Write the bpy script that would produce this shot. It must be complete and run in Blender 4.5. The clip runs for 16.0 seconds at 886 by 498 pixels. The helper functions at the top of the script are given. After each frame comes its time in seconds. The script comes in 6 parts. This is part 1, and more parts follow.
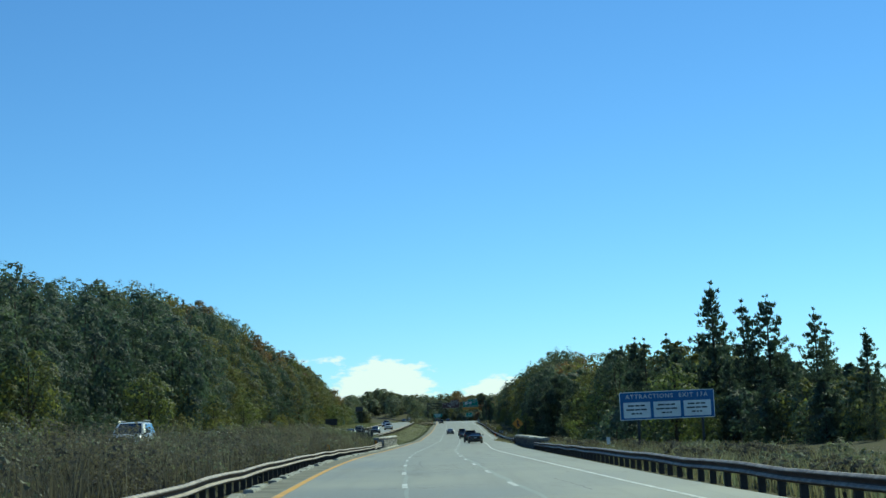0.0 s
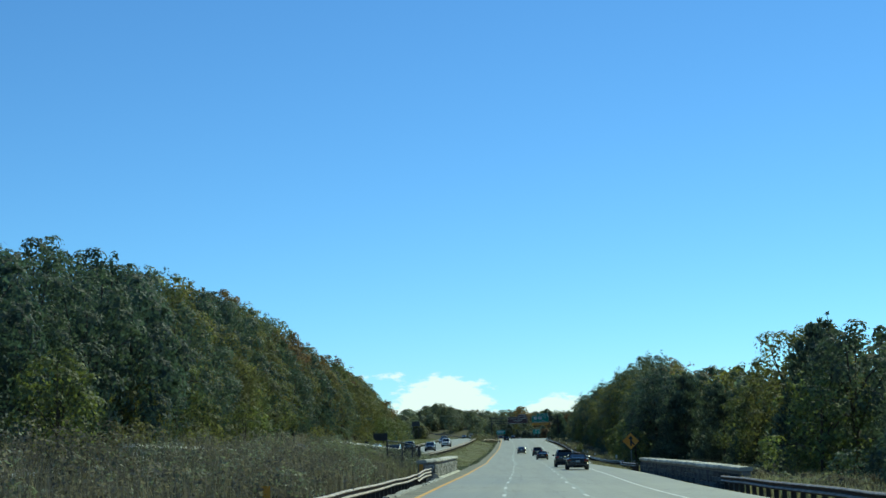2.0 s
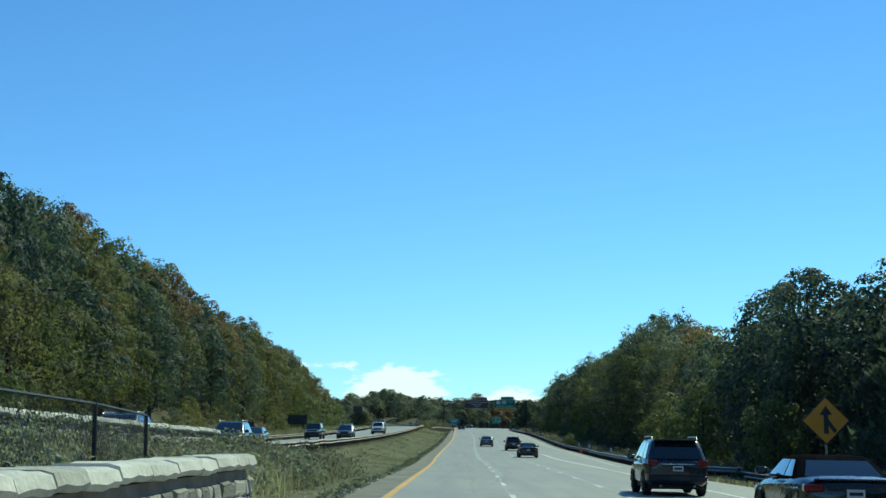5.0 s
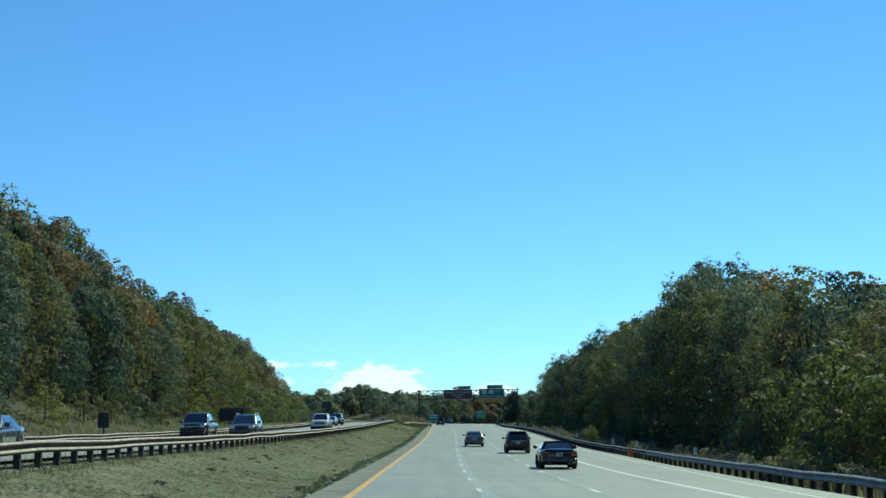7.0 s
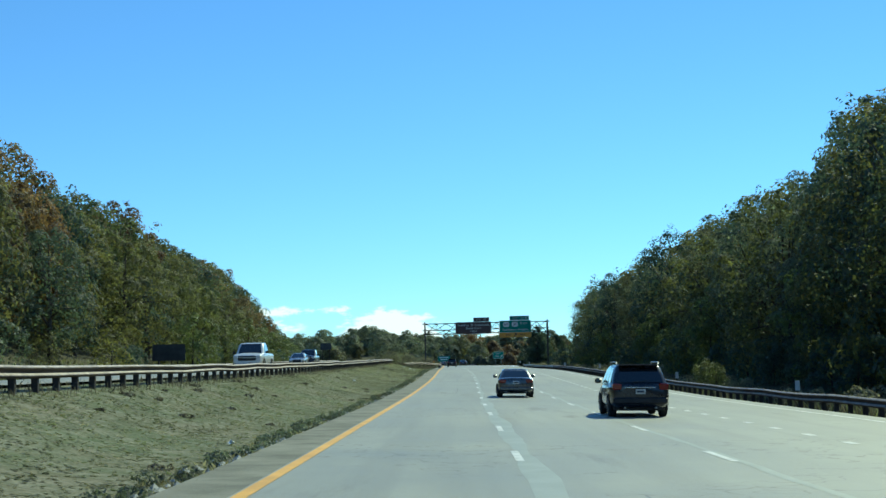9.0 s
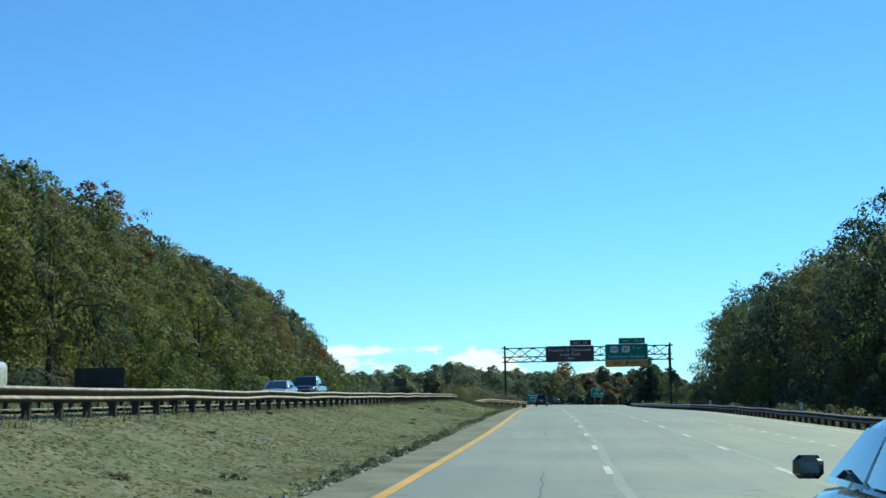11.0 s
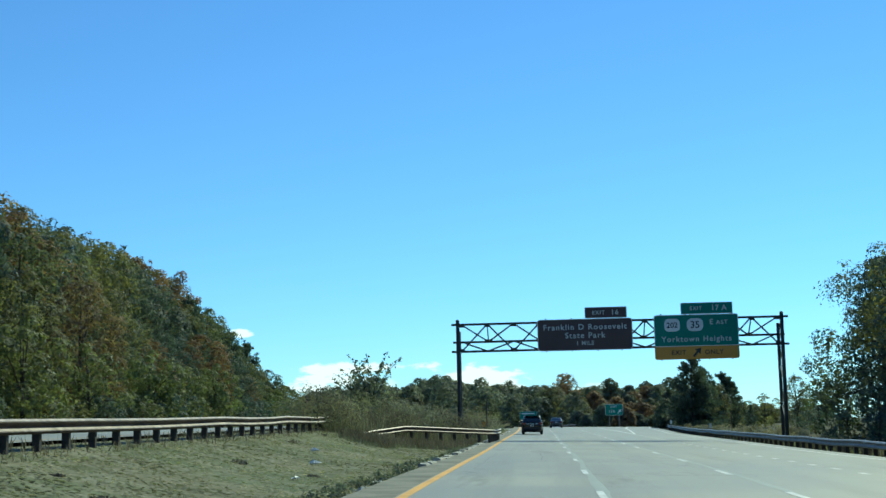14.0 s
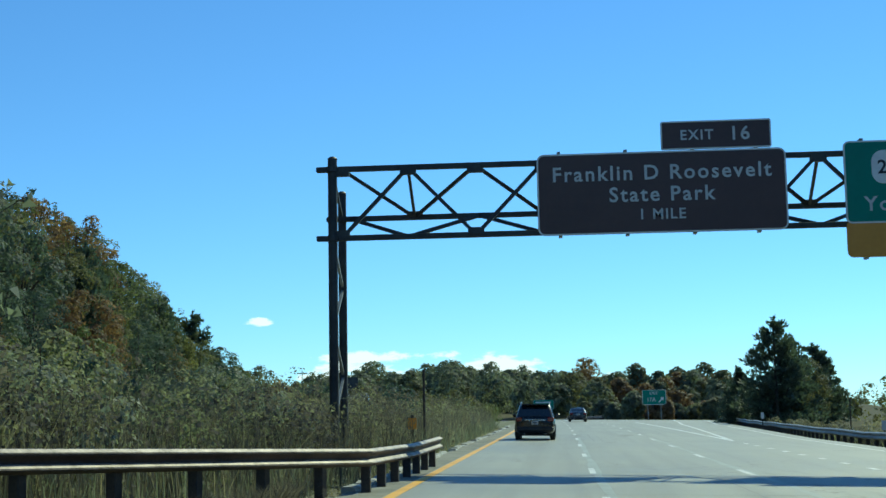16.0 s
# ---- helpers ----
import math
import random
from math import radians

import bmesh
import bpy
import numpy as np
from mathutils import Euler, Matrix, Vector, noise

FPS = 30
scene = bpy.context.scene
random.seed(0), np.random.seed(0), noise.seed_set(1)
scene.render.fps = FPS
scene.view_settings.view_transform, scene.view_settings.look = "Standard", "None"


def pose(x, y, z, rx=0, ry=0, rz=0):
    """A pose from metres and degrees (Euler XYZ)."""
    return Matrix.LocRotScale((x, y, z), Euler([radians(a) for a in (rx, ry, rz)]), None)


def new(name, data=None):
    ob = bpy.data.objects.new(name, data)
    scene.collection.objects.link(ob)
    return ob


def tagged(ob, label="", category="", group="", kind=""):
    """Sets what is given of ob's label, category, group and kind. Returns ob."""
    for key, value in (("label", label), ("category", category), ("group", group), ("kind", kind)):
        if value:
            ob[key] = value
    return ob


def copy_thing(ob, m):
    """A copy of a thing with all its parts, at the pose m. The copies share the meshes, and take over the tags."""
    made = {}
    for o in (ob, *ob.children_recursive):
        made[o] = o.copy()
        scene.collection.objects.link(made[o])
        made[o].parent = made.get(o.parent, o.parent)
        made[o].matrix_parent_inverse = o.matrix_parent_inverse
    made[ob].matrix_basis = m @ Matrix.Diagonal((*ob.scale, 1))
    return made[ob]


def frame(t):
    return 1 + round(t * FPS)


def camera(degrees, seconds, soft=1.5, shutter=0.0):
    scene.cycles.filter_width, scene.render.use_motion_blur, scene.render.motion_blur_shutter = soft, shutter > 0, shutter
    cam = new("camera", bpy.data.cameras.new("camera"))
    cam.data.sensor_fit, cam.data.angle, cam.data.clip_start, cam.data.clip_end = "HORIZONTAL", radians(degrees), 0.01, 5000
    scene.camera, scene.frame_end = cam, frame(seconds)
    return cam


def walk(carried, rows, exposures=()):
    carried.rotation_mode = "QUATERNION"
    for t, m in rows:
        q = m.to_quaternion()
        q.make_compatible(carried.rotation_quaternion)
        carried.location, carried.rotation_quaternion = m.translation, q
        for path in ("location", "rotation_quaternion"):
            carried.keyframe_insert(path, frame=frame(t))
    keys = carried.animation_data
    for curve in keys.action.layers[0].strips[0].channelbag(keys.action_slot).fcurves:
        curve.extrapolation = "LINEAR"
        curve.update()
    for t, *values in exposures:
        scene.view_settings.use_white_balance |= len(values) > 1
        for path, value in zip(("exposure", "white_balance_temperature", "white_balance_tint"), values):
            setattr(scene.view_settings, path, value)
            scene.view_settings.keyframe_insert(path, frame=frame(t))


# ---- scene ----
cam = camera(34.36, 16.0)
# seconds, eye x y z, yaw, pitch, lean
ROWS = [
    (0.0, 0.000, 0.000, -0.000, -0.035, 6.913, -2.540),
    (0.5, -0.729, 16.526, -0.024, 0.635, 7.504, -2.557),
    (1.0, -1.391, 33.017, -0.063, 1.505, 7.869, -2.489),
    (1.5, -1.991, 49.468, -0.123, 2.292, 7.919, -2.104),
    (2.0, -2.530, 65.881, -0.210, 2.401, 7.688, -1.632),
    (2.5, -2.987, 82.256, -0.333, 1.938, 7.443, -1.201),
    (3.0, -3.350, 98.607, -0.483, 1.345, 7.383, -0.885),
    (3.5, -3.617, 114.959, -0.644, 0.925, 7.436, -0.590),
    (4.0, -3.784, 131.330, -0.797, 0.806, 7.412, -0.255),
    (6.5, -3.168, 213.614, -1.278, 0.216, 7.166, -0.635),
    (7.0, -3.066, 230.094, -1.389, -0.141, 7.197, -0.954),
    (7.5, -3.000, 246.563, -1.503, -0.425, 6.923, -1.078),
    (8.0, -2.996, 263.064, -1.614, -0.563, 6.384, -1.115),
    (8.5, -3.061, 279.665, -1.707, -0.458, 5.649, -1.261),
    (9.0, -3.148, 296.350, -1.770, 0.319, 5.003, -1.425),
    (11.5, -2.714, 379.543, -1.324, 4.211, 7.081, -0.967),
    (12.0, -2.570, 395.903, -1.081, 3.516, 7.339, -0.833),
    (12.5, -2.446, 412.179, -0.807, 3.152, 7.446, -0.656),
    (13.0, -2.377, 428.387, -0.523, 3.104, 7.425, -0.839),
    (13.5, -2.368, 444.522, -0.248, 3.391, 7.318, -0.943),
    (14.0, -2.381, 460.543, 0.006, 3.886, 7.317, -1.237),
    (14.5, -2.368, 476.399, 0.224, 4.416, 7.399, -1.379),
    (15.0, -2.311, 492.093, 0.400, 4.786, 7.483, -1.335),
    (15.5, -2.231, 507.704, 0.528, 4.897, 7.270, -1.054),
    (16.0, -2.158, 523.289, 0.611, 4.669, 6.898, -1.003),
]
walk(cam, [(t, pose(x, y, z, 90 + pitch, 0, yaw) @ pose(0, 0, 0, 0, 0, lean)) for t, x, y, z, yaw, pitch, lean in ROWS],
     [(0.0, -0.06, 7400, -27), (3.5, 0.02, 7320, -27), (7.0, 0.12, 7200, -27), (9.0, 0.2, 7200, -27), (12.5, 0.2, 7200, -27), (16.0, 0.16, 7200, -27)])


# ---- the plan: the line of the first lane marking, heights of both roadways ----
MARK = [(-400, 40.0), (-200, 14.0), (-100, 5.6), (-50, 2.6), (0, 0.3), (35, -1.14), (60, -1.95), (100, -2.67), (131, -2.78), (175, -2.35), (213, -2.12),
        (263, -1.9), (300, -2.05), (340, -1.95), (380, -1.71), (412, -1.4), (445, -1.27), (476, -1.32), (515, -1.35),
        (560, -1.5), (620, -1.65), (680, -2.4), (753, -4.4), (823, -9.7), (880, -21.0), (930, -40.0), (980, -70.0), (1040, -120.0), (1120, -200.0), (1500, -620.0), (4600, -4000.0)]
GRADE = [(-400, -0.6), (-100, -1.4), (0, -1.58), (33, -1.64), (66, -1.79), (99, -2.06), (131, -2.38), (170, -2.62), (214, -2.86), (247, -3.08),
         (280, -3.29), (296, -3.35), (340, -3.2), (380, -2.9), (412, -2.39), (445, -1.83), (476, -1.36), (508, -1.05), (523, -0.95),
         (560, -0.62), (605, -0.2), (650, 0.25), (700, 0.65), (730, 0.75), (770, 0.65), (850, -0.2), (1000, -2.0), (4600, -2.0)]
OTHER = [(-400, -0.2), (0, -0.6), (78, -0.9), (171, -1.1), (230, -2.0), (270, -2.0), (300, -1.93), (318, -1.84), (340, -1.72), (380, -1.36), (441, -0.66), (500, 0.1), (545, 0.58),
         (650, 1.05), (730, 1.3), (850, 0.6), (1000, -1.6), (4600, -2.0)]
LEFT_EDGE = [(-400, -3.1), (40, -3.1), (175, -3.35), (300, -3.9), (370, -3.88), (420, -3.76), (4600, -3.76)]
SECOND = [(-400, 2.9), (40, 2.95), (180, 3.3), (300, 3.7), (4600, 3.7)]
THIRD = [(-400, 6.0), (40, 6.1), (180, 6.8), (300, 7.25), (4600, 7.25)]


def curve_through(table):
    """A smooth function through a table of (y, value): monotone cubic pieces."""
    ys, vs = np.array(table, float).T
    slope = np.diff(vs) / np.diff(ys)
    m = np.r_[slope[0], (slope[1:] * np.diff(ys)[:-1] + slope[:-1] * np.diff(ys)[1:]) / (ys[2:] - ys[:-2]), slope[-1]]

    def f(y):
        y = np.clip(np.asarray(y, float), ys[0], ys[-1])
        k = np.clip(np.searchsorted(ys, y, side="right") - 1, 0, len(ys) - 2)
        h = ys[k + 1] - ys[k]
        s = (y - ys[k]) / h
        return ((2 * s**3 - 3 * s**2 + 1) * vs[k] + (s**3 - 2 * s**2 + s) * h * m[k] + (3 * s**2 - 2 * s**3) * vs[k + 1] + (s**3 - s**2) * h * m[k + 1])

    return f


mark_x, grade_z, other_z = curve_through(MARK), curve_through(GRADE), curve_through(OTHER)


def lerp(table):
    ys, vs = np.array(table, float).T
    return lambda y: np.interp(y, ys, vs)


left_edge, second, third = lerp(LEFT_EDGE), lerp(SECOND), lerp(THIRD)
CROSS = 0.02
# right edge line, edge of the paved shoulder, and the guard rail, across from the marking
right_line = lerp([(-400, 6.0), (40, 6.1), (180, 6.8), (240, 7.0), (262, 9.0), (300, 10.9), (340, 11.2), (440, 10.6), (520, 10.7), (600, 11.0), (655, 13.5), (720, 19.5), (800, 30.0), (900, 46.0), (1000, 66.0), (4600, 70.0)])
right_pave = lerp([(-400, 7.6), (40, 7.7), (120, 9.4), (180, 9.9), (240, 9.0), (262, 10.3), (300, 11.9), (340, 12.2), (440, 11.6), (520, 11.7), (600, 12.1), (655, 14.8), (720, 20.8), (800, 31.0), (900, 47.0), (1000, 67.0), (4600, 71.0)])
left_pave = lerp([(-400, -4.3), (40, -4.1), (150, -4.3), (185, -4.5), (300, -5.1), (460, -5.0), (540, -4.7), (4600, -5.0)])
OPP_IN, OPP_OUT = -12.6, -21.8
hill_gain = lerp([(-400, 0.15), (100, 0.18), (190, 0.3), (245, 0.5), (295, 0.7), (335, 0.96), (360, 1.0), (390, 0.96), (444, 0.8), (500, 0.76), (537, 0.78), (600, 0.77), (640, 0.82), (700, 0.96), (755, 1.04), (795, 0.4), (860, 0.0), (4600, 0.0)])
wood_edge = lerp([(-400, -38.0), (100, -38.0), (200, -42.0), (300, -45.0), (450, -49.0), (650, -50.0), (700, -51.5), (735, -55.5), (775, -60.0), (900, -62.0), (4600, -62.0)])
slope_edge = lerp([(-400, -38.0), (100, -38.0), (200, -42.0), (300, -45.0), (450, -49.0), (650, -50.0), (775, -57.0), (900, -60.0), (4600, -60.0)])


def smooth(a, b, v):
    s = np.clip((np.asarray(v, float) - a) / (b - a), 0, 1)
    return s * s * (3 - 2 * s)


# height of the tree tops along the far ridge, by x
ridge_top = curve_through([(-420, 14.0), (-150, 14.0), (-106, 18.5), (-88, 26.5), (-60, 36.5), (-42, 31.0), (-18, 27.0), (0, 29.0), (20, 27.5), (45, 27.0), (78, 22.0), (110, 14.0), (150, 6.0), (800, 6.0)])


def surface(u, y):
    """Height of the paved roadway at u metres right of the marking."""
    return grade_z(y) - CROSS * (np.asarray(u, float) + 1.0)


def land(u, y):
    """Height of the ground, everywhere."""
    u, y = np.asarray(u, float), np.asarray(y, float)
    zr, zo = surface(np.clip(u, -5, 13), y), other_z(y)
    # own side
    right = surface(right_pave(y), y) - 0.12
    swale = -0.35 * smooth(0, 3, u - right_pave(y)) + 0.9 * smooth(4, 30, u - right_pave(y)) + 1.5 * smooth(25, 90, u - right_pave(y))
    z = np.where(u > right_pave(y), right + swale, zr - 0.12)
    # median, falling from the other roadway to this one
    lp = left_pave(y)
    s = smooth(0, 1, (lp - u) / (lp - OPP_IN))
    dip = -0.55 * np.sin(np.pi * np.clip((lp - u) / (lp - OPP_IN), 0, 1)) * np.where(y < 170, 0.8, 0.5) * smooth(900, 700, y)
    z = np.where(u < lp, (1 - s) * (surface(lp, y) - 0.12) + s * (zo - 0.1) + dip, z)
    z = np.where(u < OPP_IN + 0.5, zo - 0.1, z)
    # the wooded hillside
    d = slope_edge(y) - u
    climb = 19.0 * smooth(-12, 34, d) + 6.0 * smooth(25, 90, d)
    z = np.where(u < OPP_OUT, zo - 0.1 - 0.3 * smooth(0, 3, OPP_OUT - u) + climb * hill_gain(y), z)
    # rising ground beyond the bend, then the far ridge
    rise_ = (14.0 * smooth(850, 1080, y) * smooth(700, 150, np.abs(u - 40)) + 6 * smooth(900, 1500, y)) * smooth(120, 45, u + mark_x(y))
    crest = np.maximum(ridge_top(u + mark_x(y)) - 13.0, rise_)
    return z + rise_ + (crest - rise_) * smooth(1060, 1240, y)


def spot(u, y, up=0.0):
    """A place in the world on the ground."""
    return Vector((float(mark_x(y)) + u, y, float(land(u, y)) + up))


def along(y):
    """The direction of the road there, as degrees of turn from +y to the left."""
    return math.degrees(math.atan2(-(float(mark_x(y + 2)) - float(mark_x(y - 2))), 4.0))


# ---- sky, sun, exposure ----
SUN_AZ, SUN_EL = 33.0, 42.0  # to the right of +y, and above the horizon
world = bpy.data.worlds.new("sky")
scene.world = world
world.use_nodes = True
wt = world.node_tree
wt.nodes.clear()


def made_node(tree, kind, operation=None, use_clamp=None, data_type=None, blend_type=None, interpolation_type=None, feature=None):
    """A node with the settings that are given."""
    n = tree.nodes.new(kind)
    if data_type:
        n.data_type = data_type
    if operation:
        n.operation = operation
    if use_clamp is not None:
        n.use_clamp = use_clamp
    if blend_type:
        n.blend_type = blend_type
    if interpolation_type:
        n.interpolation_type = interpolation_type
    if feature:
        n.feature = feature
    return n


def wnode(kind, **values):
    return made_node(wt, kind, **values)


def wmath(op, a, b=None, c=None, clamp=False):
    n = wnode("ShaderNodeMath", operation=op, use_clamp=clamp)
    for k, v in enumerate((a, b, c)):
        if v is None:
            continue
        if isinstance(v, (int, float)):
            n.inputs[k].default_value = v
        else:
            wt.links.new(v, n.inputs[k])
    return n.outputs[0]


sky = wnode("ShaderNodeTexSky")
sky.sky_type, sky.sun_disc = "NISHITA", False
sky.sun_elevation, sky.sun_rotation = radians(SUN_EL), radians(SUN_AZ)
sky.altitude = 900.0
sky.air_density, sky.dust_density, sky.ozone_density = 1.0, 0.0, 3.0
tint = wnode("ShaderNodeMix", data_type="RGBA", blend_type="MULTIPLY")
tint.inputs[0].default_value = 1.0
tint.inputs[7].default_value = (0.655, 0.95, 1.58, 1)
wt.links.new(sky.outputs[0], tint.inputs[6])
coord = wnode("ShaderNodeTexCoord")
axes = wnode("ShaderNodeSeparateXYZ")
wt.links.new(coord.outputs["Generated"], axes.inputs[0])
ahead = wmath("MAXIMUM", axes.outputs[1], 0.05)
az, el = wmath("DIVIDE", axes.outputs[0], ahead), wmath("DIVIDE", axes.outputs[2], ahead)
flat = wnode("ShaderNodeCombineXYZ")
wt.links.new(wmath("MULTIPLY", az, 26.0), flat.inputs[0])
wt.links.new(wmath("MULTIPLY", el, 60.0), flat.inputs[1])
billow = wnode("ShaderNodeTexNoise")
billow.inputs["Scale"].default_value, billow.inputs["Detail"].default_value, billow.inputs["Roughness"].default_value = 1.6, 8.0, 0.6
wt.links.new(flat.outputs[0], billow.inputs["Vector"])
cover = 0.0
# clouds low over the horizon: azimuth, height, half width, half height, density
for ca, ce, ra, re, k in ((-0.045, 0.022, 0.047, 0.031, 1.05), (0.035, 0.014, 0.04, 0.019, 1.1), (-0.082, 0.046, 0.022, 0.005, 0.62), (-0.14, 0.046, 0.05, 0.006, 0.7),
                          (-0.15, 0.035, 0.05, 0.012, 0.68), (-0.214, 0.073, 0.013, 0.004, 0.7), (-0.115, 0.012, 0.06, 0.012, 0.6)):
    dx = wmath("DIVIDE", wmath("SUBTRACT", az, ca), ra)
    dy = wmath("DIVIDE", wmath("SUBTRACT", el, ce), re)
    r2 = wmath("ADD", wmath("MULTIPLY", dx, dx), wmath("MULTIPLY", dy, dy))
    bump = wmath("MULTIPLY", wmath("SUBTRACT", 1.0, r2, clamp=True), k)
    cover = bump if isinstance(cover, float) else wmath("MAXIMUM", cover, bump)
dense = wmath("ADD", cover, wmath("MULTIPLY", wmath("SUBTRACT", billow.outputs[0], 0.5), 2.5))
shape = wnode("ShaderNodeMapRange", interpolation_type="SMOOTHSTEP")
wt.links.new(dense, shape.inputs[0])
shape.inputs[1].default_value, shape.inputs[2].default_value = 0.24, 0.6
veil = wmath("MULTIPLY", shape.outputs[0], wmath("GREATER_THAN", cover, 0.0))
veil = wmath("MULTIPLY", veil, wmath("MULTIPLY", cover, 4.0, clamp=True))
paint = wnode("ShaderNodeMix", data_type="RGBA")
wt.links.new(wmath("MULTIPLY", veil, 0.92), paint.inputs[0])
wt.links.new(tint.outputs[2], paint.inputs[6])
paint.inputs[7].default_value = (9.6, 9.9, 12.0, 1)
back = wnode("ShaderNodeBackground")
back.inputs[1].default_value = 0.1
wt.links.new(paint.outputs[2], back.inputs[0])
wt.links.new(back.outputs[0], wnode("ShaderNodeOutputWorld").inputs[0])

sun = new("sun", bpy.data.lights.new("sun", "SUN"))
sun.data.energy, sun.data.angle, sun.data.color = 3.7, radians(0.53), (1.0, 0.95, 0.86)
ray = Vector((math.sin(radians(SUN_AZ)) * math.cos(radians(SUN_EL)), math.cos(radians(SUN_AZ)) * math.cos(radians(SUN_EL)), math.sin(radians(SUN_EL))))
sun.matrix_world = Matrix.Translation((0, 0, 200)) @ ray.to_track_quat("Z", "Y").to_matrix().to_4x4()
scene.view_settings.exposure = 0.0


# ---- materials ----
class Nodes:
    """A node material under construction."""

    def __init__(self, name):
        self.mat = bpy.data.materials.new(name)
        self.mat.use_nodes = True
        self.tree = self.mat.node_tree
        self.tree.nodes.clear()
        self.out = self.node("ShaderNodeOutputMaterial")

    def node(self, kind, **values):
        return made_node(self.tree, kind, **values)

    def put(self, socket, value):
        if isinstance(value, bpy.types.NodeSocket):
            self.tree.links.new(value, socket)
        elif value is not None:
            socket.default_value = value

    def math(self, op, a, b=0.0, clamp=False):
        n = self.node("ShaderNodeMath", operation=op, use_clamp=clamp)
        self.put(n.inputs[0], a), self.put(n.inputs[1], b)
        return n.outputs[0]

    def mix(self, fac, a, b, blend="MIX"):
        n = self.node("ShaderNodeMix", data_type="RGBA", blend_type=blend)
        self.put(n.inputs[0], fac)
        self.put(n.inputs[6], (*a, 1) if isinstance(a, tuple) else a)
        self.put(n.inputs[7], (*b, 1) if isinstance(b, tuple) else b)
        return n.outputs[2]

    def place(self, stretch=(1, 1, 1), kind="Object"):
        t = self.node("ShaderNodeTexCoord")
        m = self.node("ShaderNodeMapping")
        self.put(m.inputs["Scale"], stretch)
        self.tree.links.new(t.outputs[kind], m.inputs[0])
        return m.outputs[0]

    def noise(self, at, scale, detail=4.0, rough=0.55):
        n = self.node("ShaderNodeTexNoise")
        self.put(n.inputs["Vector"], at)
        n.inputs["Scale"].default_value, n.inputs["Detail"].default_value, n.inputs["Roughness"].default_value = scale, detail, rough
        return n.outputs[0]

    def ramp(self, fac, lo, hi, a=0.0, b=1.0):
        n = self.node("ShaderNodeMapRange", interpolation_type="SMOOTHSTEP")
        self.put(n.inputs[0], fac)
        n.inputs[1].default_value, n.inputs[2].default_value, n.inputs[3].default_value, n.inputs[4].default_value = lo, hi, a, b
        return n.outputs[0]

    def random(self):
        return self.node("ShaderNodeObjectInfo").outputs["Random"]

    def island(self):
        return self.node("ShaderNodeNewGeometry").outputs["Random Per Island"]

    def finish(self, color, rough=0.7, metal=0.0, bump=None, depth=0.01, coat=0.0, spec=0.5):
        b = self.node("ShaderNodeBsdfPrincipled")
        self.put(b.inputs["Base Color"], (*color, 1) if isinstance(color, tuple) else color)
        self.put(b.inputs["Roughness"], rough), self.put(b.inputs["Metallic"], metal)
        b.inputs["Coat Weight"].default_value, b.inputs["Coat Roughness"].default_value = coat, 0.05
        b.inputs["Specular IOR Level"].default_value = spec
        if bump is not None:
            n = self.node("ShaderNodeBump")
            n.inputs["Distance"].default_value = depth
            self.put(n.inputs["Height"], bump)
            self.tree.links.new(n.outputs[0], b.inputs["Normal"])
        self.tree.links.new(b.outputs[0], self.out.inputs[0])
        self.shader = b
        return self.mat


def weathered(name, dark, light, scale=3.0, rough=0.8, metal=0.0, fine=40.0, depth=0.01, vary=0.0, coat=0.0, spec=0.5):
    """A worn surface: stains at one scale, grain at another."""
    n = Nodes(name)
    at = n.place()
    big, small = n.noise(at, scale, 5), n.noise(at, fine, 3)
    fac = n.math("ADD", n.math("MULTIPLY", big, 0.7), n.math("MULTIPLY", small, 0.3))
    if vary:
        fac = n.math("ADD", fac, n.math("MULTIPLY", n.math("SUBTRACT", n.random(), 0.5), vary))
    return n.finish(n.mix(n.ramp(fac, 0.3, 0.7), dark, light), rough, metal, n.math("ADD", big, small), depth, coat, spec)


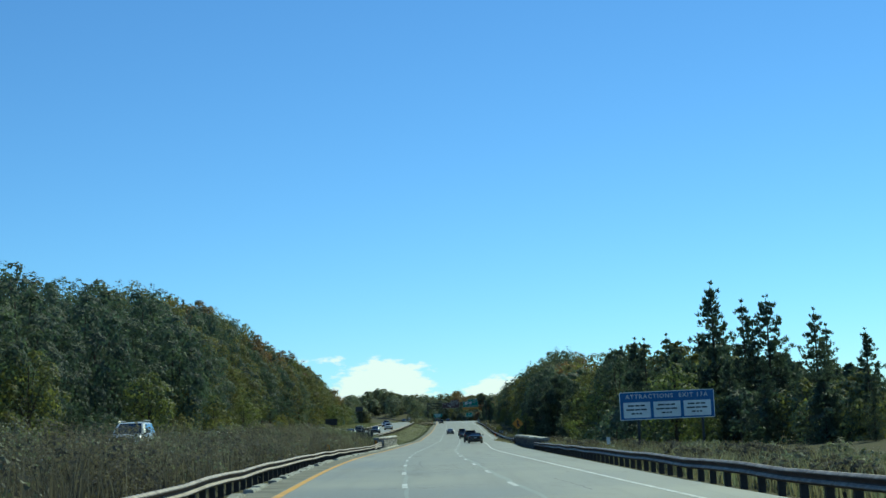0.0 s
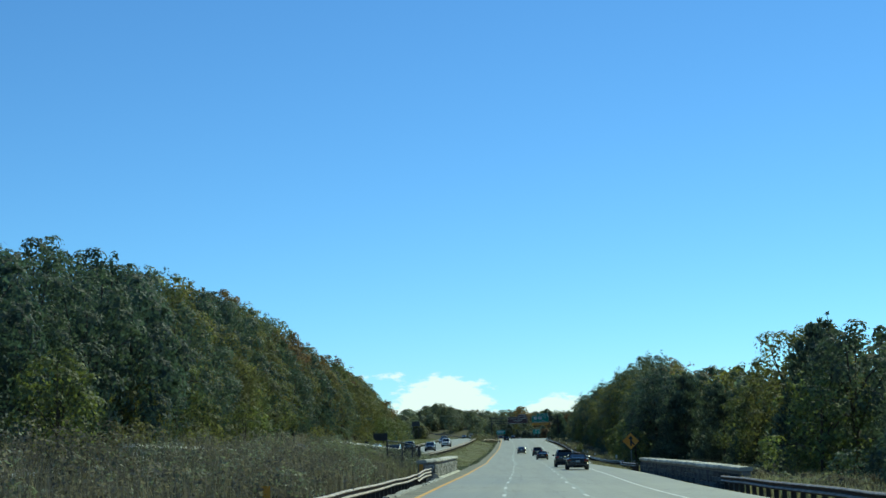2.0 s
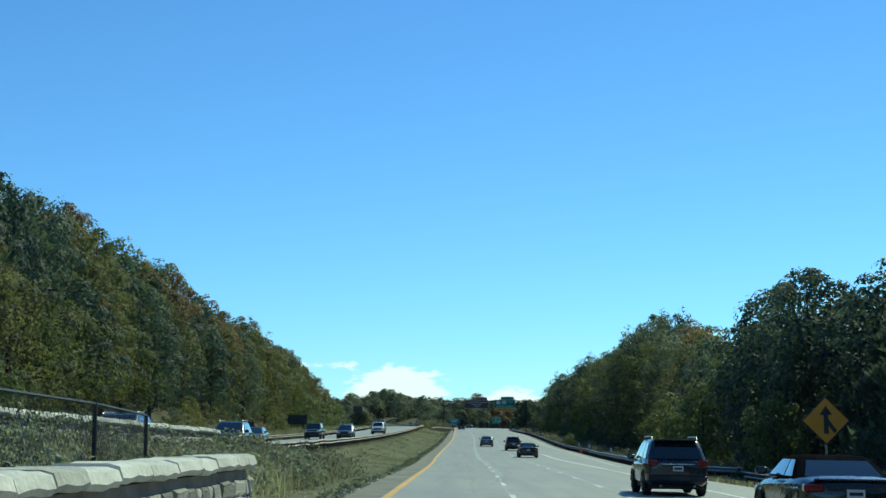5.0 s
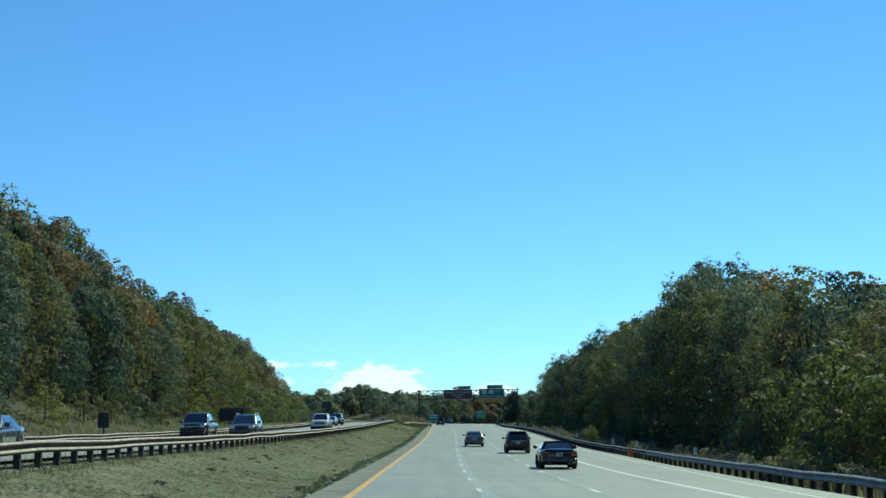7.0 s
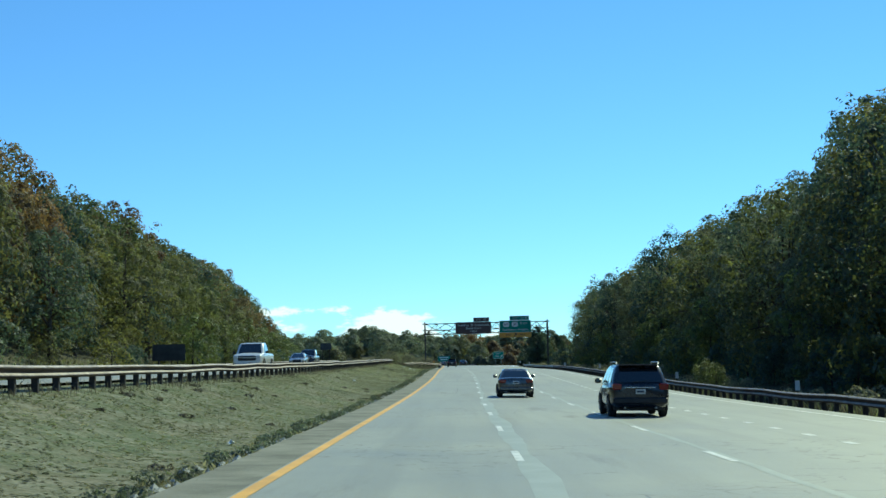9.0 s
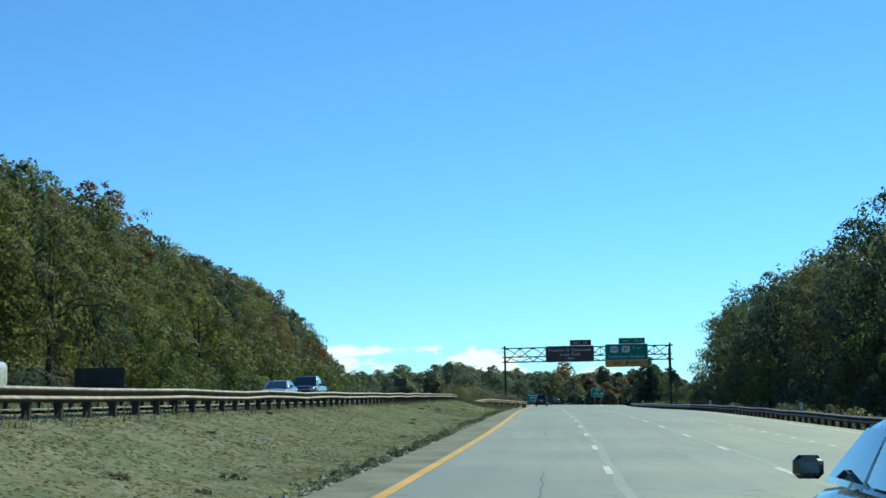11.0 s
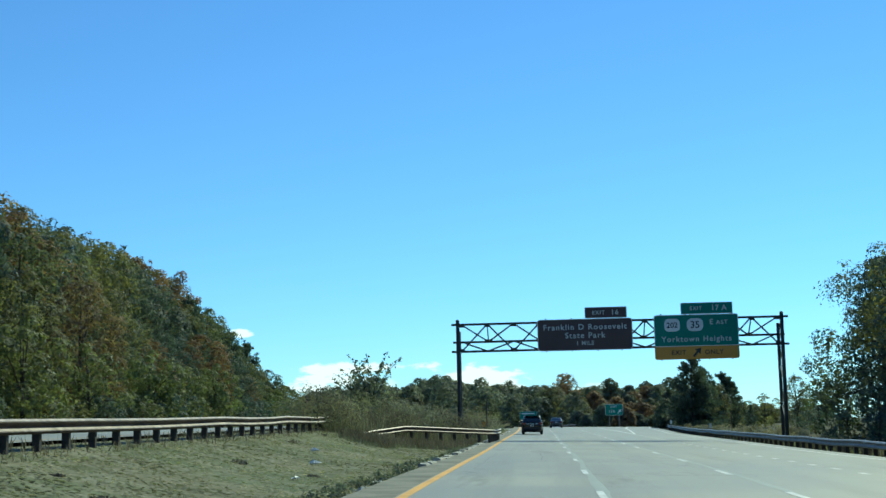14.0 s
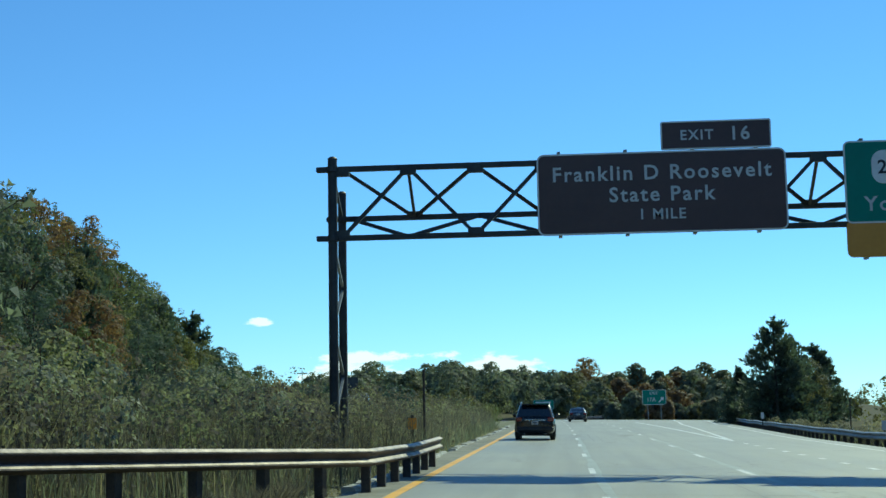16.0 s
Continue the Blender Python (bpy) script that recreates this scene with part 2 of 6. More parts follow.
def foliage(name, colors, glow=0.45, dull=0.6, spread=0.65, sprayed=True):
    """Leaves: one tone a tree, lighter and darker leaf by leaf, some light passing through."""
    n = Nodes(name)
    r = n.node("ShaderNodeValToRGB")
    n.put(r.inputs[0], n.random())
    r.color_ramp.elements[0].color, r.color_ramp.elements[1].color = (*colors[0], 1), (*colors[-1], 1)
    for k, c in enumerate(colors[1:-1], 1):
        e = r.color_ramp.elements.new(k / (len(colors) - 1))
        e.color = (*c, 1)
    at = n.place()
    patch = n.noise(at, 0.35, 2)
    crowns = n.node("ShaderNodeTexVoronoi")
    n.put(crowns.inputs["Vector"], n.place((1.0, 1.0, 0.45)))
    crowns.inputs["Scale"].default_value = 0.12
    tone = n.node("ShaderNodeSeparateColor")
    n.put(tone.inputs[0], crowns.outputs["Color"])
    bright = n.math("MULTIPLY", n.math("ADD", n.math("MULTIPLY", n.island(), spread), 1.0 - spread / 2), n.ramp(patch, 0.25, 0.75, 0.75, 1.25))
    bright = n.math("MULTIPLY", bright, n.math("ADD", n.math("MULTIPLY", tone.outputs[0], 0.55), 0.75))
    grey = n.node("ShaderNodeCombineColor")
    for k in range(3):
        n.put(grey.inputs[k], bright)
    color = n.mix(1.0, r.outputs[0], grey.outputs[0], "MULTIPLY")
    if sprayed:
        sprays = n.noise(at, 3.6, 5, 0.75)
        # darkening between leaf sprays is put into the colour, at the relief's hollows
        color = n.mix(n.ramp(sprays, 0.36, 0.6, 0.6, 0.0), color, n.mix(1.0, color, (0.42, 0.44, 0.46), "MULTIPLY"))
        relief = n.node("ShaderNodeBump")
        relief.inputs["Distance"].default_value = 0.1
        n.put(relief.inputs["Height"], sprays)
    d, t, m = n.node("ShaderNodeBsdfPrincipled"), n.node("ShaderNodeBsdfTranslucent"), n.node("ShaderNodeMixShader")
    n.put(d.inputs["Base Color"], color), n.put(d.inputs["Roughness"], dull)
    d.inputs["Specular IOR Level"].default_value = 0.6
    n.put(t.inputs[0], n.mix(1.0, color, (1.0, 1.07, 0.84), "MULTIPLY"))
    if sprayed:
        n.tree.links.new(relief.outputs[0], d.inputs["Normal"])
        n.tree.links.new(relief.outputs[0], t.inputs["Normal"])
    m.inputs[0].default_value = glow
    for k, s in enumerate((d, t)):
        n.tree.links.new(s.outputs[0], m.inputs[k + 1])
    n.tree.links.new(m.outputs[0], n.out.inputs[0])
    return n.mat


def concrete_road(name):
    """Pale worn pavement: wheel tracks, blotches, fine grain, hairline cracks."""
    n = Nodes(name)
    at = n.place()
    streak = n.noise(n.place((1.0, 0.03, 1.0)), 1.1, 4)
    blot, grain = n.noise(at, 0.16, 6, 0.62), n.noise(at, 30.0, 3, 0.7)
    base = n.mix(n.ramp(blot, 0.3, 0.7), (0.215, 0.215, 0.185), (0.32, 0.32, 0.278))
    base = n.mix(n.ramp(streak, 0.42, 0.75, 0.0, 0.6), base, (0.185, 0.185, 0.165))
    base = n.mix(n.ramp(grain, 0.35, 0.7, 0.0, 0.35), base, (0.35, 0.35, 0.31))
    vor = n.node("ShaderNodeTexVoronoi", feature="DISTANCE_TO_EDGE")
    warp = n.node("ShaderNodeVectorMath", operation="ADD")
    wob = n.node("ShaderNodeTexNoise")
    wob.inputs["Scale"].default_value = 0.9
    n.put(wob.inputs["Vector"], at)
    n.put(warp.inputs[0], n.place((0.16, 0.07, 1.0))), n.put(warp.inputs[1], wob.outputs[1])
    n.put(vor.inputs["Vector"], warp.outputs[0])
    vor.inputs["Scale"].default_value = 1.0
    crack = n.math("MULTIPLY", n.ramp(vor.outputs[0], 0.0, 0.016, 1.0, 0.0), n.ramp(n.noise(at, 0.12, 2), 0.46, 0.55))
    smear = n.math("MULTIPLY", n.ramp(n.noise(n.place((1.0, 0.12, 1.0)), 0.6, 6, 0.7), 0.55, 0.7), n.ramp(n.noise(at, 0.07, 3), 0.45, 0.6))
    base = n.mix(n.math("MULTIPLY", smear, 0.75), base, (0.15, 0.15, 0.13))
    base = n.mix(n.math("MULTIPLY", crack, 0.85), base, (0.13, 0.13, 0.11))
    return n.finish(base, n.ramp(blot, 0.2, 0.8, 0.5, 0.7), 0.0, grain, 0.004)


def turf(name, a, b, c):
    n = Nodes(name)
    at = n.place()
    big, mid, fine = n.noise(at, 0.22, 6, 0.65), n.noise(at, 1.1, 6, 0.7), n.noise(at, 9.0, 5, 0.75)
    col = n.mix(n.ramp(big, 0.36, 0.64), a, b)
    col = n.mix(n.ramp(mid, 0.42, 0.62, 0.0, 0.75), col, c)
    col = n.mix(n.ramp(n.noise(at, 3.2, 5, 0.75), 0.46, 0.64, 0.0, 0.5), col, tuple(v * 0.66 for v in a))
    col = n.mix(n.ramp(n.noise(n.place((1.0, 0.4, 1.0)), 0.45, 5, 0.7), 0.52, 0.66, 0.0, 0.6), col, tuple(v * 0.6 for v in a))
    col = n.mix(n.ramp(fine, 0.4, 0.62, 0.0, 0.5), col, tuple(v * 0.6 for v in a))
    return n.finish(col, 0.95, 0.0, n.math("ADD", mid, fine), 0.025, spec=0.1)


def glazed(name, color=(0.012, 0.015, 0.018), rough=0.04):
    n = Nodes(name)
    return n.finish(color, rough, 0.0, n.noise(n.place(), 1.5), 0.002, coat=1.0)


def lacquer(name, color, metal=0.35):
    n = Nodes(name)
    at = n.place()
    dust = n.ramp(n.noise(at, 2.2, 6, 0.65), 0.45, 0.8, 0.0, 0.22)
    return n.finish(n.mix(dust, color, (0.12, 0.11, 0.1)), n.ramp(n.noise(at, 7.0), 0.2, 0.8, 0.22, 0.36), metal, None, coat=0.8)


def lamp_lens(name, color):
    n = Nodes(name)
    return n.finish(n.mix(n.ramp(n.noise(n.place((1, 1, 8)), 9.0), 0.4, 0.6, 0.0, 0.5), color, tuple(v * 0.4 for v in color)), 0.12, 0.0, None, coat=1.0)


ROAD = concrete_road("road_surface")
SHOULDER = weathered("shoulder_asphalt", (0.12, 0.115, 0.09), (0.26, 0.25, 0.2), 0.8, 0.9, fine=25, depth=0.01)
PATCH = weathered("sealed_patch", (0.26, 0.275, 0.24), (0.33, 0.35, 0.31), 0.9, 0.55, fine=20, depth=0.004)
TAR = weathered("tar_seal", (0.07, 0.07, 0.06), (0.15, 0.15, 0.13), 1.0, 0.5, fine=20, depth=0.004)
WHITE_LINE = weathered("white_line_paint", (0.42, 0.43, 0.41), (0.78, 0.78, 0.75), 1.5, 0.6, fine=18, depth=0.003)
YELLOW_LINE = weathered("yellow_line_paint", (0.58, 0.29, 0.035), (0.82, 0.43, 0.055), 0.8, 0.6, fine=18, depth=0.003)
CONCRETE = weathered("pale_concrete", (0.4, 0.39, 0.34), (0.72, 0.7, 0.63), 0.9, 0.9, fine=12, depth=0.02, vary=0.3)
STONE = weathered("grey_field_stone", (0.17, 0.168, 0.148), (0.4, 0.39, 0.35), 1.8, 0.9, fine=14, depth=0.04, vary=0.5)
# right-hand parapet: the shade on its face is put into the stone colour
SHADED_STONE = weathered("sooty_dark_stone", (0.055, 0.056, 0.052), (0.15, 0.15, 0.14), 1.4, 0.9, fine=12, depth=0.04, vary=0.4)
MORTAR = weathered("mortar", (0.16, 0.155, 0.145), (0.28, 0.27, 0.25), 2.0, 0.95, fine=30, depth=0.02)
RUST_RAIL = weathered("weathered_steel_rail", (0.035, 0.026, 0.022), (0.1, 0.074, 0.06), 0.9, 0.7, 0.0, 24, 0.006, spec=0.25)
# pale tone of rail ridges that catch the sun, put into the colour
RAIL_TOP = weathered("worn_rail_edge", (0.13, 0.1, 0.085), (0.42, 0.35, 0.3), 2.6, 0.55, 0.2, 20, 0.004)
KERB_STONE = weathered("dirty_chipped_kerb", (0.2, 0.195, 0.165), (0.5, 0.49, 0.44), 1.6, 0.95, fine=9, depth=0.03)
LETTER = weathered("aged_sign_lettering", (0.46, 0.47, 0.47), (0.6, 0.61, 0.6), 0.6, 0.5, fine=8, depth=0.001)
RAIL_POST = weathered("dark_steel_post", (0.03, 0.026, 0.022), (0.075, 0.062, 0.05), 2.0, 0.7, 0.2, 30, 0.006)
ZINC = weathered("galvanised_steel", (0.2, 0.205, 0.2), (0.36, 0.365, 0.36), 1.2, 0.5, 0.35, 16, 0.004)
DARK_STEEL = weathered("dark_painted_steel", (0.02, 0.022, 0.024), (0.055, 0.058, 0.06), 1.5, 0.55, 0.2, 22, 0.004)
TURF = turf("mown_dry_turf", (0.15, 0.178, 0.1), (0.235, 0.208, 0.145), (0.325, 0.305, 0.23))
SOIL = turf("rough_ground", (0.085, 0.085, 0.05), (0.12, 0.108, 0.065), (0.15, 0.13, 0.085))
BARK = weathered("bark", (0.035, 0.028, 0.022), (0.11, 0.09, 0.07), 1.2, 0.95, fine=9, depth=0.05)
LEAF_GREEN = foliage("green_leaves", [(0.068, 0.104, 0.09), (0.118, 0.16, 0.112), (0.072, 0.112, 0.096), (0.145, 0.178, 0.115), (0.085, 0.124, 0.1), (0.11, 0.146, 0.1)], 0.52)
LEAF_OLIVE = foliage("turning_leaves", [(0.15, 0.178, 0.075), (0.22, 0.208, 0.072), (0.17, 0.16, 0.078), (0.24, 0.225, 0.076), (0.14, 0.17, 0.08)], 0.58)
# leaves lightened to lift the shaded right-hand wood and hint at far haze
LEAF_LIFTED = foliage("dusty_green_leaves", [(0.15, 0.185, 0.135), (0.2, 0.21, 0.135), (0.165, 0.19, 0.14), (0.215, 0.215, 0.12)], 0.6)
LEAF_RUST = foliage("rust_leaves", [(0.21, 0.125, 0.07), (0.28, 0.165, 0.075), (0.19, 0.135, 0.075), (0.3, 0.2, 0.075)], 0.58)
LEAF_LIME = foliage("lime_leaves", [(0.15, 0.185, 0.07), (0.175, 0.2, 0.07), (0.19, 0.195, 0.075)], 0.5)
LEAF_GREY = foliage("dusty_weed_leaves", [(0.155, 0.175, 0.125), (0.2, 0.21, 0.15), (0.14, 0.165, 0.118)], 0.5, sprayed=False)
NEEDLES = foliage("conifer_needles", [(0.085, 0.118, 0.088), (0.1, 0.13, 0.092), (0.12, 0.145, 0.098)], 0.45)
DRY_STALK = foliage("dry_stalks", [(0.125, 0.11, 0.092), (0.155, 0.134, 0.11), (0.115, 0.104, 0.09)], 0.5, 0.9, 0.9, sprayed=False)
TAN_GRASS = foliage("tan_grass", [(0.26, 0.235, 0.16), (0.32, 0.285, 0.195), (0.235, 0.22, 0.15)], 0.5, 0.9, 0.7, sprayed=False)
GREEN_BLADE = foliage("grass_blades", [(0.165, 0.178, 0.105), (0.222, 0.218, 0.135)], 0.55, 0.9, 0.5, sprayed=False)
SIGN_BROWN = weathered("brown_sign_sheet", (0.06, 0.026, 0.022), (0.078, 0.036, 0.03), 0.5, 0.45, fine=6, depth=0.002)
SIGN_GREEN = weathered("green_sign_sheet", (0.0, 0.16, 0.105), (0.006, 0.21, 0.14), 0.5, 0.4, fine=6, depth=0.002)
SIGN_YELLOW = weathered("yellow_sign_sheet", (0.56, 0.25, 0.03), (0.66, 0.31, 0.04), 0.5, 0.45, fine=6, depth=0.002)
SIGN_BLUE = weathered("blue_sign_sheet", (0.006, 0.085, 0.24), (0.012, 0.115, 0.31), 0.5, 0.45, fine=6, depth=0.002)
SIGN_ORANGE = weathered("amber_sign_sheet", (0.62, 0.24, 0.015), (0.75, 0.32, 0.03), 0.5, 0.45, fine=6, depth=0.002)
SIGN_WHITE = weathered("white_sign_sheet", (0.62, 0.63, 0.62), (0.82, 0.82, 0.8), 0.6, 0.45, fine=8, depth=0.002)
SIGN_BACK = weathered("dull_sign_back", (0.035, 0.036, 0.037), (0.075, 0.076, 0.077), 0.8, 0.6, 0.3, 12, 0.002)
BLACK_INK = weathered("black_sign_ink", (0.012, 0.012, 0.012), (0.03, 0.03, 0.03), 2.0, 0.5, fine=12, depth=0.001)
BLACK_PAINT = lacquer("black_car_paint", (0.008, 0.009, 0.011))
BLUE_BLACK = lacquer("midnight_car_paint", (0.012, 0.016, 0.024))
WHITE_PAINT = lacquer("white_car_paint", (0.72, 0.73, 0.73), 0.0)
SILVER_PAINT = lacquer("silver_car_paint", (0.38, 0.4, 0.42), 0.6)
NAVY_PAINT = lacquer("navy_car_paint", (0.02, 0.035, 0.07), 0.4)
GREY_PAINT = lacquer("grey_car_paint", (0.09, 0.095, 0.1), 0.5)
GLASS = glazed("car_glass")
RUBBER = weathered("tyre_rubber", (0.012, 0.012, 0.012), (0.035, 0.034, 0.032), 5.0, 0.85, fine=40, depth=0.004)
TRIM = weathered("black_plastic_trim", (0.012, 0.012, 0.013), (0.03, 0.03, 0.031), 4.0, 0.6, fine=40, depth=0.002)
ALLOY = weathered("alloy_rim", (0.2, 0.2, 0.21), (0.42, 0.43, 0.44), 6.0, 0.35, 0.9, 30, 0.002)
CANVAS = weathered("black_canvas_roof", (0.008, 0.008, 0.009), (0.018, 0.018, 0.02), 3.0, 1.0, fine=9, depth=0.001, spec=0.0)
TAIL_RED = lamp_lens("tail_lamp", (0.22, 0.008, 0.006))
AMBER_LENS = lamp_lens("amber_lamp", (0.75, 0.28, 0.03))
CLEAR_LENS = lamp_lens("head_lamp", (0.75, 0.77, 0.78))
PLATE = weathered("number_plate", (0.5, 0.5, 0.48), (0.68, 0.67, 0.64), 3.0, 0.5, fine=30, depth=0.001)
CHROME = weathered("bright_metal", (0.5, 0.5, 0.5), (0.65, 0.65, 0.66), 3.0, 0.2, 1.0, 30, 0.001)
ORANGE_PLASTIC = weathered("orange_plastic", (0.6, 0.1, 0.015), (0.75, 0.16, 0.03), 3.0, 0.6, fine=20, depth=0.002)


# ---- mesh tools ----
def mesh_of(name, verts, faces, material, smooth_angle=None):
    me = bpy.data.meshes.new(name)
    me.from_pydata([tuple(v) for v in verts], [], faces)
    if material:
        me.materials.append(material)
    if smooth_angle:
        me.polygons.foreach_set("use_smooth", [True] * len(me.polygons))
        me.set_sharp_from_angle(angle=radians(smooth_angle))
    me.update()
    return me


class Shape:
    """Vertices and faces that grow into one mesh."""

    def __init__(self):
        self.v, self.f = [], []

    def add(self, verts, faces):
        n = len(self.v)
        self.v += [tuple(p) for p in verts]
        self.f += [tuple(i + n for i in f) for f in faces]
        return self

    def quad(self, *corners):
        return self.add(corners, [tuple(range(len(corners)))])

    def box(self, x0, x1, y0, y1, z0, z1, c=0.0):
        """A box with its edges taken off by c."""
        c = min(c, (x1 - x0) / 2.2, (y1 - y0) / 2.2, (z1 - z0) / 2.2)
        if c <= 0:
            p = [(x, y, z) for z in (z0, z1) for y in (y0, y1) for x in (x0, x1)]
            return self.add(p, [(0, 2, 3, 1), (4, 5, 7, 6), (0, 1, 5, 4), (2, 6, 7, 3), (0, 4, 6, 2), (1, 3, 7, 5)])
        rings = []
        for z, d in ((z0, c), (z0 + c, 0), (z1 - c, 0), (z1, c)):
            e = d + c
            rings.append([(x0 + e, y0 + d, z), (x1 - e, y0 + d, z), (x1 - d, y0 + e, z), (x1 - d, y1 - e, z), (x1 - e, y1 - d, z), (x0 + e, y1 - d, z), (x0 + d, y1 - e, z), (x0 + d, y0 + e, z)])
        return self.loft(rings)

    def loft(self, rings, caps=True, closed=True):
        n, k = len(self.v), len(rings[0])
        for r in rings:
            self.v += [tuple(p) for p in r]
        for a in range(len(rings) - 1):
            for b in range(k if closed else k - 1):
                c = (b + 1) % k
                self.f.append((n + a * k + b, n + a * k + c, n + (a + 1) * k + c, n + (a + 1) * k + b))
        if caps:
            self.f += [tuple(n + b for b in reversed(range(k))), tuple(n + (len(rings) - 1) * k + b for b in range(k))]
        return self

    def tube(self, points, radii, sides=6):
        """A round bar through points; one radius or one for each point."""
        pts = [Vector(p) for p in points]
        rr = radii if isinstance(radii, (list, tuple)) else [radii] * len(pts)
        rings = []
        for k, p in enumerate(pts):
            d = (pts[min(k + 1, len(pts) - 1)] - pts[max(k - 1, 0)]).normalized()
            a = d.orthogonal().normalized() if not rings else (side - d * side.dot(d)).normalized()
            side, b = a, d.cross(a)
            rings.append([p + rr[k] * (math.cos(q) * a + math.sin(q) * b) for q in (2 * math.pi * j / sides for j in range(sides))])
        return self.loft(rings)

    def bar(self, a, b, w, h):
        """A square bar from a to b."""
        a, b = Vector(a), Vector(b)
        d = (b - a).normalized()
        s = d.cross(Vector((0, 1, 0)) if abs(d.y) < 0.9 else Vector((0, 0, 1))).normalized()
        t = s.cross(d)
        return self.loft([[p + s * i * w / 2 + t * j * h / 2 for i, j in ((-1, -1), (1, -1), (1, 1), (-1, 1))] for p in (a, b)])

    def disc(self, x, y, z, r, depth, sides=20):
        """A wheel-like drum with its axle along x."""
        return self.loft([[(x + dx, y + q * r * math.cos(a), z + q * r * math.sin(a)) for a in (2 * math.pi * j / sides for j in range(sides))]
                          for dx, q in ((-depth / 2, 0.92), (-depth / 2 * 0.8, 1.0), (depth / 2 * 0.8, 1.0), (depth / 2, 0.92))])

    def mesh(self, name, material, smooth_angle=None):
        return mesh_of(name, self.v, self.f, material, smooth_angle)


def empty(name, label="", category="", group="", kind=""):
    return tagged(new(name), label, category, group, kind)


def part(name, shape, material, parent, label="", smooth_angle=None):
    """One mesh object under a thing or a part."""
    me = shape if isinstance(shape, bpy.types.Mesh) else shape.mesh(name, material, smooth_angle)
    ob = new(name, me)
    ob.parent = parent
    return tagged(ob, label)


def solid(name, shape, material, label="", category="", group="", kind="", smooth_angle=None):
    ob = new(name, shape.mesh(name, material, smooth_angle))
    return tagged(ob, label, category, group, kind)


def lettering(text, size, material, parent, place, name="lettering", spacing=1.0):
    """Raised letters, centred on place, facing -y."""
    cu = bpy.data.curves.new("letters", "FONT")
    cu.body, cu.size, cu.align_x, cu.align_y, cu.extrude, cu.space_character = text, size, "CENTER", "CENTER", 0.004, spacing
    cu.resolution_u = 3
    cu.offset = size * 0.016
    tmp = new("letters", cu)
    me = bpy.data.meshes.new_from_object(tmp.evaluated_get(bpy.context.evaluated_depsgraph_get()))
    bpy.data.objects.remove(tmp)
    me.materials.clear()
    me.materials.append(material)
    ob = new(name, me)
    ob.parent = parent
    ob.matrix_basis = pose(*place, 90, 0, 0)
    return ob


# ---- ground, roads, lines ----
def steps(breaks):
    """Stations: [(from, to, step), ...]."""
    out = []
    for a, b, s in breaks:
        out += list(np.arange(a, b, s))
    return out + [breaks[-1][1]]


YS = steps([(-400, -60, 20), (-60, 900, 5), (900, 1500, 40), (1500, 4600, 310)])


def sheet(name, us, material, height, ys=YS, label="", category="", kind="structure"):
    """A ground sheet across the marking: us are numbers or functions of y."""
    v, f = [], []
    for y in ys:
        for u in us:
            uu = float(u(y)) if callable(u) else u
            v.append((float(mark_x(y)) + uu, y, float(height(uu, y))))
    n = len(us)
    for a in range(len(ys) - 1):
        for b in range(n - 1):
            f.append((a * n + b, a * n + b + 1, (a + 1) * n + b + 1, (a + 1) * n + b))
    ob = new(name, mesh_of(name, v, f, material, 60))
    return tagged(ob, label, category, kind=kind)


def span(y0, y1, step=4.0):
    return list(np.linspace(y0, y1, max(2, int((y1 - y0) / step) + 1)))


US = [-2600, -1500, -900, -600, -400, -300, -220, -170, -140, -120, -100, -85, -70, -60, -52, -45, -39, -34, -30, -27, -25, -23.5, -21.8, -19, -16, -13.2, -12.4, -11.4,
      -10.2, -9, -8, -7, -6.2, -5.6, lambda y: left_pave(y) - 0.05, -3, 0, 3, 6, lambda y: right_pave(y) - 0.2, lambda y: right_pave(y) + 0.4, lambda y: right_pave(y) + 1.2, lambda y: right_pave(y) + 2.2, lambda y: right_pave(y) + 3.5,
      lambda y: right_pave(y) + 6, lambda y: right_pave(y) + 10, lambda y: right_pave(y) + 16, lambda y: right_pave(y) + 24, lambda y: right_pave(y) + 36, lambda y: right_pave(y) + 55, lambda y: right_pave(y) + 90,
      lambda y: right_pave(y) + 180, *[lambda y, d=d: right_pave(y) + d for d in range(210, 471, 20)], lambda y: right_pave(y) + 900, lambda y: right_pave(y) + 2500]
ground = sheet("ground", US, SOIL, land, label="rough grassy ground running from the verges into the woods", category="ground")
tagged(sheet("median", [-12.3, -11, -9.8, -8.6, -7.6, -6.6, -5.8, lambda y: left_pave(y) - 0.12], TURF, lambda u, y: land(u, y) + 0.02, span(186, 760, 4)),
       "mown dry grass median sloping down to the road", "grass")
tagged(sheet("verge", [lambda y: right_pave(y) + 0.05, lambda y: right_pave(y) + 1.2, lambda y: right_pave(y) + 2.2, lambda y: right_pave(y) + 3.5, lambda y: right_pave(y) + 6], SOIL, lambda u, y: land(u, y) + 0.015, span(205, 760, 4)),
       "dry grass verge beside the guard rail", "grass")
tagged(sheet("shoulder", [left_pave, lambda y: left_edge(y) - 0.15], SHOULDER, lambda u, y: surface(u, y) + 0.002), "dark narrow asphalt shoulder with grit and leaves", "shoulder")
road = tagged(sheet("road", [lambda y: left_edge(y) - 0.15, lambda y: left_edge(y) / 2, 0, lambda y: second(y) / 2, second, lambda y: (second(y) + right_line(y)) / 2, right_pave], ROAD, surface),
              "pale worn motorway pavement with sealed cracks", "road")
tagged(sheet("road", [OPP_OUT, -19, -16, OPP_IN], ROAD, lambda u, y: other_z(y) + 0.0), "opposite carriageway of pale worn pavement", "road")


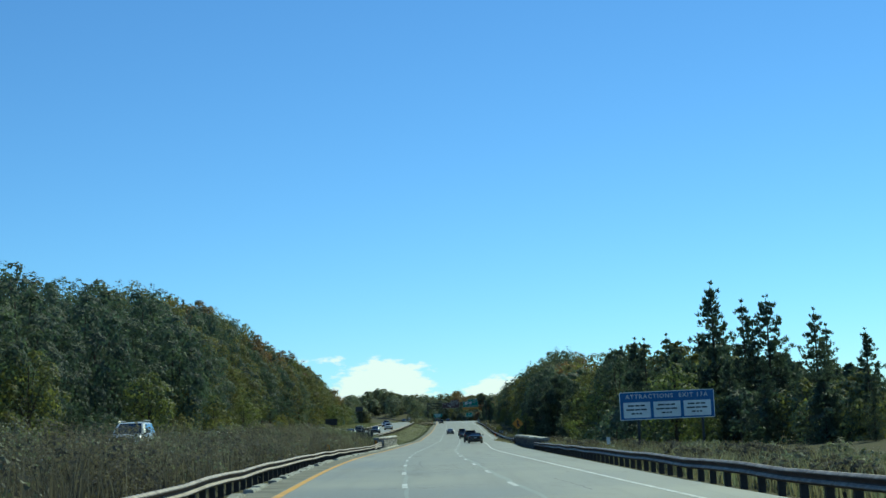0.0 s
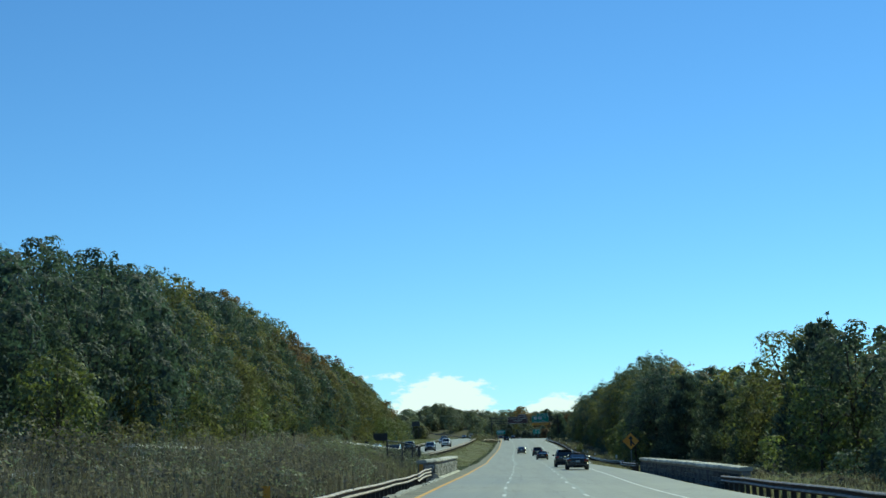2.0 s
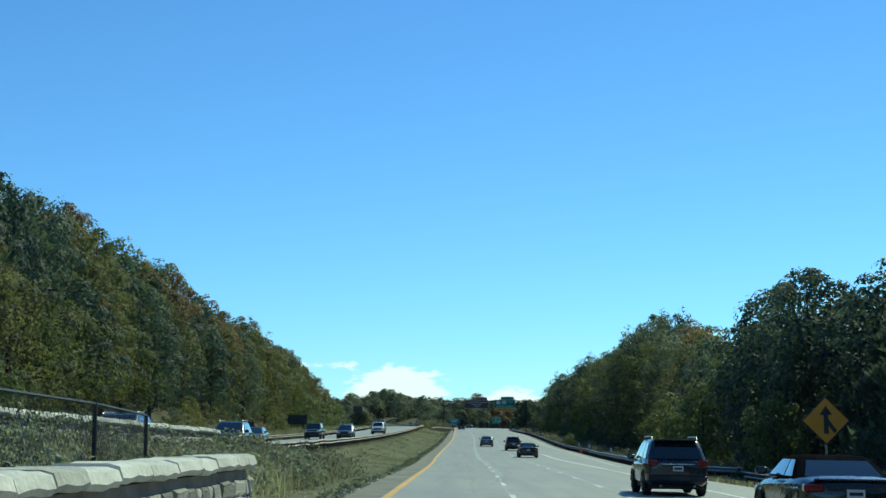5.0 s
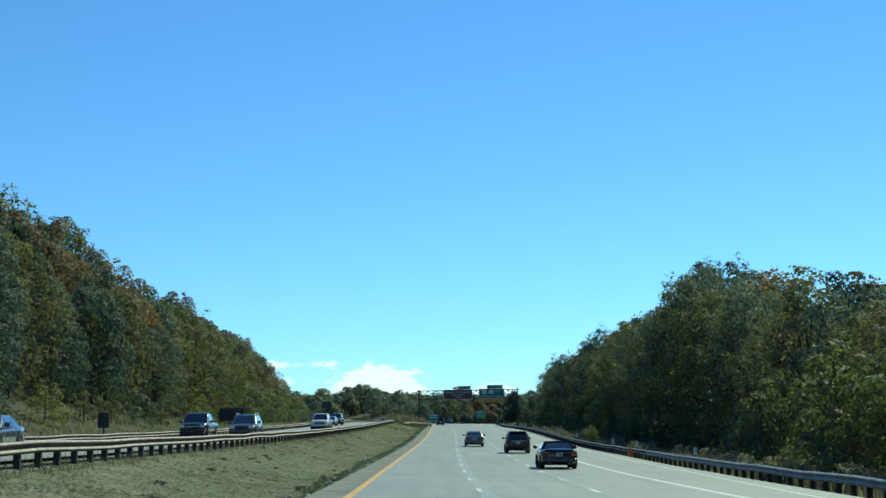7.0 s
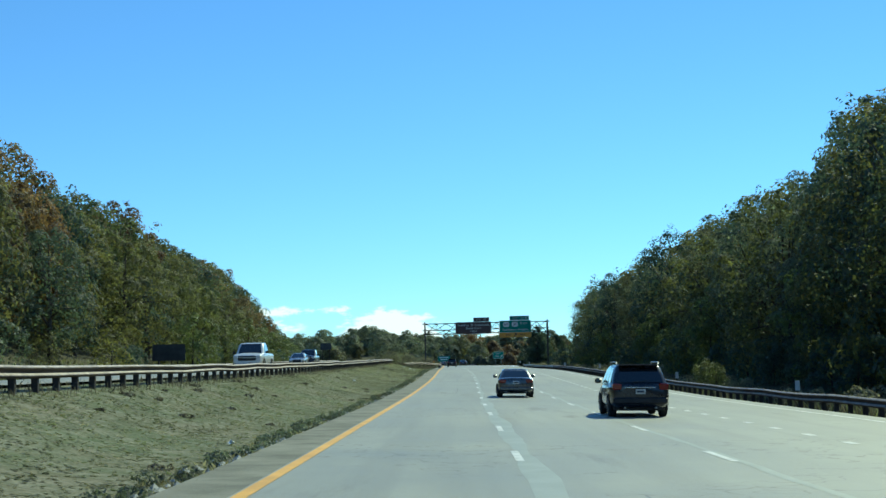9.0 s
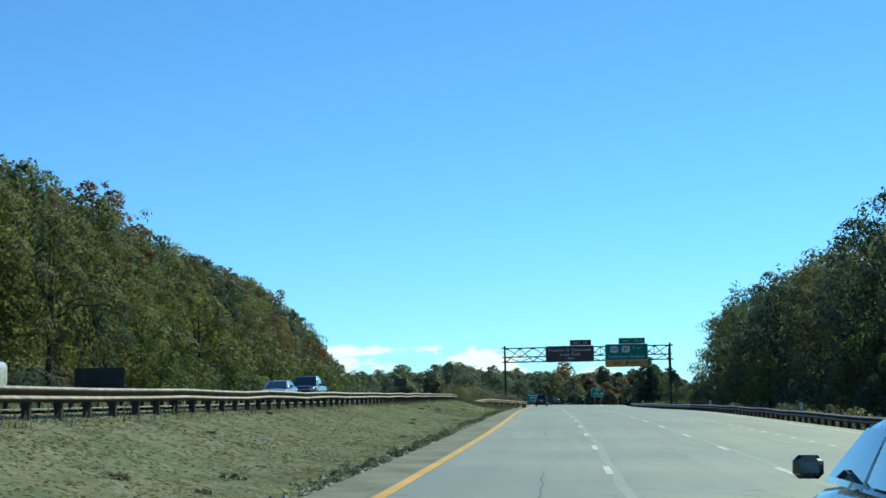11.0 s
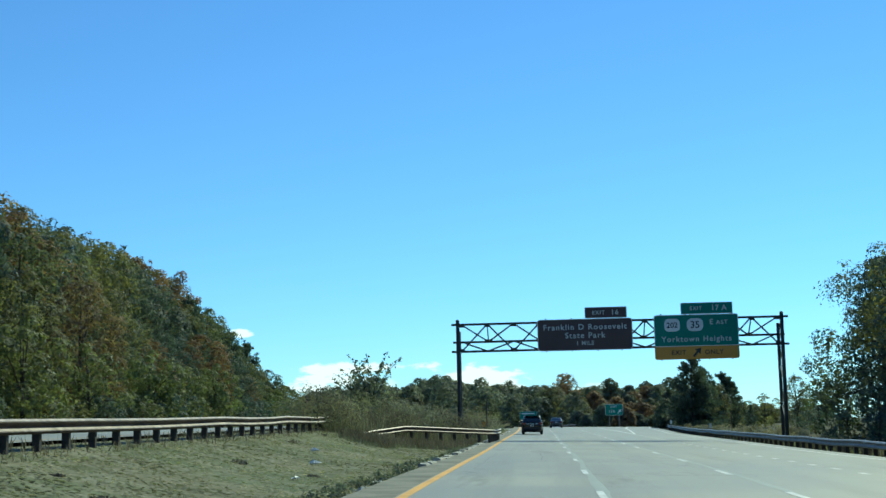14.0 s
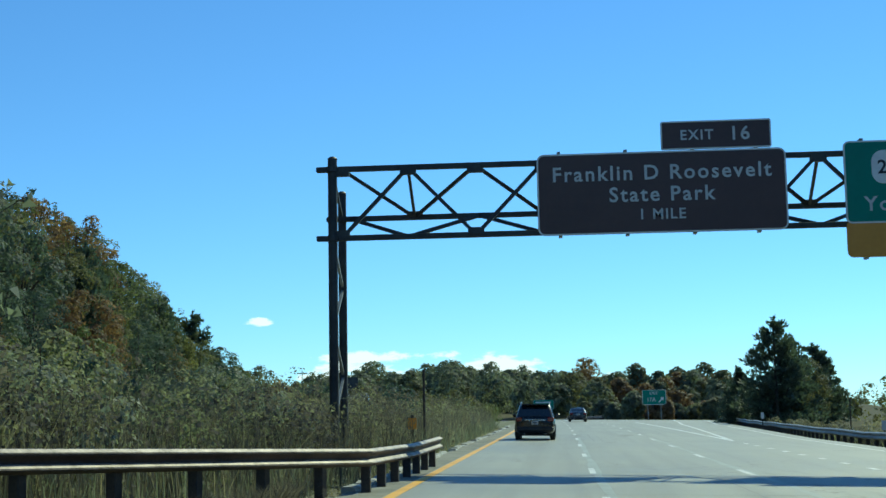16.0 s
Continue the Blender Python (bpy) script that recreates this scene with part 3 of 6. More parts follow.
def stripe(name, center, width, material, y0, y1, lift=0.006, height=surface, parent=road, step=4.0):
    v, f = [], []
    for k, y in enumerate(span(y0, y1, step)):
        c = float(center(y)) if callable(center) else center
        for s in (-0.5, 0.5):
            u = c + s * width
            v.append((float(mark_x(y)) + u, y, float(height(u, y)) + lift))
        if k:
            f.append((2 * k - 2, 2 * k - 1, 2 * k + 1, 2 * k))
    ob = new(name, mesh_of(name, v, f, material))
    ob.parent = parent
    return ob


tagged(stripe("edge_line", left_edge, 0.21, YELLOW_LINE, -60, 900), "solid yellow edge line")
tagged(stripe("edge_line", third, 0.15, WHITE_LINE, -60, 255), "solid white edge line")
tagged(stripe("gore_line", lambda y: float(third(y)) + 0.1, 0.3, WHITE_LINE, 255, 322), "broad white gore line")
tagged(stripe("edge_line", right_line, 0.15, WHITE_LINE, 262, 760), "solid white edge line")
tagged(stripe("gore_line", third, 0.22, WHITE_LINE, 592, 670), "broad white gore line")
tagged(stripe("gore_line", lerp([(592, 7.25), (655, 10.4), (720, 15.6)]), 0.22, WHITE_LINE, 592, 715), "broad white gore line")
flat_other = lambda u, y: other_z(y)
stripe("edge_line", OPP_IN - 1.0, 0.15, YELLOW_LINE, -60, 900, height=flat_other)
stripe("edge_line", OPP_OUT + 1.2, 0.15, WHITE_LINE, -60, 900, height=flat_other)
y = 321.7 - 32 * 11.8
while y < 780:
    for line, ph in ((0.0, 0.0), (second, -0.3)):
        stripe("lane_dash", line, 0.15, WHITE_LINE, y + ph, y + ph + 3.05, step=3)
    y += 11.8
y = 323.0
while y < 590:
    stripe("lane_dot", third, 0.2, WHITE_LINE, y, y + 0.95, step=3)
    y += 3.66
for k in range(70):
    stripe("lane_dash", (OPP_IN + OPP_OUT) / 2, 0.12, WHITE_LINE, -50 + 12.19 * k, -47 + 12.19 * k, height=flat_other, step=3)

# sealed joints and repairs in the pavement
rng = random.Random(5)


def seam(center, width, wobble, y0, y1, material, lift=0.003, step=1.2):
    v, f, drift = [], [], 0.0
    for k, y in enumerate(np.arange(y0, y1, step)):
        drift = 0.8 * drift + rng.uniform(-wobble, wobble)
        c = (float(center(y)) if callable(center) else center) + drift
        w = width * (1.0 + 0.35 * math.sin(y * 0.45) * math.sin(y * 0.17))
        for s in (-0.5, 0.5):
            u = c + s * w
            v.append((float(mark_x(y)) + u, y, float(surface(u, y)) + lift))
        if k:
            f.append((2 * k - 2, 2 * k - 1, 2 * k + 1, 2 * k))
    ob = new("sealed_joint", mesh_of("sealed_joint", v, f, material, 80))
    ob.parent = road


seam(0.12, 0.42, 0.04, 230, 372, PATCH)
seam(0.1, 0.2, 0.03, 372, 600, PATCH)
seam(0.05, 0.1, 0.04, -40, 230, PATCH)
seam(lambda y: float(second(y)) + 0.12, 0.16, 0.04, -40, 600, PATCH)
for k in range(46):
    y0, c = rng.uniform(0, 600), rng.choice((-2.9, -1.2, 1.0, 2.4, 4.6, 6.2, 8.6)) + rng.uniform(-0.4, 0.4)
    seam(c, rng.uniform(0.02, 0.045), 0.05, y0, y0 + rng.uniform(4, 22), TAR, 0.002, 0.7)
for k in range(16):
    y0 = rng.uniform(150, 620)
    v = Shape()
    a, b = (-3.6, 0.0) if k % 2 else (0.0, 3.6)
    pts = [(a + (b - a) * i / 9, y0 + rng.uniform(-0.12, 0.12)) for i in range(10)]
    v.loft([[(float(mark_x(p[1])) + p[0], p[1] + d, float(surface(p[0], p[1] + d)) + 0.003) for p in pts] for d in (-0.03, 0.03)], caps=False, closed=False)
    part("sealed_joint", v, TAR, road)
# bridge deck joints
for yj in (160.5, 190.0):
    v = Shape()
    v.loft([[(float(mark_x(yj)) + u, yj + d, float(surface(u, yj)) + 0.003) for u in np.linspace(-3.6, 9.4, 14)] for d in (-0.12, 0.12)], caps=False, closed=False)
    part("deck_joint", v, TAR, road, "dark bridge deck joint")


# ---- kerb, guard rails ----
def kerb(y0, y1, offset=lambda y: float(left_pave(y)), name="kerb", seed=1):
    """A low broken concrete kerb in lengths."""
    r = random.Random(seed)
    top = tagged(new(name), "low chipped pale concrete kerb beside the shoulder", "kerb", kind="structure")
    y = y0
    while y < y1:
        ln = r.uniform(1.6, 2.6)
        s, u = Shape(), offset(y)
        z = float(surface(u, y))
        jit = r.uniform(-0.04, 0.04)
        rings = []
        for yy in (y, y + ln * 0.33, y + ln * 0.66, y + ln - 0.04):
            x, h = float(mark_x(yy)) + offset(yy) + jit + r.uniform(-0.03, 0.03), r.uniform(0.02, 0.1)
            rings.append([(x - 0.17, yy, z - 0.12), (x + 0.15, yy, z - 0.12), (x + 0.1, yy, z + h * 0.8), (x + 0.05, yy, z + h), (x - 0.15, yy, z + h)])
        s.loft(rings)
        part("kerb_stone", s, KERB_STONE, top)
        y += ln + (r.uniform(0.5, 3.0) if r.random() < 0.22 else 0.0)
    return top


kerb(20, 158)
kerb(505, 640, seed=3)

PROFILE = [(0.0, 0.0), (0.02, -0.006), (0.075, -0.045), (0.08, -0.075), (0.02, -0.125), (0.0, -0.15), (0.0, -0.17), (0.02, -0.195), (0.08, -0.245), (0.075, -0.275), (0.02, -0.31), (0.0, -0.316)]


def guard_rail(points, face, label, double=True, beam=RUST_RAIL, spacing=1.9, reach=0.7, category="guard rail"):
    """A w-beam rail on posts along points (x, y, z of the ground). face: +1 if its front looks to the right of its course."""
    top = tagged(new("guard_rail"), label, category, kind="structure")
    pts = [Vector(p) for p in points]
    fine = [pts[0]]
    for a, b in zip(pts, pts[1:]):
        n = max(1, int((b - a).length / 3.8))
        fine += [a.lerp(b, (k + 1) / n) for k in range(n)]
    rings, cap, low = [], [], []
    for k, p in enumerate(fine):
        d = (fine[min(k + 1, len(fine) - 1)] - fine[max(k - 1, 0)]).normalized()
        side = Vector((d.y, -d.x, 0)).normalized() * face
        wob = 0.02 * math.sin(k * 1.7) + 0.012 * math.sin(k * 4.1)
        rings.append([p + side * (0.12 + o) + Vector((0, 0, reach + wob + z)) for o, z in PROFILE] + [p + side * (0.11 + o) + Vector((0, 0, reach + wob + z)) for o, z in reversed(PROFILE)])
        # strips along both ridges carry the painted sun highlight on brown rails
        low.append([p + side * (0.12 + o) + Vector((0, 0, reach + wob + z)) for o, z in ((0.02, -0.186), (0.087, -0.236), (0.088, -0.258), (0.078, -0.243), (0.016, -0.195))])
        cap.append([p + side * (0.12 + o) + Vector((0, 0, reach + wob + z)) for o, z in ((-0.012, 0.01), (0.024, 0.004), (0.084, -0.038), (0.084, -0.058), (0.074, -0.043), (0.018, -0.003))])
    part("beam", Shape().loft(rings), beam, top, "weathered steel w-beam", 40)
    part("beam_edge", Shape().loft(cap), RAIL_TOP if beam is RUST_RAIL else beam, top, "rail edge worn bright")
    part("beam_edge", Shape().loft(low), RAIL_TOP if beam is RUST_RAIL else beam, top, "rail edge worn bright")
    post = Shape().box(-0.07, 0.1, -0.08, 0.08, -0.9, reach - 0.02, 0.012).mesh("rail_post", RAIL_POST)
    run, last = 0.0, 0.0
    for a, b in zip(fine, fine[1:]):
        ln = (b - a).length
        while last <= run + ln:
            p = a.lerp(b, (last - run) / ln)
            ob = new("post", post)
            ob.parent = top
            ob.matrix_basis = Matrix.Translation(p + Vector((0, 0, 0))) @ pose(0, 0, 0, 0, 0, math.degrees(math.atan2(-(b - a).x, (b - a).y)))
            last += spacing
        run += ln
    return top


def course(u, y0, y1, step=8.0, up=0.0):
    return [spot(float(u(y)) if callable(u) else u, y, up) for y in span(y0, y1, step)]


left_rail_u = lerp([(-60, -5.5), (60, -5.25), (140, -5.2), (158, -5.3)])
near_rail = guard_rail(course(left_rail_u, -40, 157), 1, "brown weathered steel guard rail beside the yellow line")
deep_beam = Shape()
TRIPLE = PROFILE[:-2] + [(0.02, -0.32), (0.0, -0.345), (0.0, -0.36), (0.02, -0.385), (0.08, -0.435), (0.075, -0.465), (0.0, -0.506)]
deep_beam.loft([[spot(-5.26 + 0.2 + o, yy, 0.72 + 0.16 * float(smooth(146, 153, yy)) + z) for o, z in TRIPLE] + [spot(-5.26 + 0.19 + o, yy, 0.72 + 0.16 * float(smooth(146, 153, yy)) + z) for o, z in reversed(TRIPLE)] for yy in np.linspace(147, 158.2, 8)])
# the whole beam takes the sunlit ridge tone
part("deep_beam", deep_beam, RAIL_TOP, near_rail, "pale three-ridged beam at the parapet")
right_rail_u = lerp([(-60, 8.6), (40, 8.8), (100, 10.2), (139, 10.9)])
guard_rail(course(right_rail_u, -40, 139), -1, "dark weathered steel guard rail in front of dry weeds")
guard_rail(course(lerp([(194, 10.9), (215, 11.2), (236, 12.5)]), 194, 236), -1, "dark steel guard rail leaving the stone parapet")
ramp_u = lerp([(196, 26.0), (220, 19.0), (245, 14.0), (262, 12.2), (300, 13.0), (340, 13.2), (440, 12.7), (520, 12.7), (600, 13.2), (655, 16.2), (720, 22.5), (790, 32.0)])
guard_rail(course(ramp_u, 200, 330), -1, "grey steel guard rail along the merging lane", beam=ZINC)
guard_rail(course(ramp_u, 330, 505), -1, "dark weathered steel guard rail below the wooded slope")
guard_rail(course(ramp_u, 505, 790), -1, "grey steel guard rail along the exit lane", beam=ZINC)
opp_rail = lambda y: OPP_IN + 0.75
guard_rail(course(opp_rail, 236, 548), 1, "long brown guard rail along the opposite carriageway")
guard_rail(course(OPP_OUT - 0.9, 236, 560), 1, "guard rail on the far side of the opposite carriageway")
guard_rail(course(opp_rail, 590, 760), 1, "guard rail along the opposite carriageway beyond the gantry")
guard_rail([(-12.2, 532, -0.75), (-11.4, 534.5, -0.5), (-10.0, 538.3, -0.28), (-9.2, 540.4, -0.3), (-7.35, 545.3, -0.45), (-5.85, 549.6, -0.58), (-5.7, 556, -0.54), (-5.65, 562.3, -0.46)], 1, "bent brown guard rail guarding the gantry leg")
guard_rail(course(lerp([(700, 9.2), (800, 5.0), (880, 6.0), (990, 8.0)]), 740, 990), -1, "distant guard rail on the bend")


# ---- stone parapets ----
def parapet(line, height, thick, face, label, seed, pieces=True, course_h=0.27, cope=0.2, stone=STONE):
    """A bridge parapet of squared field stones with a heavy coping, along points on the ground."""
    r = random.Random(seed)
    top = tagged(new("parapet"), label, "stone wall", kind="structure")
    pts = [Vector(p) for p in line]
    core, run = Shape(), []
    rings = []
    for k, p in enumerate(pts):
        d = (pts[min(k + 1, len(pts) - 1)] - pts[max(k - 1, 0)]).normalized()
        side = Vector((d.y, -d.x, 0)).normalized() * face
        run.append((p, d, side))
        rings.append([p + side * o + Vector((0, 0, z)) for o, z in ((0, -0.8), (0, height - 0.02), (-thick, height - 0.02), (-thick, -0.8))])
    part("core", core.loft(rings), MORTAR, top)
    stones = []
    for w, h in ((0.42, 0.24), (0.6, 0.24), (0.32, 0.24), (0.5, 0.5), (0.72, 0.25), (0.28, 0.5)):
        s = Shape()
        bulge = [(r.uniform(-0.02, 0.02), r.uniform(-0.02, 0.02), r.uniform(0.05, 0.09)) for _ in range(4)]
        c = [(0, 0), (w, 0), (w, h), (0, h)]
        s.loft([[(x, 0.0, z) for x, z in c], [(x + b[0] * 0.4, -0.035, z + b[1] * 0.4) for (x, z), b in zip(c, bulge)],
                [(x + (0.05 if x == 0 else -0.05) + b[0], -b[2], z + (0.04 if z == 0 else -0.04) + b[1]) for (x, z), b in zip(c, bulge)]])
        stones.append((w, h, s.mesh("stone", stone)))
    count = 0
    joined = Shape()
    for a, b in zip(run, run[1:]):
        ln = (b[0] - a[0]).length
        d, side = (b[0] - a[0]).normalized(), a[2]
        turn = Matrix((d, -side, Vector((0, 0, 1)))).transposed().to_4x4()
        rows = int((height - 0.02) / course_h)
        for row in range(rows):
            at = -r.uniform(0, 0.3)
            while at < ln:
                w, h, me = stones[r.choice((0, 1, 2, 0, 1, 4))] if row == rows - 1 or r.random() < 0.75 else stones[r.choice((3, 5))]
                place = Matrix.Translation(a[0] + d * at + side * 0.001 + Vector((0, 0, row * course_h + r.uniform(-0.01, 0.015)))) @ turn
                if pieces and count < 300:
                    ob = new("stone", me)
                    ob.parent, ob.matrix_basis = top, place
                    count += 1
                else:
                    joined.add([place @ v.co for v in me.vertices], [tuple(p.vertices) for p in me.polygons])
                at += w + 0.035
        at = 0.0
        while at < ln - 0.05:
            w = min(r.uniform(0.9, 1.7), ln - at)
            j = r.uniform(-0.02, 0.02)
            s = Shape()
            n = 5
            s.loft([[a[0] + d * (at + w * q + (0.02 if k == 0 else -0.02 if k == n - 1 else 0)) + side * o + Vector((0, 0, height + z + j + 0.015 * math.sin(7 * (at + w * q))))
                     for o, z in ((0.13, 0.0), (0.17, 0.06), (0.13, cope * 0.85), (0.02, cope), (-thick + 0.02, cope), (-thick - 0.12, cope * 0.8), (-thick - 0.12, 0.0))] for k, q in enumerate(np.linspace(0, 1, n))])
            part("coping_stone", s, CONCRETE, top)
            at += w
    if joined.v:
        tagged(part("stonework", joined, stone, top), kind="stuff")
    return top


parapet([spot(-5.45, 158.3), spot(-4.9, 159.4), spot(-4.78, 162), spot(-4.75, 168), spot(-4.75, 176), spot(-4.75, 187), spot(-5.3, 190.5)], 1.22, 0.5, 1,
        "pale rough stone bridge parapet with a heavy coping beside the shoulder", 2)
apron = Shape()
apron.loft([[spot(u, y, 0.0) + Vector((0, 0, dz)) for u, dz in ((-4.8, 0.0), (-4.8, 0.26), (-4.66, 0.24), (-4.28, 0.04), (-4.28, 0.0))] for y in span(160, 189, 3)])
solid("kerb_apron", apron, CONCRETE, "sloped pale concrete apron at the foot of the parapet", "kerb", kind="structure")
# road face lies away from the sun; the darker stone paints its shade
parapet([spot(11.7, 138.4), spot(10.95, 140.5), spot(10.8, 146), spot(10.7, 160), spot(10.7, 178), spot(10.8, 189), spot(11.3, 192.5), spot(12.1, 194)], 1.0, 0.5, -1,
        "soot-darkened stone bridge parapet with a pale coping", 4, course_h=0.3, stone=SHADED_STONE)
opp_line = [Vector((float(mark_x(y)) + u, y, float(other_z(y)) - 0.05)) for u, y in ((-12.9, 165), (-12.3, 167), (-12.2, 172), (-12.2, 185), (-12.2, 205), (-12.25, 225), (-12.9, 231))]
parapet(opp_line, 1.0, 0.5, 1, "pale stone parapet of the opposite bridge behind the brush", 6, pieces=False)
far_line = [Vector((float(mark_x(y)) + u, y, float(other_z(y)) - 0.05)) for u, y in ((-22.0, 150), (-22.6, 154), (-22.6, 205), (-22.5, 226), (-22.0, 230))]
parapet(far_line, 1.0, 0.5, 1, "far stone parapet of the opposite bridge", 7, pieces=False)

# reflector plate on the end of the parapet
s = Shape().box(-0.13, 0.13, -0.012, 0.012, 0.0, 0.62, 0.01)
ob = solid("hazard_marker", s, SIGN_ORANGE, "small amber marker plate on the parapet end", "marker")
ob.matrix_world = Matrix.Translation(spot(-5.6, 157.35, 0.55))


# ---- chain link fence in the median ----
def chain_fence(points, high, label, spacing=6.0, lift=0.0):
    top = tagged(new("chain_link_fence"), label, "fence", kind="structure")
    pts = [Vector(p) + Vector((0, 0, lift)) for p in points]
    part("top_rail", Shape().tube([p + Vector((0, 0, high)) for p in pts], 0.028, 6), DARK_STEEL, top)
    part("bottom_rail", Shape().tube([p + Vector((0, 0, 0.35)) for p in pts], 0.02, 5), DARK_STEEL, top)
    for p in pts:
        part("fence_post", Shape().tube([p + Vector((0, 0, -1.0)), p + Vector((0, 0, high + 0.08))], 0.045, 8), DARK_STEEL, top)
    wire = Shape()
    for a, b in zip(pts, pts[1:]):
        ln = (b - a).length
        n = int(ln / 0.22)
        for k in range(-8, n):
            for sgn in (1, -1):
                p, q = max(0, k / n), min(1, (k + 8) / n)
                if q <= p:
                    continue
                za, zb = (0.35 + (high - 0.35) * (p * n - k) / 8), (0.35 + (high - 0.35) * (q * n - k) / 8)
                if sgn < 0:
                    za, zb = high + 0.35 - za, high + 0.35 - zb
                wire.bar(a.lerp(b, p) + Vector((0, 0, za)), a.lerp(b, q) + Vector((0, 0, zb)), 0.005, 0.005)
    tagged(part("wire_mesh", wire, DARK_STEEL, top), "dark woven wire", kind="stuff")
    return top


chain_fence([Vector((float(mark_x(y)) + u, y, z)) for u, y, z in ((-7.7, 157, -2.28), (-7.7, 168, -2.42), (-7.8, 179, -2.6), (-7.95, 190, -2.78), (-8.6, 197, -2.9))], 2.3, "dark chain-link fence between the two bridges")

# ---- sign gantry over the road ----
GX0, GX1, GY = -8.35, 14.35, 562.0
LOW, MID, HIGH, DEEP = 5.68, 6.45, 7.6, 1.7


def gantry():
    top = empty("sign_gantry", "dark steel truss gantry spanning the road with two overhead signs", "gantry")
    # three chords: upper and lower in front, one behind at middle height
    for yy, z in ((GY, LOW), (GY + DEEP, MID), (GY, HIGH)):
        part("chord", Shape().box(GX0 - 0.45, GX1 + 0.45, yy - 0.075, yy + 0.075, z - 0.075, z + 0.075, 0.02), DARK_STEEL, top)
    n = 12
    xs = [GX0 + 0.25 + (GX1 - GX0 - 0.5) * k / n for k in range(n + 1)]
    for k in range(n):
        a, b = xs[k], xs[k + 1]
        up, down = (a, b) if k % 2 == 0 else (b, a)
        part("brace", Shape().bar((down, GY, HIGH), (up, GY, LOW), 0.1, 0.1), DARK_STEEL, top)
        part("brace", Shape().bar((up, GY, HIGH), (down, GY + DEEP, MID), 0.1, 0.1), DARK_STEEL, top)
        part("brace", Shape().bar((up, GY + DEEP, MID), (down, GY, LOW), 0.1, 0.1), DARK_STEEL, top)
    for k, x in enumerate(xs):
        part("gusset", Shape().box(x - 0.22, x + 0.22, GY - 0.09, GY + 0.09, HIGH - 0.2, HIGH + 0.01, 0.01), DARK_STEEL, top)
        if k % 2:
            part("brace", Shape().bar((x, GY, HIGH), (x, GY + DEEP, MID), 0.08, 0.08), DARK_STEEL, top)
            part("gusset", Shape().box(x - 0.22, x + 0.22, GY + DEEP - 0.09, GY + DEEP + 0.09, MID - 0.01, MID + 0.17, 0.01), DARK_STEEL, top)
        else:
            part("gusset", Shape().box(x - 0.22, x + 0.22, GY - 0.09, GY + 0.09, LOW - 0.01, LOW + 0.2, 0.01), DARK_STEEL, top)
    for x in (GX0, GX1):
        foot = min(float(land(x - float(mark_x(GY)), GY)), 5) - 0.3
        for yy, r, top_z in ((GY, 0.13, HIGH + 0.3), (GY + DEEP, 0.12, MID + 0.75)):
            part("leg", Shape().tube([(x, yy, foot), (x, yy, top_z)], r, 12), DARK_STEEL, top, "tall round steel leg", 50)
            part("leg_cap", Shape().tube([(x, yy, top_z), (x, yy, top_z + 0.06)], [r * 1.1, r * 0.6], 12), DARK_STEEL, top)
            part("base_plate", Shape().box(x - 0.3, x + 0.3, yy - 0.3, yy + 0.3, foot + 0.28, foot + 0.33, 0.01), ZINC, top)
            for z in ((LOW, HIGH) if yy == GY else (MID,)):
                part("collar", Shape().tube([(x, yy, z - 0.07), (x, yy, z + 0.07)], r * 1.45, 12), DARK_STEEL, top)
        n = 5
        for k in range(n):
            za, zb = foot + 0.4 + (LOW - foot - 0.4) * k / n, foot + 0.4 + (LOW - foot - 0.4) * (k + 1) / n
            ya, yb = (GY, GY + DEEP) if k % 2 else (GY + DEEP, GY)
            part("leg_brace", Shape().bar((x, ya, za), (x, yb, zb), 0.07, 0.07), ZINC, top, "bright galvanised brace")
        part("leg_brace", Shape().bar((x, GY, HIGH), (x, GY + DEEP, MID), 0.07, 0.07), DARK_STEEL, top)
    return top


gantry()


def rounded(x0, x1, z0, z1, r, y0, y1, n=5):
    """A plate with rounded corners in the x-z plane."""
    ring = []
    for cx, cz, a0 in ((x1 - r, z0 + r, -90), (x1 - r, z1 - r, 0), (x0 + r, z1 - r, 90), (x0 + r, z0 + r, 180)):
        ring += [(cx + r * math.cos(radians(a0 + 90 * k / n)), cz + r * math.sin(radians(a0 + 90 * k / n))) for k in range(n + 1)]
    return Shape().loft([[(x, y, z) for x, z in ring] for y in (y0, y1)])


def plate_sign(top, x0, x1, z0, z1, material, r=0.12, border=0.05, y=0.0, edge=None, name="panel"):
    """A sign panel with a pale border line, facing -y."""
    e = edge or SIGN_WHITE
    part(name + "_back", rounded(x0, x1, z0, z1, r, y + 0.012, y + 0.05), SIGN_BACK, top)
    part(name + "_border", rounded(x0, x1, z0, z1, r, y + 0.004, y + 0.012), e, top)
    return part(name, rounded(x0 + border, x1 - border, z0 + border, z1 - border, max(r - border, 0.02), y, y + 0.004), material, top)


YF = GY - 0.32
park = empty("overhead_sign", "brown overhead sign with white lettering for a state park", "road sign")
park.matrix_world = Matrix.Translation((-2.71, YF, 5.55))
plate_sign(park, 0, 6.66, 0, 2.22, SIGN_BROWN, 0.2, 0.045)
lettering("Franklin D Roosevelt", 0.56, LETTER, park, (3.33, -0.006, 1.63), spacing=1.2)
lettering("State Park", 0.56, LETTER, park, (3.33, -0.006, 1.04), spacing=1.2)
lettering("1 MILE", 0.4, LETTER, park, (3.33, -0.006, 0.5), spacing=1.15)
plate_sign(park, 3.36, 6.3, 2.24, 3.02, SIGN_BROWN, 0.06, 0.04, name="exit_tab")
lettering("EXIT", 0.38, LETTER, park, (4.32, -0.006, 2.62), spacing=1.2)
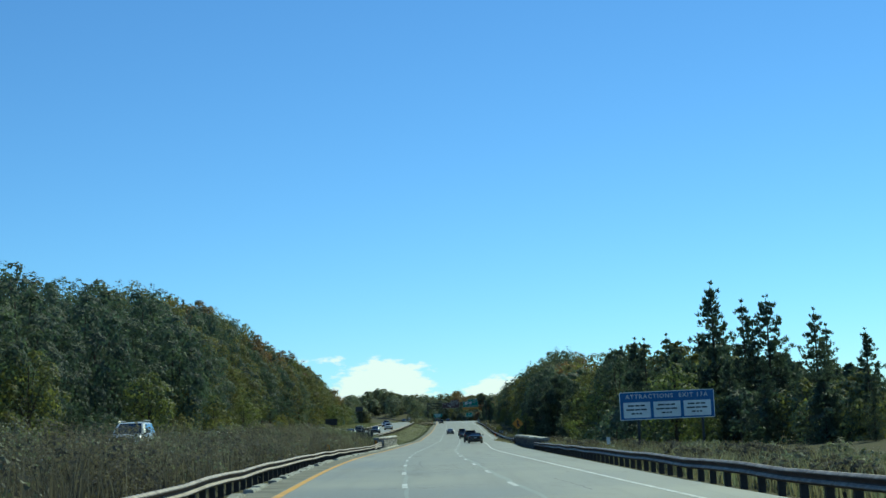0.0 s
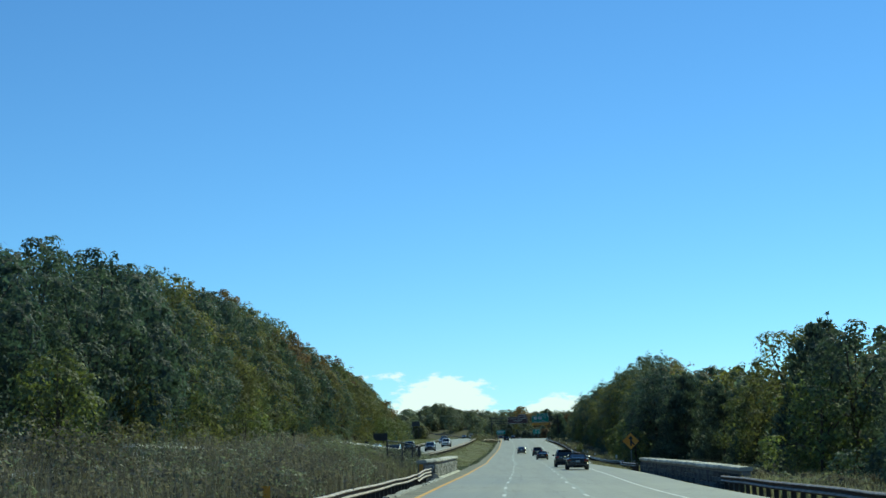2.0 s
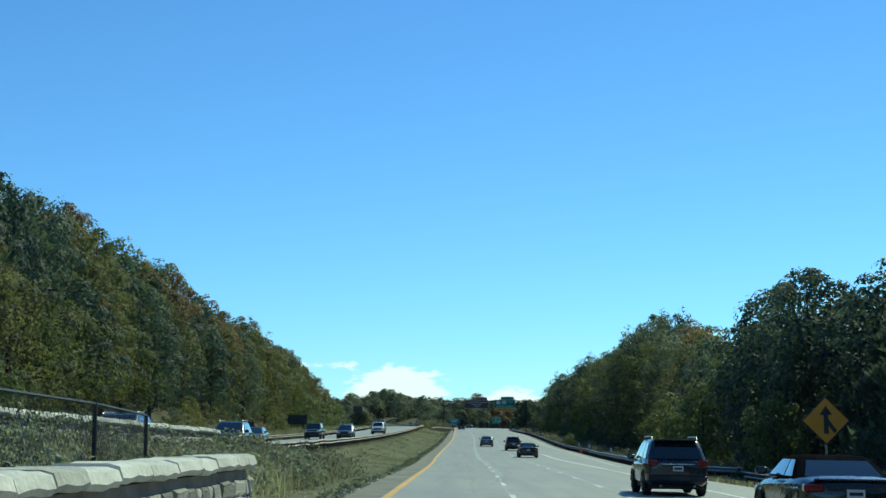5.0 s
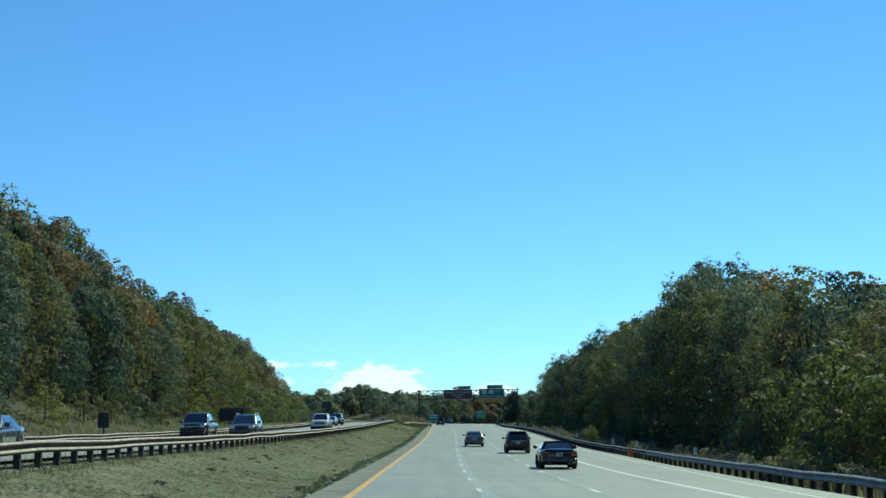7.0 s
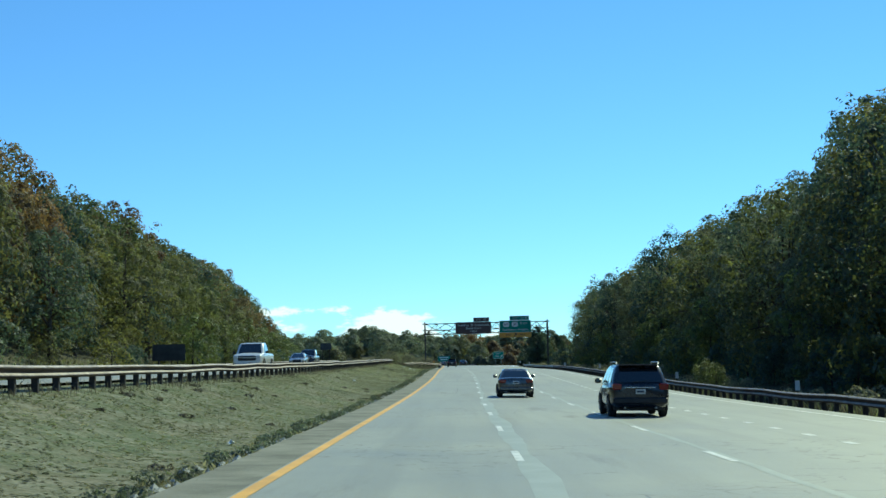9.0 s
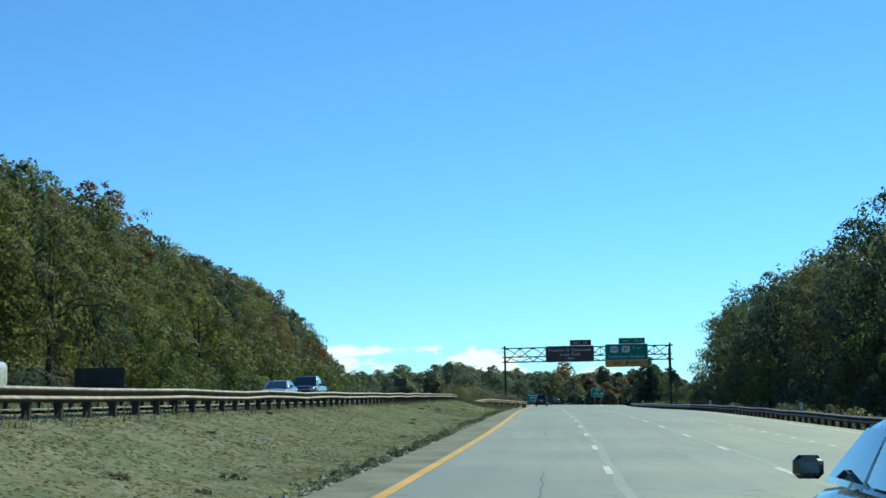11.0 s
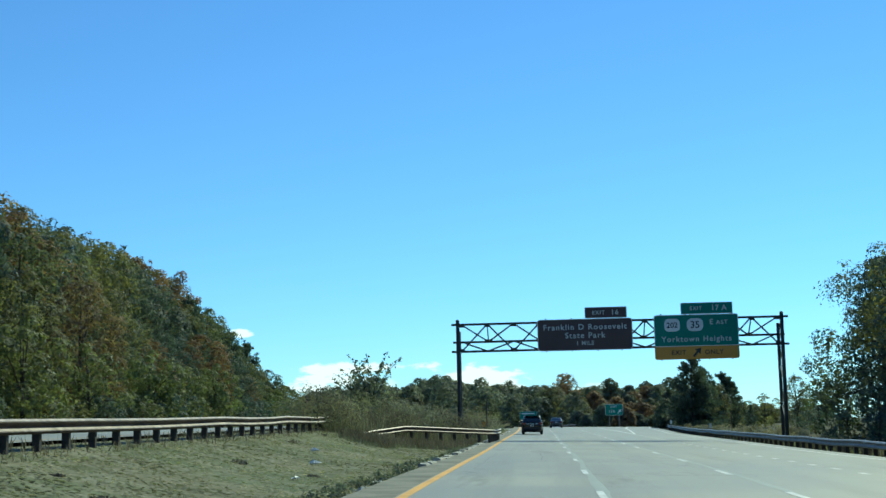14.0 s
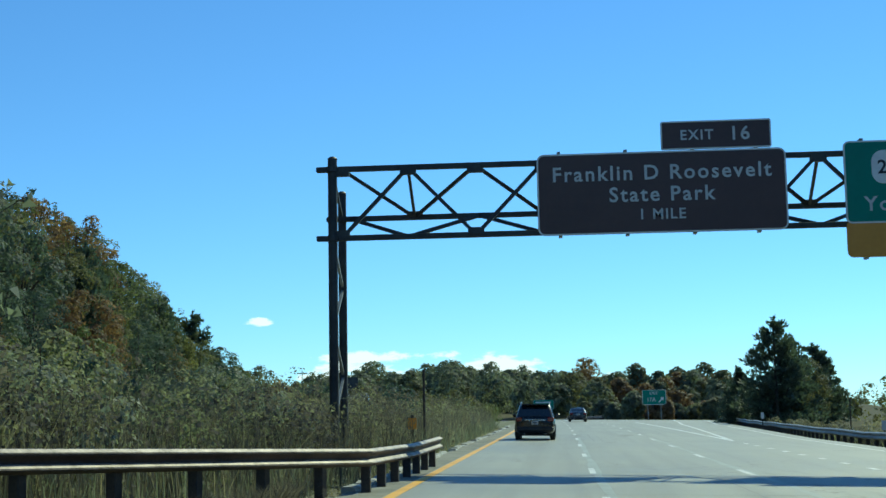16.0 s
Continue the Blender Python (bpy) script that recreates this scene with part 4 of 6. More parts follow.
lettering("16", 0.52, LETTER, park, (5.46, -0.006, 2.63), spacing=1.15)
east = empty("overhead_sign", "green overhead sign with route shields and a yellow exit-only panel", "road sign")
east.matrix_world = Matrix.Translation((5.45, YF, 4.75))
plate_sign(east, 0, 5.85, 0.0, 0.98, SIGN_YELLOW, 0.16, 0.04, name="exit_panel", edge=SIGN_YELLOW)
plate_sign(east, 0, 5.85, 0.9, 3.12, SIGN_GREEN, 0.16, 0.045, y=-0.02)
plate_sign(east, 1.9, 5.5, 3.14, 3.95, SIGN_GREEN, 0.06, 0.04, name="exit_tab")
lettering("EXIT", 0.36, LETTER, east, (2.95, -0.006, 3.54), spacing=1.2)
lettering("17 A", 0.52, LETTER, east, (4.55, -0.006, 3.55), spacing=1.1)
part("route_shield", rounded(0.72, 1.8, 1.95, 2.85, 0.3, -0.03, -0.021), SIGN_WHITE, east, "white route shield")
part("route_shield", rounded(2.28, 3.42, 1.95, 2.85, 0.36, -0.03, -0.021), SIGN_WHITE, east, "white route shield")
lettering("202", 0.52, BLACK_INK, east, (1.26, -0.034, 2.38))
lettering("35", 0.68, BLACK_INK, east, (2.85, -0.034, 2.38))
lettering("E", 0.52, LETTER, east, (3.98, -0.026, 2.56))
lettering("AST", 0.42, LETTER, east, (4.72, -0.026, 2.53), spacing=1.2)
lettering("Yorktown Heights", 0.54, LETTER, east, (2.92, -0.026, 1.4), spacing=1.2)
lettering("EXIT", 0.44, BLACK_INK, east, (1.65, -0.006, 0.46), spacing=1.15)
lettering("ONLY", 0.44, BLACK_INK, east, (4.1, -0.006, 0.46), spacing=1.15)
s = Shape()
s.add([(2.62, -0.006, 0.2), (2.74, -0.006, 0.12), (3.02, -0.006, 0.46), (3.16, -0.006, 0.34), (3.2, -0.006, 0.78), (2.76, -0.006, 0.68), (2.9, -0.006, 0.57)], [(0, 1, 2, 6), (2, 3, 4, 5, 6)])
part("arrow", s, BLACK_INK, east)
for sign, xs, z0, z1 in ((park, (0.6, 2.4, 4.2, 5.9), -0.04, 2.3), (east, (0.5, 2.2, 3.8, 5.4), -0.04, 3.2)):
    for x in xs:
        part("hanger", Shape().box(x - 0.05, x + 0.05, 0.05, 0.3, z0, z1, 0.008), ZINC, sign)


# ---- ground-mounted signs ----
def posted(name, label, place, turn, posts, height, post_r=0.06, square=False, material=ZINC):
    top = empty(name, label, "road sign")
    top.matrix_world = Matrix.Translation(place) @ pose(0, 0, 0, 0, 0, turn)
    for x in posts:
        s = Shape().box(x - post_r, x + post_r, 0.06, 0.06 + 2 * post_r, -0.8, height, 0.01)
        part("post", s, material, top)
    return top


def bars(top, x0, x1, z, h, material, y=-0.008, gaps=(0.42, 0.7)):
    """A line of writing too small to read."""
    a = x0
    for g in (*gaps, 1.0):
        b = x0 + (x1 - x0) * g
        part("text_bar", Shape().box(a, b - 0.06, y, y + 0.004, z, z + h), material, top)
        a = b


attr = posted("attractions_sign", "blue roadside attractions sign with three pale panels", Vector((10.4, 88.0, -2.4)), -2, (1.1, 5.0), 3.1, 0.07, material=DARK_STEEL)
plate_sign(attr, 0, 5.75, 2.05, 3.75, SIGN_BLUE, 0.08, 0.04)
lettering("ATTRACTIONS  EXIT 17A", 0.36, LETTER, attr, (2.87, -0.006, 3.45), spacing=1.25)
for k in range(3):
    x = 0.22 + 1.83 * k
    part("logo_panel", rounded(x, x + 1.64, 2.18, 3.12, 0.04, -0.012, -0.001), SIGN_WHITE, attr, "white panel")
    for j, (w, z) in enumerate(((1.1, 2.87), (1.3, 2.63), (0.7, 2.39))):
        bars(attr, x + 0.82 - w / 2, x + 0.82 + w / 2, z, 0.09, BLACK_INK, -0.016)

merge = posted("merge_sign", "amber diamond merge sign on a post", spot(12.4, 219.5), 0, (0.0,), 3.4, 0.04)
for s_, m_, y_ in ((0.92, BLACK_INK, 0.0), (0.87, SIGN_ORANGE, -0.004)):
    part("diamond" if m_ is SIGN_ORANGE else "diamond_border", Shape().loft([[(s_ * dx, yy, 2.95 + s_ * dz) for dx, dz in ((0, -1), (1, 0), (0, 1), (-1, 0))] for yy in (y_, y_ + 0.02)]), m_, merge)
s = Shape()
s.add([(x, -0.009, z + 2.95) for x, z in ((-0.09, -0.5), (0.09, -0.5), (0.09, 0.22), (0.24, 0.22), (0, 0.58), (-0.24, 0.22), (-0.09, 0.22))], [(0, 1, 2, 6), (2, 3, 4, 5, 6)])
s.add([(x, -0.009, z + 2.95) for x, z in ((0.09, -0.18), (0.3, -0.48), (0.42, -0.38), (0.09, 0.06))], [(0, 1, 2, 3)])
part("merge_arrow", s, BLACK_INK, merge)

gore = posted("exit_sign", "green exit sign with a slanting arrow in the gore", Vector((8.3, 716.0, float(land(11, 716)))), -2, (0.7, 2.4), 2.6, 0.05)
plate_sign(gore, 0, 3.1, 2.1, 4.05, SIGN_GREEN, 0.15, 0.05)
lettering("EXIT", 0.55, LETTER, gore, (1.5, -0.006, 3.6))
lettering("17A", 0.72, LETTER, gore, (1.15, -0.006, 2.75))
s = Shape()
s.add([(x, -0.006, z) for x, z in ((2.1, 2.45), (2.22, 2.35), (2.58, 2.75), (2.74, 2.6), (2.8, 3.1), (2.28, 3.02), (2.46, 2.87))], [(0, 1, 2, 6), (2, 3, 4, 5, 6)])
part("arrow", s, SIGN_WHITE, gore)
guide = posted("guide_sign", "distant green guide sign on two posts", Vector((-9.6, 880.0, float(land(8, 880)))), 8, (1.0, 4.0), 3.4, 0.07)
plate_sign(guide, 0, 5.1, 3.6, 5.9, SIGN_GREEN, 0.15, 0.05)
bars(guide, 0.6, 4.4, 5.1, 0.35, SIGN_WHITE, -0.006)
bars(guide, 1.0, 4.0, 4.3, 0.35, SIGN_WHITE, -0.006)

# backs of signs meant for the other carriageway
for x, y, z, w, h, posts in ((-41.5, 479.0, 1.2, 4.2, 2.1, (0.8, 3.2)), (-30.5, 345.0, 1.3, 0.9, 1.2, (0.45,)), (-54.0, 640.0, 0.6, 1.4, 2.4, (0.7,))):
    gz = float(land(x - float(mark_x(y)), y))
    b = posted("road_sign", "dark blank reverse of a sign facing the other carriageway", Vector((x, y, gz)), 0, posts, z + h, 0.07, material=RAIL_POST)
    part("panel", rounded(0, w, z, z + h, 0.1, 0.0, 0.05), SIGN_BACK, b)
billboard = posted("road_sign", "dark blank reverse of a high sign beyond the brush", Vector((-56.5, 872.0, float(land(-37.0, 872)))), 0, (0.8, 3.6), 11.6, 0.12, material=RAIL_POST)
part("panel", rounded(0, 4.4, 8.9, 11.6, 0.1, 0.0, 0.06), SIGN_BACK, billboard)

# white marker posts along the right-hand rail and behind it
marker = empty("marker_post", "slim marker post with a small white plate", "marker", "marker posts along the verge")
part("stake", Shape().box(-0.03, 0.03, 0.0, 0.04, -0.4, 1.25, 0.005), RAIL_POST, marker)
part("plate", Shape().box(-0.11, 0.11, -0.012, 0.0, 0.85, 1.3, 0.01), SIGN_WHITE, marker, "white reflector plate")
first = True
for u, y in ((12.6, 92.0), (14.2, 268.0), (14.3, 318.0), (14.4, 346.0), (14.3, 362.0), (14.1, 398.0), (13.9, 452.0), (13.9, 500.0), (13.8, 590.0), (14.0, 630.0)):
    m = Matrix.Translation(spot(u, y))
    if first:
        marker.matrix_world, first = m, False
    else:
        copy_thing(marker, m)
stub = empty("delineator", "small amber marker on a wooden stake near the gantry", "marker")
stub.matrix_world = Matrix.Translation(spot(-5.4, 568.5))
part("stake", Shape().box(-0.05, 0.05, 0.0, 0.05, -0.4, 1.5, 0.008), RAIL_POST, stub)
part("plate", Shape().box(-0.14, 0.14, -0.012, 0.0, 1.05, 1.4, 0.01), SIGN_ORANGE, stub, "amber reflector plate")
tab = empty("delineator", "small amber marker plate behind the brown guard rail", "marker")
tab.matrix_world = Matrix.Translation(spot(-5.95, 102.0))
part("stake", Shape().box(-0.03, 0.03, 0.0, 0.04, -0.4, 1.1, 0.005), RAIL_POST, tab)
part("plate", Shape().box(-0.1, 0.1, -0.012, 0.0, 0.72, 1.12, 0.01), SIGN_ORANGE, tab, "amber reflector plate")
pole = empty("marker_post", "tall dark steel pole beside the guard rail end", "post")
pole.matrix_world = Matrix.Translation(spot(-5.3, 571.5))
part("stake", Shape().tube([(0, 0, -0.5), (0, 0, 3.0)], 0.045, 8), RAIL_POST, pole)
cone = empty("traffic_cone", "small orange traffic drum beside the rail", "cone")
cone.matrix_world = Matrix.Translation(spot(12.35, 334.0))
part("body", Shape().tube([(0, 0, 0.04), (0, 0, 0.8)], [0.2, 0.08], 12), ORANGE_PLASTIC, cone)
part("foot", Shape().box(-0.26, 0.26, -0.26, 0.26, 0.0, 0.05, 0.01), RUBBER, cone)


# ---- vehicles: y ahead, z up, origin on the ground in the middle ----
def wheel_mesh(r, w):
    tyre = Shape().disc(0, 0, 0, r, w, 24).mesh("tyre", RUBBER, 40)
    rim = Shape()
    rim.disc(0, 0, 0, r * 0.64, w + 0.012, 20)
    spokes = Shape()
    for k in range(5):
        a = 2 * math.pi * k / 5
        spokes.bar((w / 2 + 0.012, 0.03 * math.cos(a), 0.03 * math.sin(a)), (w / 2 + 0.012, r * 0.6 * math.cos(a), r * 0.6 * math.sin(a)), 0.05, 0.03)
        spokes.bar((-w / 2 - 0.012, 0.03 * math.cos(a), 0.03 * math.sin(a)), (-w / 2 - 0.012, r * 0.6 * math.cos(a), r * 0.6 * math.sin(a)), 0.05, 0.03)
    return tyre, rim.mesh("rim", TRIM, 40), spokes.mesh("spokes", ALLOY)


def half_round(w, zb, zt, rb, rt, crown, n=4):
    """A body section across the car: rounded sills, shoulders and a crowned top, all the way round."""
    pts = [(w * 0.8, zb), (w - 0.02, zb + rb)]
    pts += [(w, zb + rb + (zt - rt - zb - rb) * q) for q in (0.25, 0.6, 1.0)]
    pts += [(w - rt + rt * math.cos(a), zt - rt + rt * math.sin(a)) for a in (math.pi / 2 * k / n for k in range(1, n + 1))]
    pts += [(w * 0.45, zt + crown * 0.8), (0.0, zt + crown)]
    return pts + [(-x, z) for x, z in reversed(pts[:-1])]


def body_loft(stations):
    """stations: y, half width, bottom, top, crown."""
    return Shape().loft([[(x, y, z) for x, z in half_round(w, zb, zt, 0.12, min(0.16, (zt - zb) * 0.3), cr)] for y, w, zb, zt, cr in stations])


def cabin(y0, y1, w0, z0, ty0, ty1, w1, z1, material_shell, top, glass=GLASS, rear=True, name="cabin", pillars=(0.5,)):
    """A glasshouse between the belt (y0..y1, half width w0, at z0) and the roof (ty0..ty1, w1, z1)."""
    def ring(t, grow=0.0):
        a, b, w, z = y0 + (ty0 - y0) * t, y1 + (ty1 - y1) * t, w0 + (w1 - w0) * t + grow, z0 + (z1 - z0) * t
        c = 0.14
        out = []
        for cx, cy, a0 in ((w - c, a + c, -90), (w - c, b - c, 0), (-w + c, b - c, 90), (-w + c, a + c, 180)):
            out += [(cx + c * math.cos(radians(a0 + 30 * k)), cy + c * math.sin(radians(a0 + 30 * k)), z) for k in range(4)]
        return out
    rings = [ring(0), ring(0.5, 0.015), ring(0.9, 0.01)]
    last = ring(1.0)
    rings.append([(x * 0.985, (y - (ty0 + ty1) / 2) * 0.985 + (ty0 + ty1) / 2, z - 0.01) for x, y, z in last])
    rings.append([(x * 0.9, (y - (ty0 + ty1) / 2) * 0.9 + (ty0 + ty1) / 2, z + 0.025) for x, y, z in last])
    rings.append([(x * 0.5, (y - (ty0 + ty1) / 2) * 0.5 + (ty0 + ty1) / 2, z + 0.045) for x, y, z in last])
    shell = part(name, Shape().loft(rings), material_shell, top, smooth_angle=35)

    def pane(name, corners, out):
        o = Vector(out).normalized() * 0.022
        c = [Vector(p) for p in corners]
        s = Shape()
        mid = sum(c, Vector()) / 4
        n = 4
        rows = []
        for i in range(n + 1):
            row = []
            for j in range(n + 1):
                p = c[0].lerp(c[1], j / n).lerp(c[3].lerp(c[2], j / n), i / n)
                bow = (1 - (2 * i / n - 1) ** 2) * 0.008 + (1 - (2 * j / n - 1) ** 2) * 0.008
                row.append(p + o * (1 + bow * 20))
            rows.append(row)
        s.loft(rows, caps=False, closed=False)
        return part(name, s, glass, top, "dark tinted glass", 60)

    def at(side, f, t):
        """A point on a side wall: f along, t up."""
        a, b, w, z = y0 + (ty0 - y0) * t, y1 + (ty1 - y1) * t, w0 + (w1 - w0) * t, z0 + (z1 - z0) * t
        return (side * (w + 0.01), a + (b - a) * f, z)

    for sd in (1, -1):
        cuts = [0.09, *pillars, 0.93]
        for a, b in zip(cuts, cuts[1:]):
            pane("side_window", [at(sd, a + 0.02, 0.1), at(sd, b - 0.02, 0.1), at(sd, b - 0.02, 0.86), at(sd, a + 0.02, 0.86)], (sd, 0, 0.25))
    def endpt(front, f, t):
        a = (y1 + (ty1 - y1) * t) if front else (y0 + (ty0 - y0) * t)
        w, z = w0 + (w1 - w0) * t, z0 + (z1 - z0) * t
        return (w * f, a, z)
    ends = ((True, "windscreen", 0.04, 0.94),) + (((False, "rear_window", 0.12, 0.84),) if rear else ())
    for fr, nm, lo, hi in ends:
        pane(nm, [endpt(fr, -0.84, lo), endpt(fr, 0.84, lo), endpt(fr, 0.82, hi), endpt(fr, -0.82, hi)], (0, (1 if fr else -1), 0.3))
    return shell


def vehicle(label, group, paint, stations, cab, wheels, track, radius, tail, front, extras=None, shell=None, category="car", name="car"):
    top = empty(name, label, category, group)
    body = part("body", body_loft(stations), paint, top, smooth_angle=38)
    cabin(*cab[:8], shell or paint, top, **cab[8])
    tyre, rim, spokes = wheel_mesh(radius, 0.24)
    for y in wheels:
        for sd in (1, -1):
            w = part("wheel", tyre, None, top)
            w.matrix_basis = Matrix.Translation((sd * (track - 0.1), y, radius))
            part("rim", rim, None, w)
            part("spokes", spokes, None, w)
            arch = Shape()
            rr = radius * 1.17
            arch.loft([[(sd * (track + dx), y + rr * q * math.cos(a), radius + rr * q * math.sin(a)) for a in (math.pi * k / 12 for k in range(13))] for q, dx in ((1.0, 0.035), (0.86, 0.04), (0.86, -0.2))], caps=False, closed=False)
            part("wheel_arch", arch, TRIM, top)
    L0, L1 = stations[0][0], stations[-1][0]
    part("underbody", Shape().box(-track + 0.1, track - 0.1, L0 + 0.35, L1 - 0.35, 0.2, 0.4, 0.03), TRIM, top)
    # rear
    zl, zh, wl, xl = tail["lamp"]
    yr = L0
    for sd in (1, -1):
        s = Shape().box(min(sd * xl, sd * (xl - wl)), max(sd * xl, sd * (xl - wl)), yr - 0.03, yr + 0.16, zl, zh, 0.025)
        part("tail_lamp", s, TAIL_RED, top, "dark red tail lamp")
        part("mirror", Shape().box(sd * (track + 0.12) - 0.11, sd * (track + 0.12) + 0.11, cab[5] * 0.0 + cab[1] - 0.42, cab[1] - 0.3, cab[3] + 0.03, cab[3] + 0.2, 0.04), paint if paint is not WHITE_PAINT else TRIM, top)
        part("exhaust", Shape().tube([(sd * 0.5, yr + 0.25, 0.3), (sd * 0.5, yr + 0.02, 0.3)], 0.035, 8), ALLOY, top)
    part("rear_bumper", Shape().box(-track * 0.94, track * 0.94, yr - 0.05, yr + 0.2, tail["bumper"][0], tail["bumper"][1], 0.05), tail.get("bumper_paint", TRIM), top)
    plate = part("number_plate", Shape().box(-0.16, 0.16, yr - 0.05 + tail.get("plate_in", 0), yr + tail.get("plate_in", 0) - 0.02, tail["plate"], tail["plate"] + 0.16, 0.008), PLATE, top, "pale number plate")
    part("plate_bar", Shape().box(-0.12, 0.12, yr - 0.056 + tail.get("plate_in", 0), yr - 0.05 + tail.get("plate_in", 0), tail["plate"] + 0.05, tail["plate"] + 0.11), NAVY_PAINT, plate)
    # front
    yf = L1
    zl, zh, wl, xl = front["lamp"]
    for sd in (1, -1):
        part("head_lamp", Shape().box(min(sd * xl, sd * (xl - wl)), max(sd * xl, sd * (xl - wl)), yf - 0.2, yf + 0.025, zl, zh, 0.03), CLEAR_LENS, top, "clear head lamp")
    part("grille", Shape().box(-front["grille"], front["grille"], yf - 0.1, yf + 0.03, zl - 0.12, zh, 0.03), TRIM, top, "dark grille")
    part("front_bumper", Shape().box(-track * 0.92, track * 0.92, yf - 0.22, yf + 0.05, 0.3, 0.5, 0.05), TRIM, top)
    if extras:
        extras(top, L0, L1)
    return top


def suv_extras(w, z, y0, y1):
    def f(top, a, b):
        for sd in (1, -1):
            part("roof_rail", Shape().tube([(sd * w, y0, z - 0.02), (sd * w, y0 + 0.12, z + 0.07), (sd * w, y1 - 0.12, z + 0.07), (sd * w, y1, z - 0.02)], 0.022, 6), ALLOY, top, "bright roof rail")
        part("spoiler", Shape().box(-w * 0.95, w * 0.95, y0 - 0.36, y0 - 0.02, z - 0.05, z + 0.005, 0.02), TRIM, top)
        part("wiper", Shape().bar((-0.25, a + 0.06, 1.12), (0.3, a + 0.08, 1.17), 0.02, 0.02), TRIM, top)
        part("tailgate_strip", Shape().box(-0.5, 0.5, a - 0.025, a + 0.03, 0.93, 0.97, 0.008), CHROME, top, "bright tailgate strip")
    return f


def suv(label, paint, group="", rails=True, big=1.0):
    w, h = 0.93 * big, 1.7 * big
    st = [(-2.3, 0.78, 0.42, 0.98, 0.02), (-2.26, 0.86, 0.36, 1.02, 0.03), (-2.1, w, 0.3, 1.06, 0.02), (-1.2, w + 0.01, 0.28, 1.06, 0.02), (0.6, w + 0.01, 0.28, 1.04, 0.02),
          (1.2, w, 0.28, 1.02, 0.05), (1.9, w - 0.02, 0.3, 0.96, 0.06), (2.2, w - 0.08, 0.34, 0.86, 0.05), (2.32, w - 0.2, 0.4, 0.74, 0.02)]
    cab = (-2.2, 1.28, w - 0.03, 1.03, -1.72, 0.35, w - 0.22, h - 0.04, dict(pillars=(0.34, 0.64)))
    return vehicle(label, group, paint, st, cab, (-1.38, 1.38), w, 0.36, dict(lamp=(0.88, 1.08, 0.3, 0.9), bumper=(0.42, 0.64), plate=0.74), dict(lamp=(0.72, 0.88, 0.36, 0.84), grille=0.5),
                   suv_extras(w - 0.25, h, -1.6, 0.3) if rails else None)


def sedan(label, paint, group=""):
    w = 0.9
    st = [(-2.36, 0.74, 0.42, 0.9, 0.02), (-2.3, 0.83, 0.34, 0.98, 0.03), (-2.1, w, 0.28, 1.02, 0.03), (-1.3, w, 0.26, 1.0, 0.03), (0.6, w, 0.26, 0.94, 0.02),
          (1.3, w, 0.26, 0.9, 0.05), (1.95, w - 0.03, 0.28, 0.8, 0.06), (2.25, w - 0.1, 0.3, 0.7, 0.04), (2.36, w - 0.24, 0.36, 0.6, 0.02)]
    cab = (-1.75, 1.15, w - 0.04, 0.96, -1.0, 0.25, w - 0.26, 1.43, dict(pillars=(0.46,)))
    return vehicle(label, group, paint, st, cab, (-1.38, 1.42), w, 0.33, dict(lamp=(0.76, 0.93, 0.36, 0.88), bumper=(0.36, 0.56), plate=0.7, bumper_paint=paint), dict(lamp=(0.6, 0.74, 0.38, 0.84), grille=0.45))


def coupe(label, paint, group=""):
    """A low two-door with a black canvas roof."""
    w = 0.92
    st = [(-2.34, 0.78, 0.4, 0.86, 0.02), (-2.28, 0.86, 0.34, 0.95, 0.04), (-2.05, w, 0.26, 1.0, 0.05), (-1.2, w + 0.01, 0.24, 1.0, 0.03), (0.5, w, 0.24, 0.95, 0.02),
          (1.2, w, 0.24, 0.93, 0.05), (1.95, w - 0.03, 0.26, 0.82, 0.06), (2.25, w - 0.1, 0.3, 0.7, 0.04), (2.36, w - 0.24, 0.36, 0.6, 0.02)]
    cab = (-1.62, 0.95, w - 0.06, 0.97, -0.95, 0.2, w - 0.27, 1.36, dict(pillars=(0.38,)))

    def extras(top, a, b):
        part("boot_lip", Shape().box(-0.72, 0.72, a - 0.02, a + 0.1, 0.95, 1.0, 0.02), paint, top)
        part("tail_strip", Shape().box(-0.5, 0.5, a - 0.028, a + 0.05, 0.8, 0.87, 0.012), TRIM, top)
        part("turn_lamp", Shape().box(0.6, 0.86, a - 0.045, a - 0.02, 0.7, 0.75, 0.01), AMBER_LENS, top, "amber turn lamp")
        for sd in (1, -1):
            part("haunch", Shape().loft([[(sd * (w - 0.06 + 0.09 * math.cos(q)), y, 0.62 + 0.32 * math.sin(q)) for q in (math.pi * (k / 6) - math.pi / 2 for k in range(7))] for y in (-2.0, -1.4, -0.7)], caps=True), paint, top, smooth_angle=50)

    return vehicle(label, group, paint, st, cab, (-1.36, 1.4), w + 0.01, 0.34, dict(lamp=(0.76, 0.9, 0.36, 0.9), bumper=(0.34, 0.58), plate=0.66, bumper_paint=paint), dict(lamp=(0.6, 0.74, 0.38, 0.84), grille=0.4), extras, CANVAS)


